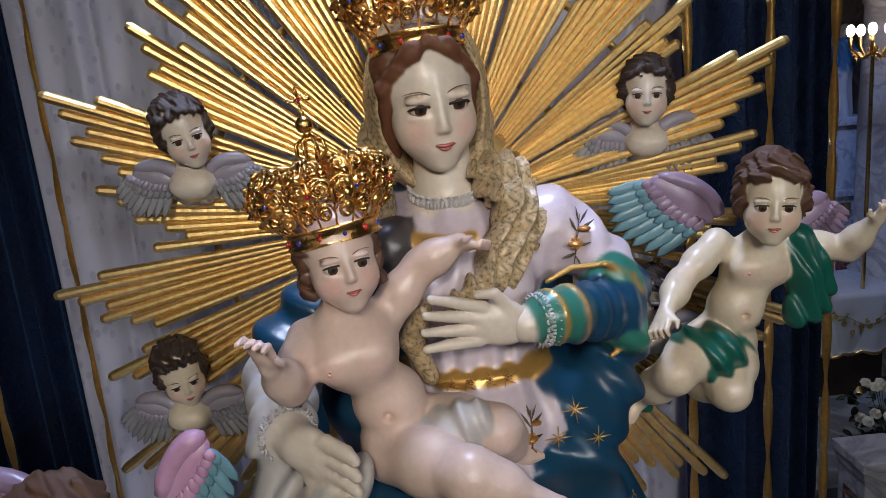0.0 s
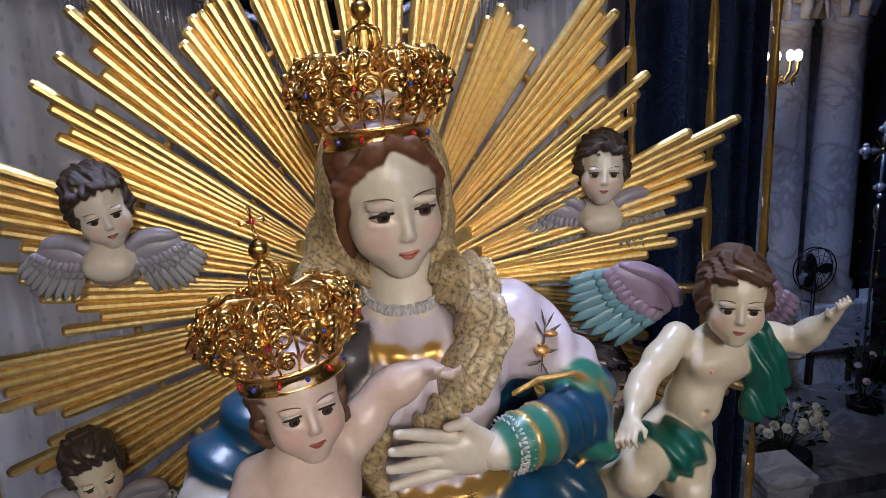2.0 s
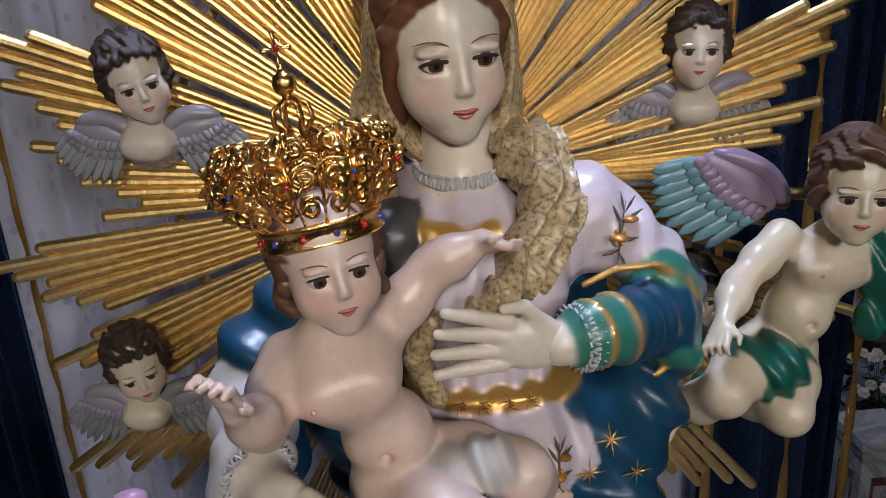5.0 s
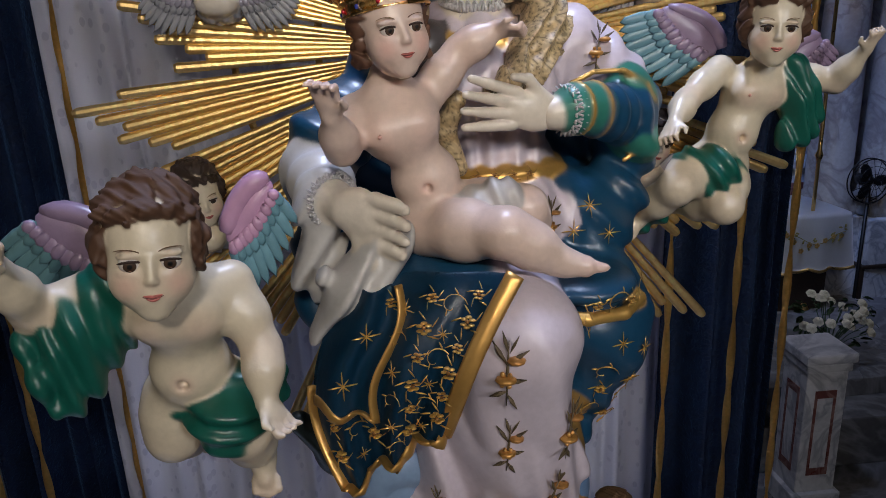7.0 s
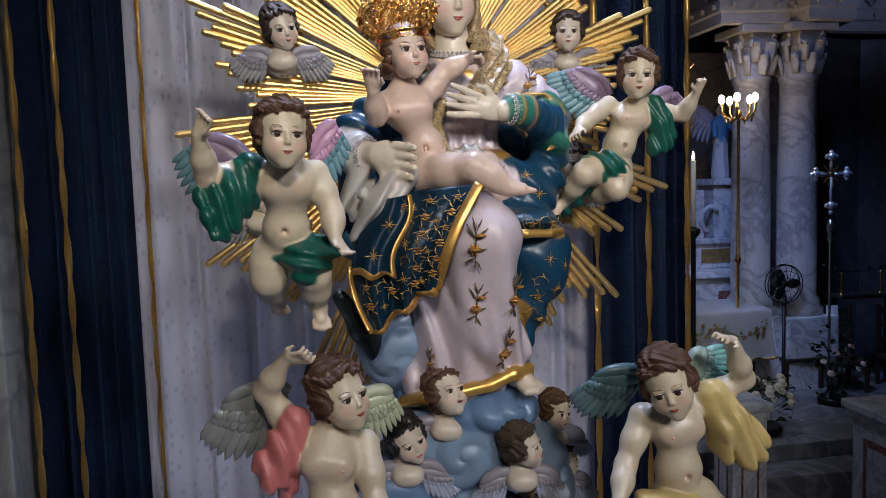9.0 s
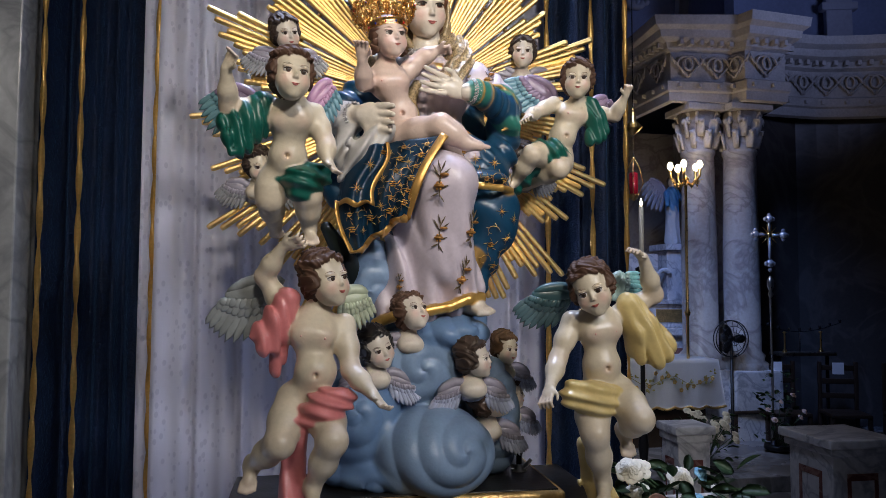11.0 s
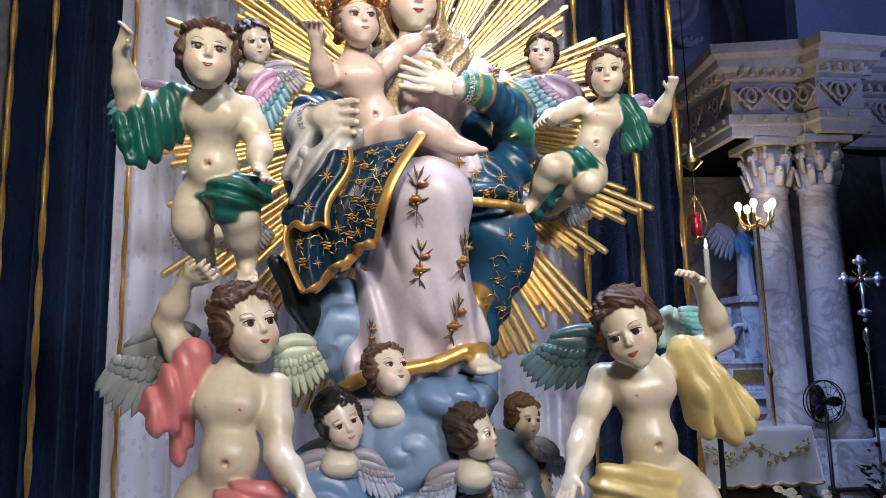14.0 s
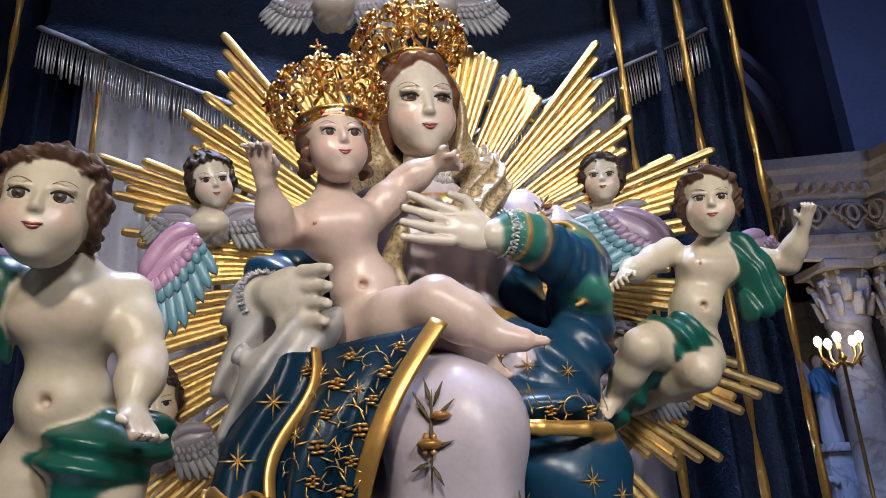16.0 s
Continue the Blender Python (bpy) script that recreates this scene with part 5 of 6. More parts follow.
        return pts[i] * (1 - w) + pts[i + 1] * w

    rows = []
    for j in range(37):
        v = j / 36
        row = []
        for i in range(49):
            u = i / 48
            p = along(top, u) * (1 - v) + along(low, u) * v
            bow = -0.055 * (1 - u) ** 2 * math.sin(math.pi * v) - 0.016 * u * math.sin(math.pi * v)
            pleat = 0.014 * (0.25 + v) * math.sin(16 * u + 2.4 * v + 0.6) + 0.007 * v * math.sin(39 * u + 5 * v)
            row.append(Vector(p + V3((bow, pleat - 0.034 * math.sin(math.pi * u) * math.sin(math.pi * v) - 0.02 * u * math.sin(math.pi * v), 0.007 * v * v * math.sin(16 * u + 2.0)))))
        rows.append(row)
    st.model(MANTLE, sheet, rows, 0.008)
    trim = (0.62, 0.35, 0.10, 0.7)
    edge = [r[0] for r in rows[18:]] + rows[-1] + [r[-1] for r in rows[::-1]]
    st.model(trim, tube, [p + Vector((0, -0.004, 0)) for p in edge], 0.0130, 8, 0.36)
    # the turned-back layer over it, with a border of its own
    turned = []
    for j in range(25):
        v = j / 24
        row = []
        for i in range(25):
            u = i / 24
            p = (V3((-0.225, 0.800, 2.115)) * (1 - u) + V3((-0.147, 0.742, 2.128)) * u) * (1 - v) + (V3((-0.280, 0.752, 1.950)) * (1 - u) + V3((-0.190, 0.712, 1.944)) * u) * v
            row.append(Vector(p + V3((-0.012 * math.sin(math.pi * v) * (1 - u) + 0.012 * u * math.sin(2 * math.pi * v), -0.012 - 0.022 * math.sin(math.pi * u) + 0.012 * math.sin(9 * u + 2 * v), 0.006 * v * math.sin(10 * u)))))
        turned.append(row)
    st.model(MANTLE, sheet, turned, 0.007)
    st.model(trim, tube, [r[-1] + Vector((0, -0.005, 0)) for r in turned] + [p + Vector((0, -0.005, 0)) for p in turned[-1][-2::-1]], 0.0085, 8, 0.4)
    surface = np.concatenate([body, np.array([tuple(p) for r in rows for p in r])])
    for grid in (rows, turned):
        flat = np.array([tuple(p) for r in grid for p in r])
        surface = np.concatenate([surface, flat, flat + V3((0.0015, 0, 0.0015))])
    # flowers and scrolls all over the hanging mantle
    for i in range(7):
        for j in range(6):
            q = rows[4 + 5 * j + (i % 2) * 2][6 + 6 * i]
            if q.x > -0.17 or q.z < 1.925:
                ornament(st, surface, q.x, q.z, 0.013 + 0.004 * ((i + j) % 2), ("rose", "scroll", "rose", "star")[(i + 2 * j) % 4], turn=1.1 * i + 0.7 * j)
    for x, z, s in ((-0.002, 2.010, 0.034), (0.096, 1.883, 0.032), (0.004, 1.865, 0.030), (0.078, 1.747, 0.034), (0.115, 2.155, 0.024), (0.225, 2.425, 0.028), (-0.10, 1.72, 0.020)):
        ornament(st, surface, x, z, s, "sprig", turn=0.1)
    for x, z in ((-0.197, 2.060), (-0.235, 1.990), (0.225, 1.951), (0.270, 1.93), (0.16, 2.13), (0.225, 2.12), (0.19, 2.17), (0.25, 1.87)):
        ornament(st, surface, x, z, 0.022, "star")
    for x, z, s in ((0.165, 2.045, 0.014), (0.20, 1.85, 0.016), (0.215, 1.785, 0.014), (0.225, 2.045, 0.014)):
        ornament(st, surface, x, z, s, "rose")
    for i, (x, z) in enumerate(((0.125, 2.045), (0.195, 2.045), (0.24, 1.82), (0.18, 1.80), (0.20, 1.89), (0.25, 2.045), (0.225, 1.76))):
        ornament(st, surface, x, z, 0.020, "scroll", turn=i * 1.3)
    # jewels on the belt
    for x in (0.0, 0.03, 0.06, 0.09):
        ornament(st, body, x, 2.228, 0.010, "rose", (0.55, 0.30, 0.10, 0.9))
    return st.done("mother_statue", "painted and gilded wooden seated mother statue in blue mantle")


mother()

# ---------------------------------------------------------------- cloud and base
CLOUD = (0.13, 0.22, 0.38)
CLOUD2 = (0.20, 0.29, 0.43)


def swirl(c, freq, amp, turn=1.0):
    c = np.array(c)

    def warp(p):
        q = p - c
        r = np.sqrt(q[..., 0] ** 2 + q[..., 2] ** 2 + 0.3 * q[..., 1] ** 2)
        a = np.arctan2(q[..., 2], q[..., 0])
        return amp * (1 - np.abs(np.sin(freq * r * 0.5 + 0.5 * turn * a))) * 1.2
    return warp


def cloud():
    st = Statue()
    lumps = [((-0.175, 0.92, 1.745), (0.105, 0.10, 0.125), (-0.185, 0.9, 1.70), CLOUD2), ((-0.05, 0.93, 1.62), (0.14, 0.10, 0.09), (-0.1, 0.8, 1.62), CLOUD),
             ((0.06, 0.84, 1.575), (0.13, 0.115, 0.060), (0.12, 0.75, 1.60), CLOUD), ((-0.02, 0.91, 1.48), (0.20, 0.16, 0.16), (-0.03, 0.75, 1.47), CLOUD2),
             ((-0.20, 0.86, 1.33), (0.125, 0.14, 0.17), (-0.22, 0.75, 1.36), CLOUD), ((0.005, 0.785, 1.235), (0.180, 0.170, 0.135), (0.07, 0.65, 1.26), CLOUD2),
             ((0.205, 0.96, 1.30), (0.105, 0.15, 0.20), (0.25, 0.85, 1.36), CLOUD2), ((-0.08, 0.90, 1.17), (0.26, 0.20, 0.075), (-0.2, 0.8, 1.15), CLOUD), ((0.12, 0.98, 1.62), (0.09, 0.09, 0.14), (0.1, 0.9, 1.6), CLOUD)]
    st.carve([Form(c, r=r, col=col, k=0.025, warp=swirl(sc, 95, 0.0075, 2.0)) for c, r, sc, col in lumps], 0.0042)
    return st.done("carved_cloud", "carved blue-grey painted wooden cloud with spiral swirls", "cloud")


cloud()
for at, h, turn, hair, skin, label in (
        ((-0.067, 0.777, 1.639), 0.118, (30, -22, 0), (0.10, 0.05, 0.03), PALE, "brown-haired painted cherub head looking up from the cloud"),
        ((-0.168, 0.755, 1.539), 0.116, (22, 4, -20), (0.012, 0.010, 0.010), PALE, "black-haired painted cherub head leaning on the cloud"),
        ((0.112, 0.739, 1.508), 0.114, (62, -4, -8), (0.05, 0.03, 0.02), PALE, "brown-haired painted cherub head in profile on the cloud"),
        ((0.172, 0.799, 1.374), 0.114, (38, -14, -38), (0.07, 0.035, 0.02), PALE, "tilted painted cherub head low on the cloud"),
        ((0.262, 0.95, 1.520), 0.100, (30, 6, 4), (0.10, 0.05, 0.02), SKIN, "small painted cherub head at the cloud's edge"),
        ((0.292, 0.985, 1.372), 0.100, (70, 0, -4), (0.08, 0.04, 0.02), PALE, "small painted cherub head in profile at the cloud's edge")):
    winged_head(at, h, turn, label, 0.35, skin=skin, tint=(0.42, 0.45, 0.58), hair=hair, lift=-0.35, group=CH)

structure("altar_block", box(bmesh.new(), (-1.30, 0.15, 0), (1.05, 1.06, 1.0), 0.01), WHITE_MARBLE, "marble altar block under the statue group", "altar")


def plinth():
    ob = thing("plinth", (0, 0.9, 1.0), "black wooden plinth with a worn gilt moulded edge", "plinth")
    part("lower_step", box(bmesh.new(), (-0.60, -0.53, 0), (0.56, 0.40, 0.06), 0.008), BLACKWOOD, ob)
    part("upper_step", box(bmesh.new(), (-0.345, -0.20, 0.06), (0.365, 0.38, 0.105), 0.004), BLACKWOOD, ob)
    bm = bmesh.new()
    box(bm, (-0.352, -0.215, 0.098), (0.372, 0.39, 0.132), 0.012)
    part("gilt_moulding", bm, GILT_EDGE, ob, "worn gilded moulding")
    part("top_board", box(bmesh.new(), (-0.335, -0.197, 0.130), (0.355, 0.375, 0.136), 0.002), BLACKWOOD, ob)


plinth()


def wing_nut():
    ob = thing("wing_nut", (0.30, 0.92, 1.136), "steel bolt with a wing nut", "bolt")
    part("bolt", lathe(bmesh.new(), [(0, 0), (0.009, 0), (0.009, 0.055), (0.006, 0.058), (0, 0.058)], 12), IRON, ob)
    bm = lathe(bmesh.new(), [(0.024, 0), (0.026, 0.003), (0.014, 0.006), (0.013, 0.02), (0.009, 0.021)], 16)
    for s in (-1, 1):
        tube(bm, [(s * 0.011, 0, 0.010), (s * 0.026, 0, 0.020), (s * 0.040, 0, 0.034)], [0.006, 0.008, 0.006], 6, 0.5)
    part("wings", bm, STEEL, ob)


wing_nut()


def rock(name, at, r, label):
    st = Statue()
    st.carve([Form(at, r=r, col=(0.16, 0.13, 0.10), k=0.02, warp=curls(0.12, 0.05)), Form(V3(at) + V3((0.02, -0.02, -r[2] * 0.4)), r=(r[0] * 1.1, r[1] * 1.1, r[2] * 0.7), col=(0.14, 0.12, 0.10), k=0.02, warp=curls(0.1, 0.05))], 0.005)
    return st.done(name, label, "base")


rock("rock_base", (-0.40, 0.52, 1.09), (0.085, 0.07, 0.05), "carved rocky base under the rose drapery")
rock("rock_base", (0.41, 0.55, 1.09), (0.085, 0.07, 0.05), "carved rocky base under the standing child")


def shell(at, r):
    bm = bmesh.new()
    lathe(bm, [(0.02 * r, 0.75 * r), (0.5 * r, 0.66 * r), (0.85 * r, 0.40 * r), (1.0 * r, 0.1 * r), (0.95 * r, 0), (0, 0)], 48, flute=14, depth=0.06)
    ob = part("gilt_shell", bm, CROWN)
    ob.location = at
    return tagged(ob, "small gilded scallop ornament on the plinth", "ornament", "gilded scallop ornaments")


shell((-0.505, 0.50, 1.058), 0.05)
shell((0.315, 0.50, 1.058), 0.05)

# ---------------------------------------------------------------- the chancel behind: walls, columns, entablature
near_side = set(bpy.data.objects)


def wall_run(name, plan, z0, z1, mat, label, category, thick=0.3):
    """An upright wall along plan points, thickened to the back."""
    bm = bmesh.new()
    n = len(plan)
    nrm = []
    for i in range(n):
        a, b = Vector(plan[max(i - 1, 0)]), Vector(plan[min(i + 1, n - 1)])
        d = (b - a).normalized()
        nrm.append(Vector((-d.y, d.x)))
    rows = [[(*p, z) for p in plan] for z in (z0, z1)]
    sheet(bm, rows)
    back = [tuple(Vector(p) + k * thick) for p, k in zip(plan, nrm)]
    sheet(bm, [[(*p, z) for p in back] for z in (z1, z0)])
    sheet(bm, [[(*p, z1) for p in plan], [(*p, z1) for p in back]])
    return structure(name, bm, mat, label, category)


def arc_plan(cx, cy, r, a0, a1, n):
    return [(cx + r * math.cos(radians(a)), cy + r * math.sin(radians(a))) for a in np.linspace(a0, a1, n)]


APSE = [(5.05, 6.40)] + arc_plan(5.2, 2.6, 4.0, 80, 0, 22)
wall_run("wall_apse", APSE, 0, 4.0, DARK_MARBLE, "curved apse wall faced with dark veined marble", "wall")
wall_run("wall_transept", [(-0.5, 8.2), (4.95, 7.85), (4.97, 6.62), (5.05, 6.40)], 0, 4.0, WARM_MARBLE, "cream marble wall beside the apse", "wall")
wall_run("wall_upper", [(-0.5, 8.25), (5.0, 7.8), (5.0, 6.66), (5.06, 6.55)] + arc_plan(5.2, 2.6, 4.1, 80, 0, 16), 4.9, 8.6, BLUE_PLASTER, "blue painted plaster above the cornice", "wall")


def entablature():
    """Architrave, carved frieze and cornice that break forward over the columns."""
    plan = [(0.0, 7.85), (3.85, 7.45), (3.9, 6.05), (4.62, 6.0), (4.68, 5.82), (5.18, 5.82), (5.3, 6.35)] + arc_plan(5.2, 2.6, 3.85, 82, 0, 20)[1:]
    profile = [(0.0, 3.93), (0.05, 3.95), (0.05, 4.05), (0.08, 4.07), (0.08, 4.17), (0.02, 4.20), (0.02, 4.52), (0.08, 4.55), (0.10, 4.62), (0.20, 4.66), (0.22, 4.74), (0.30, 4.78), (0.32, 4.88), (0.0, 4.93)]
    bm = bmesh.new()
    rows = []
    for out, z in profile:
        row = []
        for i, p in enumerate(plan):
            a, b = Vector(plan[max(i - 1, 0)]), Vector(plan[min(i + 1, len(plan) - 1)])
            d = (b - a).normalized()
            q = Vector(p) - Vector((-d.y, d.x)) * out
            row.append((q.x, q.y, z))
        rows.append(row)
    sheet(bm, rows)
    ob = structure("entablature", bm, STUCCO, "carved plaster entablature with a dark gilt-dotted cornice", "cornice")
    # dentils and frieze scrolls
    tooth = bmesh.new()
    box(tooth, (-0.022, -0.05, -0.03), (0.022, 0.03, 0.03), 0.004)
    tooth_mesh = mesh_of("dentil", tooth, STUCCO, False)
    scroll = bmesh.new()
    for s in (-1, 1):
        tube(scroll, [((0.02 + (0.13 - 0.11 * q) * math.cos(6.5 * q) * 0.9) * s + 0.0, -0.02, (0.13 - 0.11 * q) * math.sin(6.5 * q)) for q in np.linspace(0, 1, 16)], 0.017, 5)
        for q in range(4):
            tube(scroll, [(s * 0.05 * q, -0.01, -0.13 + 0.05 * q), (s * (0.05 * q + 0.07), -0.03, -0.06 + 0.06 * q)], [0.02, 0.006], 5)
    scroll_mesh = mesh_of("frieze_scroll", scroll, STUCCO)
    for a, b in zip(plan[1:], plan[2:]):
        a, b = Vector(a), Vector(b)
        d = b - a
        turn = math.atan2(d.y, d.x)
        out = Vector((d.y, -d.x)).normalized()
        if a.x > 8.8:
            break
        n = max(1, int(d.length / 0.105))
        for i in range(n):
            p = a + d * (i + 0.5) / n
            r = new("dentil", tooth_mesh)
            r.parent = ob
            r.matrix_local = Matrix.Translation((p.x + out.x * 0.10, p.y + out.y * 0.10, 4.60)) @ Matrix.Rotation(turn, 4, "Z")
            if i % 2 == 0:
                r = new("dentil", tooth_mesh)
                r.parent = ob
                r.matrix_local = Matrix.Translation((p.x + out.x * 0.07, p.y + out.y * 0.07, 4.12)) @ Matrix.Rotation(turn, 4, "Z") @ Matrix.Scale(0.7, 4)
        n = max(1, int(d.length / 0.36))
        for i in range(n):
            p = a + d * (i + 0.5) / n
            r = new("frieze_scroll", scroll_mesh)
            r.parent = ob
            r.matrix_local = Matrix.Translation((p.x + out.x * 0.03, p.y + out.y * 0.03, 4.36)) @ Matrix.Rotation(turn, 4, "Z")


entablature()


def column(x, y, r):
    ob = thing("column", (x, y, 0), "veined marble column with a carved leafy capital", "column", "paired columns", "structure")
    part("plinth_block", box(bmesh.new(), (-1.5 * r, -1.5 * r, 0), (1.5 * r, 1.5 * r, 0.9), 0.02), WHITE_MARBLE, ob, smooth=False)
    prof = [(1.35 * r, 0.9), (1.35 * r, 0.97), (1.15 * r, 1.0), (1.2 * r, 1.06), (1.0 * r, 1.1), (1.0 * r, 2.2), (0.9 * r, 3.36), (0.98 * r, 3.38), (0.98 * r, 3.42), (0.88 * r, 3.44), (0.95 * r, 3.7), (1.15 * r, 3.86), (0, 3.86)]
    part("shaft", lathe(bmesh.new(), prof, 40), WARM_MARBLE, ob)
    leaf = bmesh.new()
    tube(leaf, [(0.90 * r, 0, 3.44), (1.0 * r, 0, 3.54), (1.12 * r, 0, 3.62), (1.32 * r, 0, 3.63), (1.30 * r, 0, 3.58)], [0.05, 0.062, 0.055, 0.035, 0.012], 6, 0.35)
    low = mesh_of("acanthus_leaf", leaf, STUCCO)
    vol = bmesh.new()
    tube(vol, [((1.2 + 0.22 * (1 - q) * math.cos(7 * q + 1.2)) * r, 0, 3.77 + 0.075 * (1 - q) * math.sin(7 * q + 1.2)) for q in np.linspace(0, 0.9, 14)], 0.022, 6)
    volute = mesh_of("volute", vol, STUCCO)
    for i in range(8):
        for z, k, turn in ((0, 1.0, 0.0), (0.13, 1.05, 0.39)):
            q = new("acanthus_leaf", low)
            q.parent = ob
            q.matrix_local = Matrix.Rotation(i * math.pi / 4 + turn, 4, "Z") @ Matrix.Translation((0, 0, z)) @ Matrix.Diagonal((k, k, 1, 1))
        q = new("volute", volute)
        q.parent = ob
        q.matrix_local = Matrix.Rotation((i // 2) * math.pi / 2 + math.pi / 4 + (0.22 if i % 2 else -0.22), 4, "Z")
    part("abacus", box(bmesh.new(), (-1.35 * r, -1.35 * r, 3.86), (1.35 * r, 1.35 * r, 3.94), 0.015), STUCCO, ob, smooth=False)


column(4.34, 6.25, 0.20)
column(4.80, 6.12, 0.20)


def vault():
    """Arch bands and a painted roundel above the cornice."""
    bm = bmesh.new()
    for r0, r1 in ((1.46, 1.60), (1.74, 1.84)):
        rows = []
        for q in np.linspace(0.0, 1.0, 40):
            a = math.pi * (-0.10 + 0.62 * q)
            rows.append([(3.4 + r * math.cos(a), 7.60 - 0.12 * k, 5.8 + r * math.sin(a)) for r, k in ((r0, 0), (r0, 1), (r1, 1), (r1, 0))])
        sheet(bm, rows)
    structure("arch_band", bm, PLASTER, "moulded plaster arch bands of the vault", "arch")
    ob = thing("roundel", (4.06, 7.74, 6.36), "round plaster relief medallion in a moulded frame", "relief")
    bm = lathe(bmesh.new(), [(0.0, 0.0), (0.36, 0.0), (0.38, 0.05), (0.44, 0.06), (0.46, 0.02), (0.46, -0.05)], 40)
    bm.transform(Matrix.Rotation(math.pi / 2, 4, "X"))
    part("frame", bm, PLASTER, ob)
    bm = bmesh.new()
    ball(bm, (0, -0.03, 0.06), (0.13, 0.06, 0.16), 16, 12)
    ball(bm, (0, -0.03, -0.18), (0.24, 0.06, 0.14), 16, 12)
    part("relief", bm, PLASTER, ob)
    for s in (-1, 1):
        bm = bmesh.new()
        tube(bm, [(s * (0.10 + 0.32 * q), -0.02, -0.52 - 0.10 * math.sin(3 * q)) for q in np.linspace(0, 1, 10)], [0.05] * 9 + [0.015], 6)
        for q in range(5):
            ball(bm, (s * (0.14 + 0.07 * q), -0.04, -0.55 - 0.02 * (q % 2)), 0.045, 8, 6)
        part("garland", bm, PLASTER, ob)
    for i, a in enumerate((72, 50, 28)):
        x, y = 5.2 + 3.98 * math.cos(radians(a)), 2.6 + 3.98 * math.sin(radians(a))
        rib = bmesh.new()
        box(rib, (-0.16, -0.05, 4.95), (0.16, 0.05, 8.5), 0.02)
        box(rib, (-0.22, -0.08, 5.35), (0.22, 0.05, 5.45), 0.02)
        for s in (-1, 1):
            tube(rib, [(s * 0.02 + s * 0.07 * (1 - q) * math.cos(6 * q), -0.07, 5.75 + 0.07 * (1 - q) * math.sin(6 * q)) for q in np.linspace(0, 1, 12)], 0.014, 5)
        o = structure("vault_rib", rib, PLASTER, "pale plaster rib with scroll relief", "rib")
        o.matrix_world = Matrix.Translation((x, y, 0)) @ Matrix.Rotation(radians(a - 90), 4, "Z")


vault()

# ---------------------------------------------------------------- altar table and what stands round it


def altar_table():
    ob = thing("altar_table", (3.5, 5.95, 0), "altar table under a white cloth with embroidered yellow vines", "table")
    part("table_body", box(bmesh.new(), (-0.55, -0.25, 0), (0.55, 0.30, 1.03), 0.01), DARKWOOD, ob, smooth=False)
    rows = []
    for j in range(14):
        v = j / 13
        row = []
        for i in range(70):
            u = i / 69
            x = -0.64 + 1.28 * u + (0.05 * v * (1 if u > 0.5 else -1) * abs(2 * u - 1) ** 4)
            row.append((x, -0.36 - 0.02 * v * math.sin(26 * u) - 0.03 * v, 1.06 - 0.48 * v - 0.025 * v * abs(math.sin(22 * u))))
        rows.append(row)
    top = [[(x, y, z + 0.002) for x, y, z in rows[0]] for _ in range(1)]
    cover = [[(p[0], 0.34, 1.062) for p in rows[0]], [(p[0], -0.30, 1.063) for p in rows[0]]] + rows
    part("cloth", sheet(bmesh.new(), cover, 0.004), CLOTH, ob, "white linen cloth falling in shallow folds")
    for s in (-1, 1):
        side = [[(s * (0.645 + 0.03 * v), y, 1.06 - 0.45 * v) for y in np.linspace(-0.37, 0.33, 12)] for v in np.linspace(0, 1, 6)]
        part("cloth_side", sheet(bmesh.new(), side, 0.004), CLOTH, ob)
    hem = bmesh.new()
    tube(hem, [(x, y - 0.004, z) for x, y, z in rows[-1]], 0.014, 5)
    part("gold_lace", hem, BRASS, ob, "gold lace hem")
    rnd = random.Random(2)
    leaf = bmesh.new()
    ball(leaf, (0, 0, 0), (0.020, 0.004, 0.009), 6, 4)
    leaf_mesh = mesh_of("embroidered_leaf", leaf, THREAD)
    fl = bmesh.new()
    for i in range(5):
        ball(fl, (0.014 * math.cos(i * 1.257), 0, 0.014 * math.sin(i * 1.257)), (0.012, 0.004, 0.012), 6, 4)
    fl_mesh = mesh_of("embroidered_flower", fl, BRASS)
    vine = bmesh.new()
    tube(vine, [(-0.58 + 1.16 * q, -0.385, 0.85 + 0.05 * math.sin(14 * q)) for q in np.linspace(0, 1, 40)], 0.004, 4)
    part("embroidered_vine", vine, THREAD, ob)
    for i in range(46):
        q = rnd.random()
        o = new("embroidered_leaf", leaf_mesh)
        o.parent = ob
        o.matrix_local = Matrix.Translation((-0.58 + 1.16 * q, -0.389, 0.85 + 0.05 * math.sin(14 * q) + rnd.uniform(-0.06, 0.06))) @ Matrix.Rotation(rnd.random() * 3, 4, "Y")
    for i in range(16):
        q = (i + 0.5) / 16
        o = new("embroidered_flower", fl_mesh)
        o.parent = ob
        o.matrix_local = Matrix.Translation((-0.58 + 1.16 * q, -0.391, 0.85 + 0.06 * math.sin(14 * q + 1.2) + rnd.uniform(-0.05, 0.05)))


altar_table()


def lectern():
    ob = thing("book_stand", (3.42, 5.95, 1.065), "low brass book stand with an open red book", "book stand")
    bm = lathe(bmesh.new(), [(0, 0), (0.08, 0), (0.085, 0.02), (0.03, 0.05), (0.02, 0.12), (0.04, 0.15), (0.015, 0.18), (0, 0.18)], 20)
    part("foot", bm, BRASS, ob)
    bm = bmesh.new()
    box(bm, (-0.17, -0.01, 0), (0.17, 0.01, 0.24), 0.004)
    bm.transform(Matrix.Translation((-0.06, 0.03, 0.14)) @ Matrix.Rotation(radians(-40), 4, "X"))
    part("rest", bm, RED_BOOK, ob, "red cloth book rest", False)


lectern()


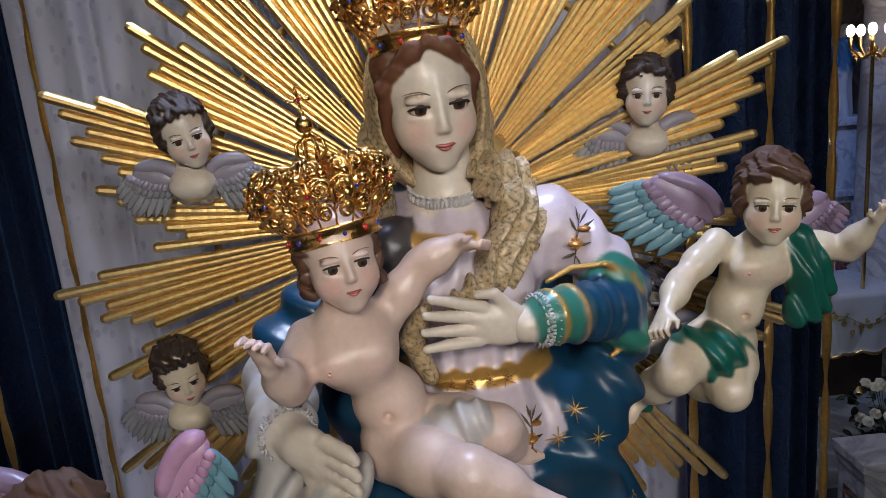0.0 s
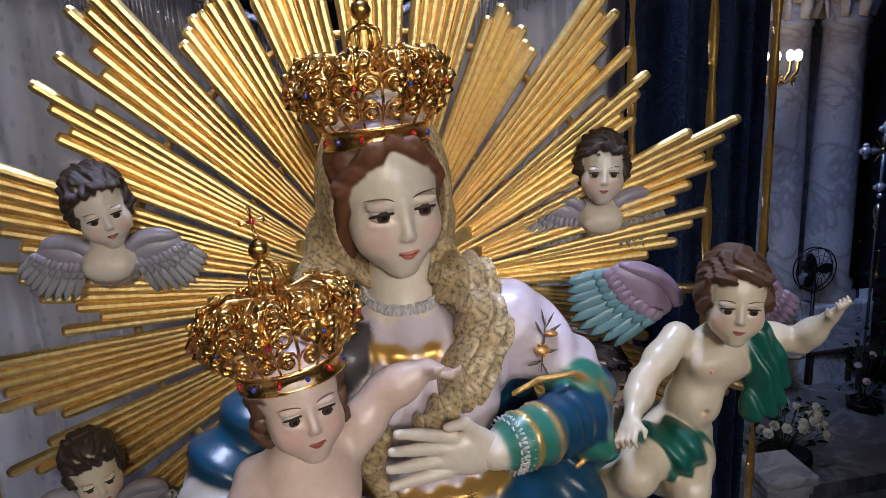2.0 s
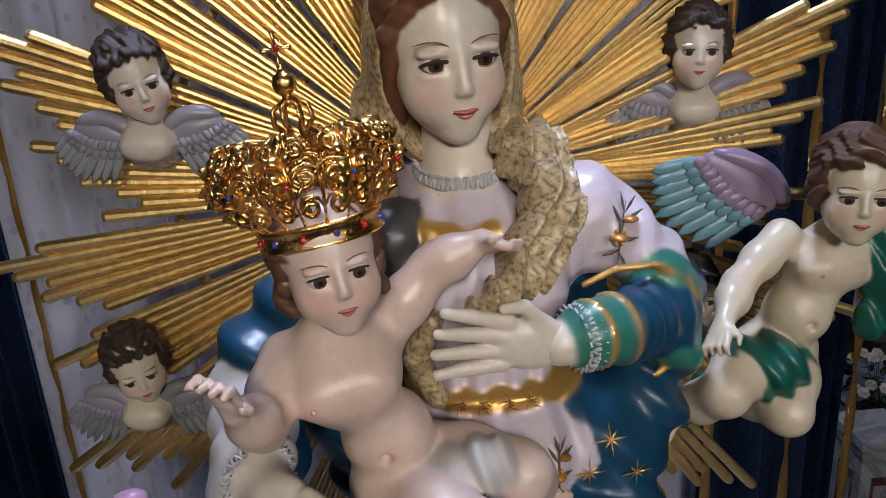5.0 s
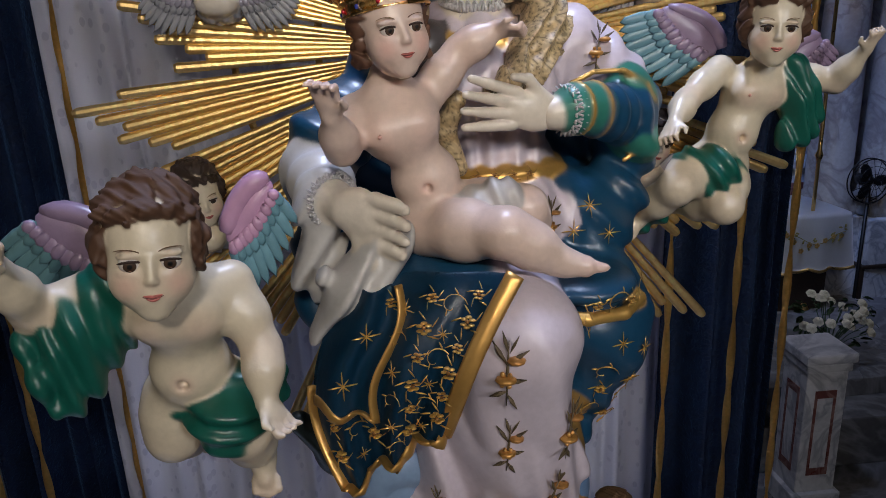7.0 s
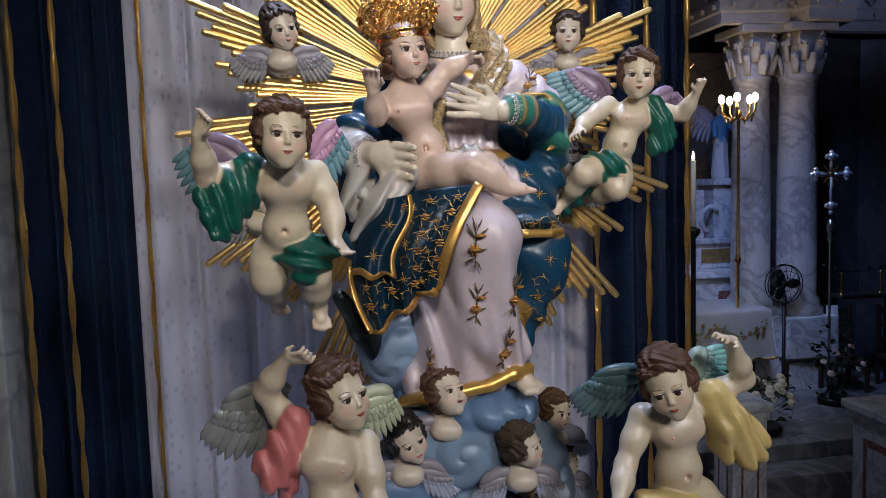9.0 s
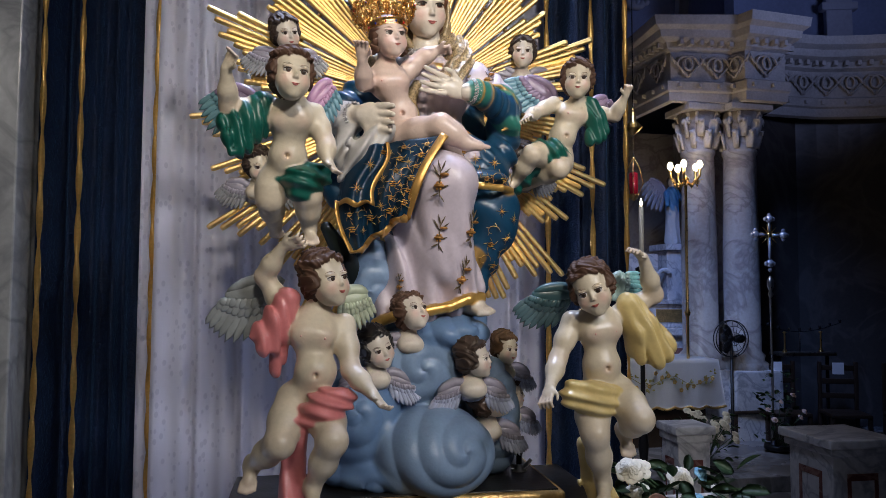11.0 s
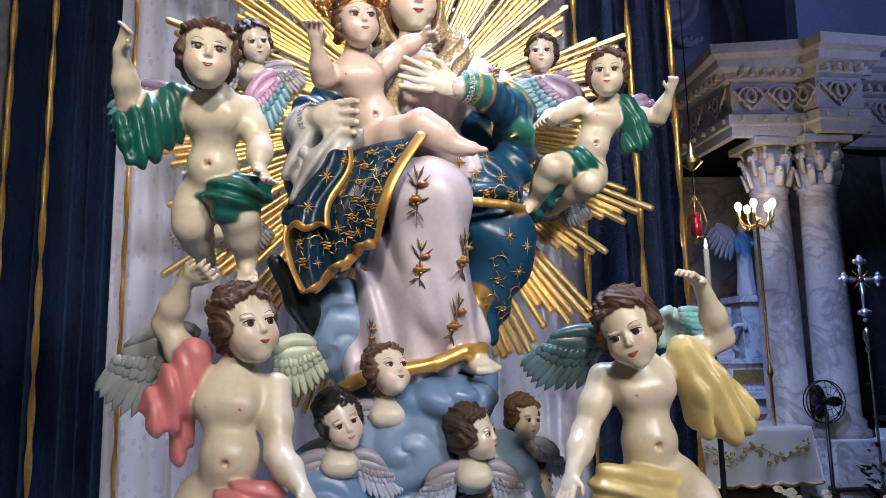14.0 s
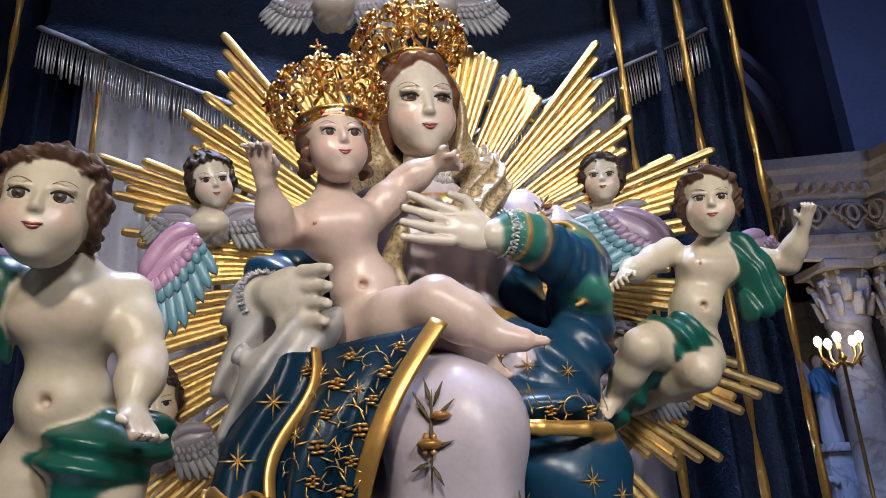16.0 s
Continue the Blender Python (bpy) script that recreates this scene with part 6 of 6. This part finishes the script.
def side_altar():
    ob = thing("side_altar", (3.85, 6.98, 0), "white and blue marble side altar with gilt panels and steps", "altar")
    for name, lo, hi, mat in (("mensa", (-0.75, -0.35, 0), (0.75, 0.35, 1.25), WHITE_MARBLE), ("mensa_top", (-0.80, -0.40, 1.25), (0.80, 0.38, 1.33), WHITE_MARBLE),
                              ("gradine", (-0.72, -0.1, 1.33), (0.72, 0.35, 1.62), WHITE_MARBLE), ("gradine_top", (-0.75, -0.14, 1.62), (0.75, 0.36, 1.68), WHITE_MARBLE),
                              ("tabernacle", (-0.34, -0.05, 1.68), (0.34, 0.35, 2.25), WHITE_MARBLE), ("statue_plinth", (0.46, -0.05, 1.68), (0.78, 0.30, 2.30), WHITE_MARBLE), ("plinth_cap", (0.42, -0.10, 2.30), (0.82, 0.34, 2.38), WHITE_MARBLE)):
        part(name, box(bmesh.new(), lo, hi, 0.012), mat, ob, smooth=False)
    for x in (-0.45, 0.0, 0.45):
        part("gilt_panel", box(bmesh.new(), (x - 0.18, -0.115, 1.40), (x + 0.18, -0.098, 1.56), 0.006), GILT_EDGE, ob, smooth=False)
    for x in (-0.5, 0.5):
        part("red_panel", box(bmesh.new(), (x - 0.16, -0.365, 0.3), (x + 0.16, -0.345, 1.1), 0.006), RED_MARBLE, ob, smooth=False)
    for s in (-1, 1):
        bm = bmesh.new()
        tube(bm, [(s * (0.36 + 0.13 * (1 - q) * math.cos(6 * q)), -0.06, 2.0 - 0.25 * q + 0.13 * (1 - q) * math.sin(6 * q)) for q in np.linspace(0, 1, 18)], 0.03, 6)
        part("scroll", bm, WHITE_MARBLE, ob)


side_altar()


def far_statue():
    st = Statue()
    x, y, z = 4.46, 7.05, 2.38
    f = [Form((x, y, z + 0.05), (x, y, z + 0.45), 0.10, 0.075, col=(0.55, 0.58, 0.62), k=0.03, warp=folds((1, 0.3, 0), 90, 0.006)),
         Form((x, y, z + 0.40), (x, y, z + 0.66), 0.075, 0.085, col=(0.06, 0.22, 0.45), k=0.03, warp=folds((1, 0.3, 0.4), 90, 0.006)),
         Form((x, y, z + 0.66), (x, y, z + 0.78), 0.04, 0.03, col=SKIN, k=0.02), Form((x, y - 0.01, z + 0.80), r=(0.05, 0.055, 0.065), col=SKIN, k=0.01),
         Form((x, y + 0.02, z + 0.82), r=(0.056, 0.055, 0.062), col=(0.05, 0.03, 0.02), k=0.01),
         Form((x + 0.08, y, z + 0.66), (x + 0.14, y - 0.10, z + 0.52), 0.035, 0.025, col=(0.06, 0.22, 0.45), k=0.02),
         Form((x - 0.08, y, z + 0.66), (x - 0.11, y - 0.08, z + 0.50), 0.035, 0.025, col=(0.06, 0.22, 0.45), k=0.02)]
    st.carve(f, 0.009)
    wing(st, (x - 0.06, y + 0.06, z + 0.66), (-0.6, 0, 0.5), (-0.35, 0, -0.9), 0.42, (0.35, 0.38, 0.55), (0.30, 0.36, 0.52), n=7)
    st.model((0.25, 0.18, 0.10), tube, [(x + 0.15, y - 0.11, z), (x + 0.15, y - 0.11, z + 0.95)], 0.010, 6)
    st.done("angel_statue", "small painted winged statue in blue and white robes")


far_statue()


def candelabrum():
    ob = thing("candelabrum", (3.86, 5.72, 0), "tall brass standing candelabrum with five lit bulbs", "lamp")
    part("base", lathe(bmesh.new(), [(0, 0), (0.20, 0), (0.21, 0.03), (0.08, 0.10), (0.03, 0.2), (0, 0.2)], 24), BRASS, ob)
    part("pole", lathe(bmesh.new(), [(0.016, 0.2), (0.016, 1.5), (0.035, 1.55), (0.016, 1.6), (0.014, 2.95), (0.04, 3.0), (0, 3.05)], 12), BRASS, ob)
    for i in range(5):
        a = 2 * math.pi * i / 5 + 0.3
        r = 0.16
        bm = bmesh.new()
        tube(bm, [(0, 0, 2.98), (r * 0.5 * math.cos(a), r * 0.5 * math.sin(a), 2.93), (r * math.cos(a), r * math.sin(a), 3.02), (r * math.cos(a), r * math.sin(a), 3.10)], [0.012, 0.012, 0.012, 0.02], 6)
        for q in range(4):
            tube(bm, [(r * 0.7 * math.cos(a), r * 0.7 * math.sin(a), 2.96), (r * (0.8 + 0.1 * q) * math.cos(a + 0.3), r * (0.8 + 0.1 * q) * math.sin(a + 0.3), 2.90 + 0.03 * q)], [0.012, 0.003], 4)
        arm = part("arm", bm, BRASS, ob)
        part("bulb", ball(bmesh.new(), (r * math.cos(a), r * math.sin(a), 3.145), (0.032, 0.032, 0.046), 12, 8), BULB, arm, "warm lit bulb")


candelabrum()
point_lamp("candelabrum_light", (3.70, 5.45, 3.25), 0.10, 5, (1.0, 0.72, 0.42))


def hanging_lamp():
    ob = thing("sanctuary_lamp", (2.80, 4.85, 2.62), "hanging brass lamp with a red glass and chain", "lamp")
    part("glass", lathe(bmesh.new(), [(0, 0.06), (0.035, 0.06), (0.042, 0.12), (0.042, 0.26), (0.036, 0.27), (0.03, 0.1), (0, 0.1)], 16), RUBY, ob, "red glass cup")
    bm = bmesh.new()
    lathe(bm, [(0, 0), (0.03, 0.02), (0.05, 0.05), (0.05, 0.065), (0, 0.065)], 16)
    for i in range(3):
        a = i * 2.094
        tube(bm, [(0.05 * math.cos(a), 0.05 * math.sin(a), 0.06), (0.10 * math.cos(a), 0.10 * math.sin(a), 0.18), (0.06 * math.cos(a), 0.06 * math.sin(a), 0.32), (0, 0, 0.42)], 0.005, 5)
    lathe(bm, [(0, 0.62), (0.03, 0.64), (0.09, 0.70), (0.03, 0.76), (0.02, 0.85), (0, 0.9)], 16)
    part("bracket", bm, BRASS, ob)
    part("chain", tube(bmesh.new(), [(0, 0, 0.4), (0, 0, 7.90)], 0.006, 6), IRON, ob)


hanging_lamp()


def altar_candle(x, y, z):
    ob = thing("altar_candle", (x, y, 0), "tall white lit candle in a dark turned candlestick", "candle")
    part("candlestick", lathe(bmesh.new(), [(0, 0), (0.14, 0), (0.15, 0.03), (0.05, 0.10), (0.025, 0.3), (0.045, 0.5), (0.02, 0.7), (0.018, z - 0.62), (0.05, z - 0.58), (0.055, z - 0.55), (0.02, z - 0.53), (0, z - 0.53)], 20), IRON, ob)
    part("wax", lathe(bmesh.new(), [(0, z - 0.53), (0.021, z - 0.53), (0.020, z - 0.03), (0.012, z - 0.02), (0, z - 0.022)], 16), WAX, ob)
    part("flame", lathe(bmesh.new(), [(0, z - 0.025), (0.012, z - 0.005), (0.010, z + 0.015), (0.003, z + 0.045), (0, z + 0.05)], 12), FLAME, ob)


altar_candle(2.56, 4.25, 2.52)


def processional_cross():
    ob = thing("processional_cross", (4.60, 5.34, 0), "silver and crystal processional cross on a thin steel pole", "cross")
    part("pole", lathe(bmesh.new(), [(0, 0.2), (0.013, 0.2), (0.012, 1.72), (0.03, 1.75), (0.015, 1.79), (0.035, 1.84), (0.035, 1.90), (0.015, 1.94), (0, 1.95)], 14), STEEL, ob)
    part("foot", lathe(bmesh.new(), [(0, 0), (0.17, 0), (0.18, 0.03), (0.05, 0.08), (0.03, 0.25), (0, 0.25)], 24), IRON, ob)
    c = Vector((0, 0, 2.38))
    for d, ln in (((1, 0, 0), 0.20), ((-1, 0, 0), 0.20), ((0, 0, 1), 0.20), ((0, 0, -1), 0.36)):
        bm = bmesh.new()
        e = Vector(d)
        tube(bm, [c + e * 0.03, c + e * ln * 0.5, c + e * ln * 0.72], [0.018, 0.022, 0.018], 8, 0.7)
        ball(bm, c + e * ln * 0.84, 0.042, 10, 8)
        for q in range(3):
            side = e.cross(Vector((0, 1, 0)))
            ball(bm, c + e * (ln * (0.84 if q < 2 else 1.03)) + side * (0.045 if q == 0 else -0.045 if q == 1 else 0), 0.024, 8, 6)
        part("cross_arm", bm, CRYSTAL, ob, "faceted crystal arm")
    bm = bmesh.new()
    for i in range(12):
        a = i * math.pi / 6 + 0.26
        tube(bm, [c + Vector((0.02 * math.cos(a), 0, 0.02 * math.sin(a))), c + Vector((0.115 * math.cos(a), 0, 0.115 * math.sin(a)))], [0.010, 0.003], 5)
    ball(bm, c, (0.03, 0.02, 0.03), 10, 8)
    part("glory", bm, BRASS, ob, "gilt rays at the crossing")


processional_cross()


def fan():
    ob = thing("standing_fan", (4.47, 5.85, 0), "black standing fan with a round wire guard", "fan")
    part("stand", lathe(bmesh.new(), [(0, 0), (0.19, 0), (0.19, 0.03), (0.03, 0.06), (0.018, 0.1), (0.016, 1.2), (0, 1.2)], 20), IRON, ob)
    part("motor", ball(bmesh.new(), (0, 0.08, 1.26), (0.06, 0.11, 0.06), 14, 10), IRON, ob)
    bm = bmesh.new()
    for r, y in ((0.20, -0.02), (0.20, 0.03), (0.14, -0.05), (0.07, -0.06)):
        tube(bm, [(r * math.cos(a), y, 1.26 + r * math.sin(a)) for a in np.linspace(0, 2 * math.pi, 36)], 0.006 if r > 0.19 else 0.003, 5)
    for i in range(16):
        a = i * math.pi / 8
        tube(bm, [(0.02 * math.cos(a), -0.065, 1.26 + 0.02 * math.sin(a)), (0.20 * math.cos(a), -0.02, 1.26 + 0.20 * math.sin(a))], 0.003, 4)
    part("guard", bm, IRON, ob)
    for i in range(3):
        a = i * 2.094
        bm = bmesh.new()
        ball(bm, (0.10 * math.cos(a), -0.005, 1.26 + 0.10 * math.sin(a)), (0.085, 0.008, 0.05), 10, 6, Matrix.Rotation(-a, 3, "Y"))
        part("blade", bm, IRON, ob)


fan()


def chair():
    ob = thing("church_chair", (0, 0, 0), "dark wooden church chair with a small white paper card", "chair", "chairs in the apse")
    part("seat", box(bmesh.new(), (-0.21, -0.21, 0.43), (0.21, 0.21, 0.47), 0.012), DARKWOOD, ob)
    for x in (-0.19, 0.19):
        part("back_leg", box(bmesh.new(), (x - 0.02, 0.17, 0), (x + 0.02, 0.21, 1.0), 0.006), DARKWOOD, ob)
        part("front_leg", box(bmesh.new(), (x - 0.02, -0.20, 0), (x + 0.02, -0.16, 0.43), 0.006), DARKWOOD, ob)
    for z in (0.62, 0.78, 0.93):
        part("back_rail", box(bmesh.new(), (-0.17, 0.18, z - 0.03), (0.17, 0.205, z + 0.03), 0.006), DARKWOOD, ob)
    part("card", box(bmesh.new(), (-0.06, 0.165, 0.86), (0.06, 0.178, 0.99), 0.001), PAPER, ob, "white paper card", False)
    return ob


first = chair()
places = [(5.05, 5.75, -12), (5.65, 5.55, -22), (6.2, 5.25, -30), (6.7, 4.85, -38), (4.7, 6.0, -5)]
first.matrix_world = Matrix.Translation((5.05, 5.75, 0)) @ Matrix.Rotation(radians(-12), 4, "Z")
for x, y, a in places[1:]:
    copy_thing(first, Matrix.Translation((x, y, 0)) @ Matrix.Rotation(radians(a), 4, "Z"))


def candle_rack():
    ob = thing("candle_rack", (5.50, 6.0, 0), "dark iron votive candle rack on thin legs", "candle rack")
    part("tray", box(bmesh.new(), (-0.36, -0.12, 1.05), (0.36, 0.12, 1.09), 0.008), STEEL, ob, smooth=False)
    for x in (-0.32, 0.32):
        part("leg", box(bmesh.new(), (x - 0.015, -0.015, 0), (x + 0.015, 0.015, 1.05), 0.004), IRON, ob)
        part("holder", lathe(bmesh.new(), [(0, 1.09), (0.03, 1.09), (0.012, 1.13), (0.010, 1.30), (0.025, 1.32), (0, 1.33)], 12, (x * 0.75, 0, 0)), BRASS, ob)
    bm = bmesh.new()
    tube(bm, [(-0.55 + 1.1 * q, 0.05, 1.42 - 0.10 * math.sin(math.pi * q) + 0.0) for q in np.linspace(0, 1, 20)], 0.005, 5)
    for q in np.linspace(0, 1, 9):
        tube(bm, [(-0.55 + 1.1 * q, 0.05, 1.42 - 0.10 * math.sin(math.pi * q)), (-0.55 + 1.1 * q, 0.05, 1.46 - 0.10 * math.sin(math.pi * q))], [0.012, 0.02], 6)
    tube(bm, [(0, 0.05, 1.32), (0, 0.05, 1.09)], 0.008, 6)
    part("lamp_arc", bm, IRON, ob)


candle_rack()


def baluster_pedestal(x, y, h, w):
    ob = thing("pedestal", (x, y, 0), "white marble pedestal with a red inlaid panel", "pedestal", "marble pedestals")
    part("shaft", box(bmesh.new(), (-w * 0.8, -w * 0.8, 0.12), (w * 0.8, w * 0.8, h - 0.1), 0.006), WHITE_MARBLE, ob, smooth=False)
    part("foot", box(bmesh.new(), (-w, -w, 0), (w, w, 0.12), 0.01), WHITE_MARBLE, ob, smooth=False)
    part("cap", box(bmesh.new(), (-w, -w, h - 0.05), (w, w, h), 0.01), WHITE_MARBLE, ob, smooth=False)
    part("neck_moulding", box(bmesh.new(), (-w * 0.9, -w * 0.9, h - 0.10), (w * 0.9, w * 0.9, h - 0.05), 0.012), WHITE_MARBLE, ob, smooth=False)
    for side in range(4):
        bm = bmesh.new()
        for lo, hi in (((-w * 0.42, -w * 0.8 - 0.004, 0.22), (-w * 0.32, -w * 0.8 + 0.004, h - 0.2)), ((w * 0.32, -w * 0.8 - 0.004, 0.22), (w * 0.42, -w * 0.8 + 0.004, h - 0.2)), ((-w * 0.32, -w * 0.8 - 0.004, 0.22), (w * 0.32, -w * 0.8 + 0.004, 0.26)), ((-w * 0.32, -w * 0.8 - 0.004, h - 0.24), (w * 0.32, -w * 0.8 + 0.004, h - 0.2))):
            box(bm, lo, hi)
        bm.transform(Matrix.Rotation(side * math.pi / 2, 4, "Z"))
        part("inlay", bm, RED_MARBLE, ob, "dark red marble inlay", False)


structure("altar_step", box(bmesh.new(), (2.3, 4.4, 0), (9.0, 8.0, 0.14), 0.01), FLOOR, "low marble step of the chancel", "step")
for ob in list(bpy.data.objects):
    if ob not in near_side and ob.parent is None:
        ob.matrix_basis = CHANCEL @ ob.matrix_basis
structure("chancel_floor", box(bmesh.new(), (1.62, 3.10, 0), (8.6, 7.6, 0.304), 0.012), FLOOR, "raised grey marble chancel floor", "floor")
baluster_pedestal(1.93, 2.86, 0.895, 0.13)
baluster_pedestal(2.80, 2.62, 0.86, 0.24)

# ---------------------------------------------------------------- flowers


def blossom_mesh(name, mat, r, rings=4, petals=6):
    """A full rose of cupped petals, tighter to the middle."""
    bm = bmesh.new()
    rnd = random.Random(len(name))
    for k in range(rings):
        q = (k + 1) / rings
        for i in range(petals):
            a = 2 * math.pi * (i + 0.5 * k) / petals + rnd.random() * 0.3
            turn = Matrix.Rotation(a, 3, "Z") @ Matrix.Rotation(radians(78 - 60 * q + 8 * rnd.random()), 3, "Y")
            out = Vector((math.cos(a), math.sin(a), 0)) * r * 0.55 * q
            ball(bm, out + Vector((0, 0, r * (0.55 - 0.45 * q))), (r * (0.32 + 0.25 * q), r * (0.30 + 0.25 * q), r * 0.06), 8, 6, turn)
    ball(bm, (0, 0, r * 0.35), (r * 0.25, r * 0.25, r * 0.35), 8, 6)
    return mesh_of(name, bm, mat)


ROSE = blossom_mesh("rose", PETAL, 0.038)
BLUE_ROSE = blossom_mesh("rose", BLUE_PETAL, 0.024)
PINK_ROSE = blossom_mesh("rose", PINK_PETAL, 0.032)


def lily_mesh():
    bm = bmesh.new()
    rows = []
    for j in range(13):
        v = j / 12
        rows.append([Vector(((0.008 + 0.028 * v ** 1.4 * (1 + 0.35 * math.cos(a))) * math.cos(a), (0.008 + 0.028 * v ** 1.4 * (1 + 0.2 * math.cos(a))) * math.sin(a), 0.09 * v + 0.025 * v * v * math.cos(a))) for a in np.linspace(0, 2 * math.pi, 25)])
    sheet(bm, rows, 0.0015)
    tube(bm, [(0, 0, 0.02), (0, 0.004, 0.11)], 0.007, 6)
    return mesh_of("calla", bm, PINK_PETAL)


CALLA = lily_mesh()


def leaf_mesh_of(L):
    bm = bmesh.new()
    rows = []
    for j in range(9):
        v = j / 8
        w = 0.30 * L * math.sin(math.pi * min(1, v * 0.93 + 0.04)) ** 0.8
        rows.append([(-w, L * v, 0.05 * L * v * (1 - v) + w * 0.3), (0, L * v, 0.10 * L * v * (1 - v)), (w, L * v, 0.05 * L * v * (1 - v) + w * 0.3)])
    sheet(bm, rows, 0.0008)
    return mesh_of("leaf", bm, LEAF)


LEAF_MESH = leaf_mesh_of(0.07)


def bouquet(at, blooms, spread, leaves, label, seed, vase=0.10):
    """Cut flowers with stems and leaves in a low bowl."""
    ob = thing("flower_arrangement", at, label, "flowers", "flower arrangements")
    rnd = random.Random(seed)
    part("bowl", lathe(bmesh.new(), [(0, 0), (vase * 0.7, 0), (vase, 0.03), (vase * 0.95, 0.07), (vase * 0.8, 0.07), (0, 0.05)], 24), IRON, ob)
    base = Vector((0, 0, 0.06))
    for mesh, p, tilt in blooms:
        p = Vector(p) - Vector(at)
        o = new(mesh.name.split(".")[0], mesh)
        o.parent = ob
        d = (p - base).normalized() * 0.5 + Vector((0, -0.75, 0.35)) * tilt
        o.matrix_local = Matrix.Translation(p) @ d.to_track_quat("Z", "Y").to_matrix().to_4x4()
        mid = (p + base) / 2 + Vector((0, 0.01, 0.02))
        part("stem", tube(bmesh.new(), [base, mid, p], [0.003, 0.003, 0.0035], 5), LEAF, ob)
    for i in range(leaves):
        a, h = rnd.random() * 6.28, rnd.random()
        p = Vector((spread[0] * math.cos(a) * (0.3 + 0.7 * rnd.random()), spread[1] * math.sin(a) * (0.3 + 0.7 * rnd.random()), 0.05 + spread[2] * h))
        o = new("leaf", LEAF_MESH)
        o.parent = ob
        o.matrix_local = Matrix.Translation(p) @ Euler((rnd.uniform(-0.6, 0.9), rnd.uniform(-0.8, 0.8), rnd.random() * 6.28)).to_matrix().to_4x4() @ Matrix.Scale(rnd.uniform(0.6, 1.2), 4)
    return ob


bouquet((0.70, 0.66, 1.0), [(ROSE, (0.526, 0.60, 1.205), 1), (ROSE, (0.690, 0.62, 1.172), 1), (ROSE, (0.60, 0.53, 1.105), 1), (CALLA, (0.602, 0.57, 1.10), 0.2), (BLUE_ROSE, (0.79, 0.68, 1.165), 1), (BLUE_ROSE, (0.735, 0.60, 1.110), 1), (BLUE_ROSE, (0.76, 0.58, 1.085), 1),
                             (BLUE_ROSE, (0.63, 0.50, 1.075), 1), (PINK_ROSE, (0.74, 0.55, 1.055), 1), (BLUE_ROSE, (0.83, 0.60, 1.08), 1), (ROSE, (0.86, 0.70, 1.09), 1), (ROSE, (0.67, 0.53, 1.07), 1), (ROSE, (0.56, 0.62, 1.13), 1), (BLUE_ROSE, (0.70, 0.55, 1.12), 1), (PINK_ROSE, (0.87, 0.66, 1.05), 1), (ROSE, (0.58, 0.66, 1.19), 0.6)],
        (0.24, 0.16, 0.13), 95, "cream roses, blue roses and blush calla lilies with leaves", 5, 0.14)
bouquet((-0.88, 0.42, 1.0), [(ROSE, (-0.905, 0.36, 1.205), 1), (ROSE, (-0.775, 0.45, 1.165), 1), (CALLA, (-0.945, 0.34, 1.10), 0.3), (ROSE, (-0.83, 0.38, 1.08), 1), (ROSE, (-0.99, 0.42, 1.12), 1)],
        (0.20, 0.13, 0.13), 45, "cream roses and a blush calla lily with leaves", 6, 0.12)
chancel_flowers = [bouquet((3.45, 4.75, 0.14), [(ROSE, (3.45 + 0.30 * math.cos(i * 2.4) * (0.3 + 0.7 * (i % 5) / 5), 4.65 + 0.2 * math.sin(i * 2.4), 0.45 + 0.25 * ((i * 7) % 9) / 9), 0.8) for i in range(22)],
        (0.38, 0.25, 0.45), 110, "low arrangement of white roses on the chancel step", 7, 0.2),
                   bouquet((4.62, 5.30, 0.14), [(PINK_ROSE, (4.62 + 0.18 * math.cos(i * 2.4), 5.18 + 0.1 * math.sin(i), 0.5 + 0.3 * (i % 4) / 4), 0.5) for i in range(6)],
        (0.22, 0.2, 0.75), 90, "dark foliage arrangement at the foot of the processional cross", 8, 0.14)]
for ob in chancel_flowers:
    ob.matrix_basis = CHANCEL @ ob.matrix_basis
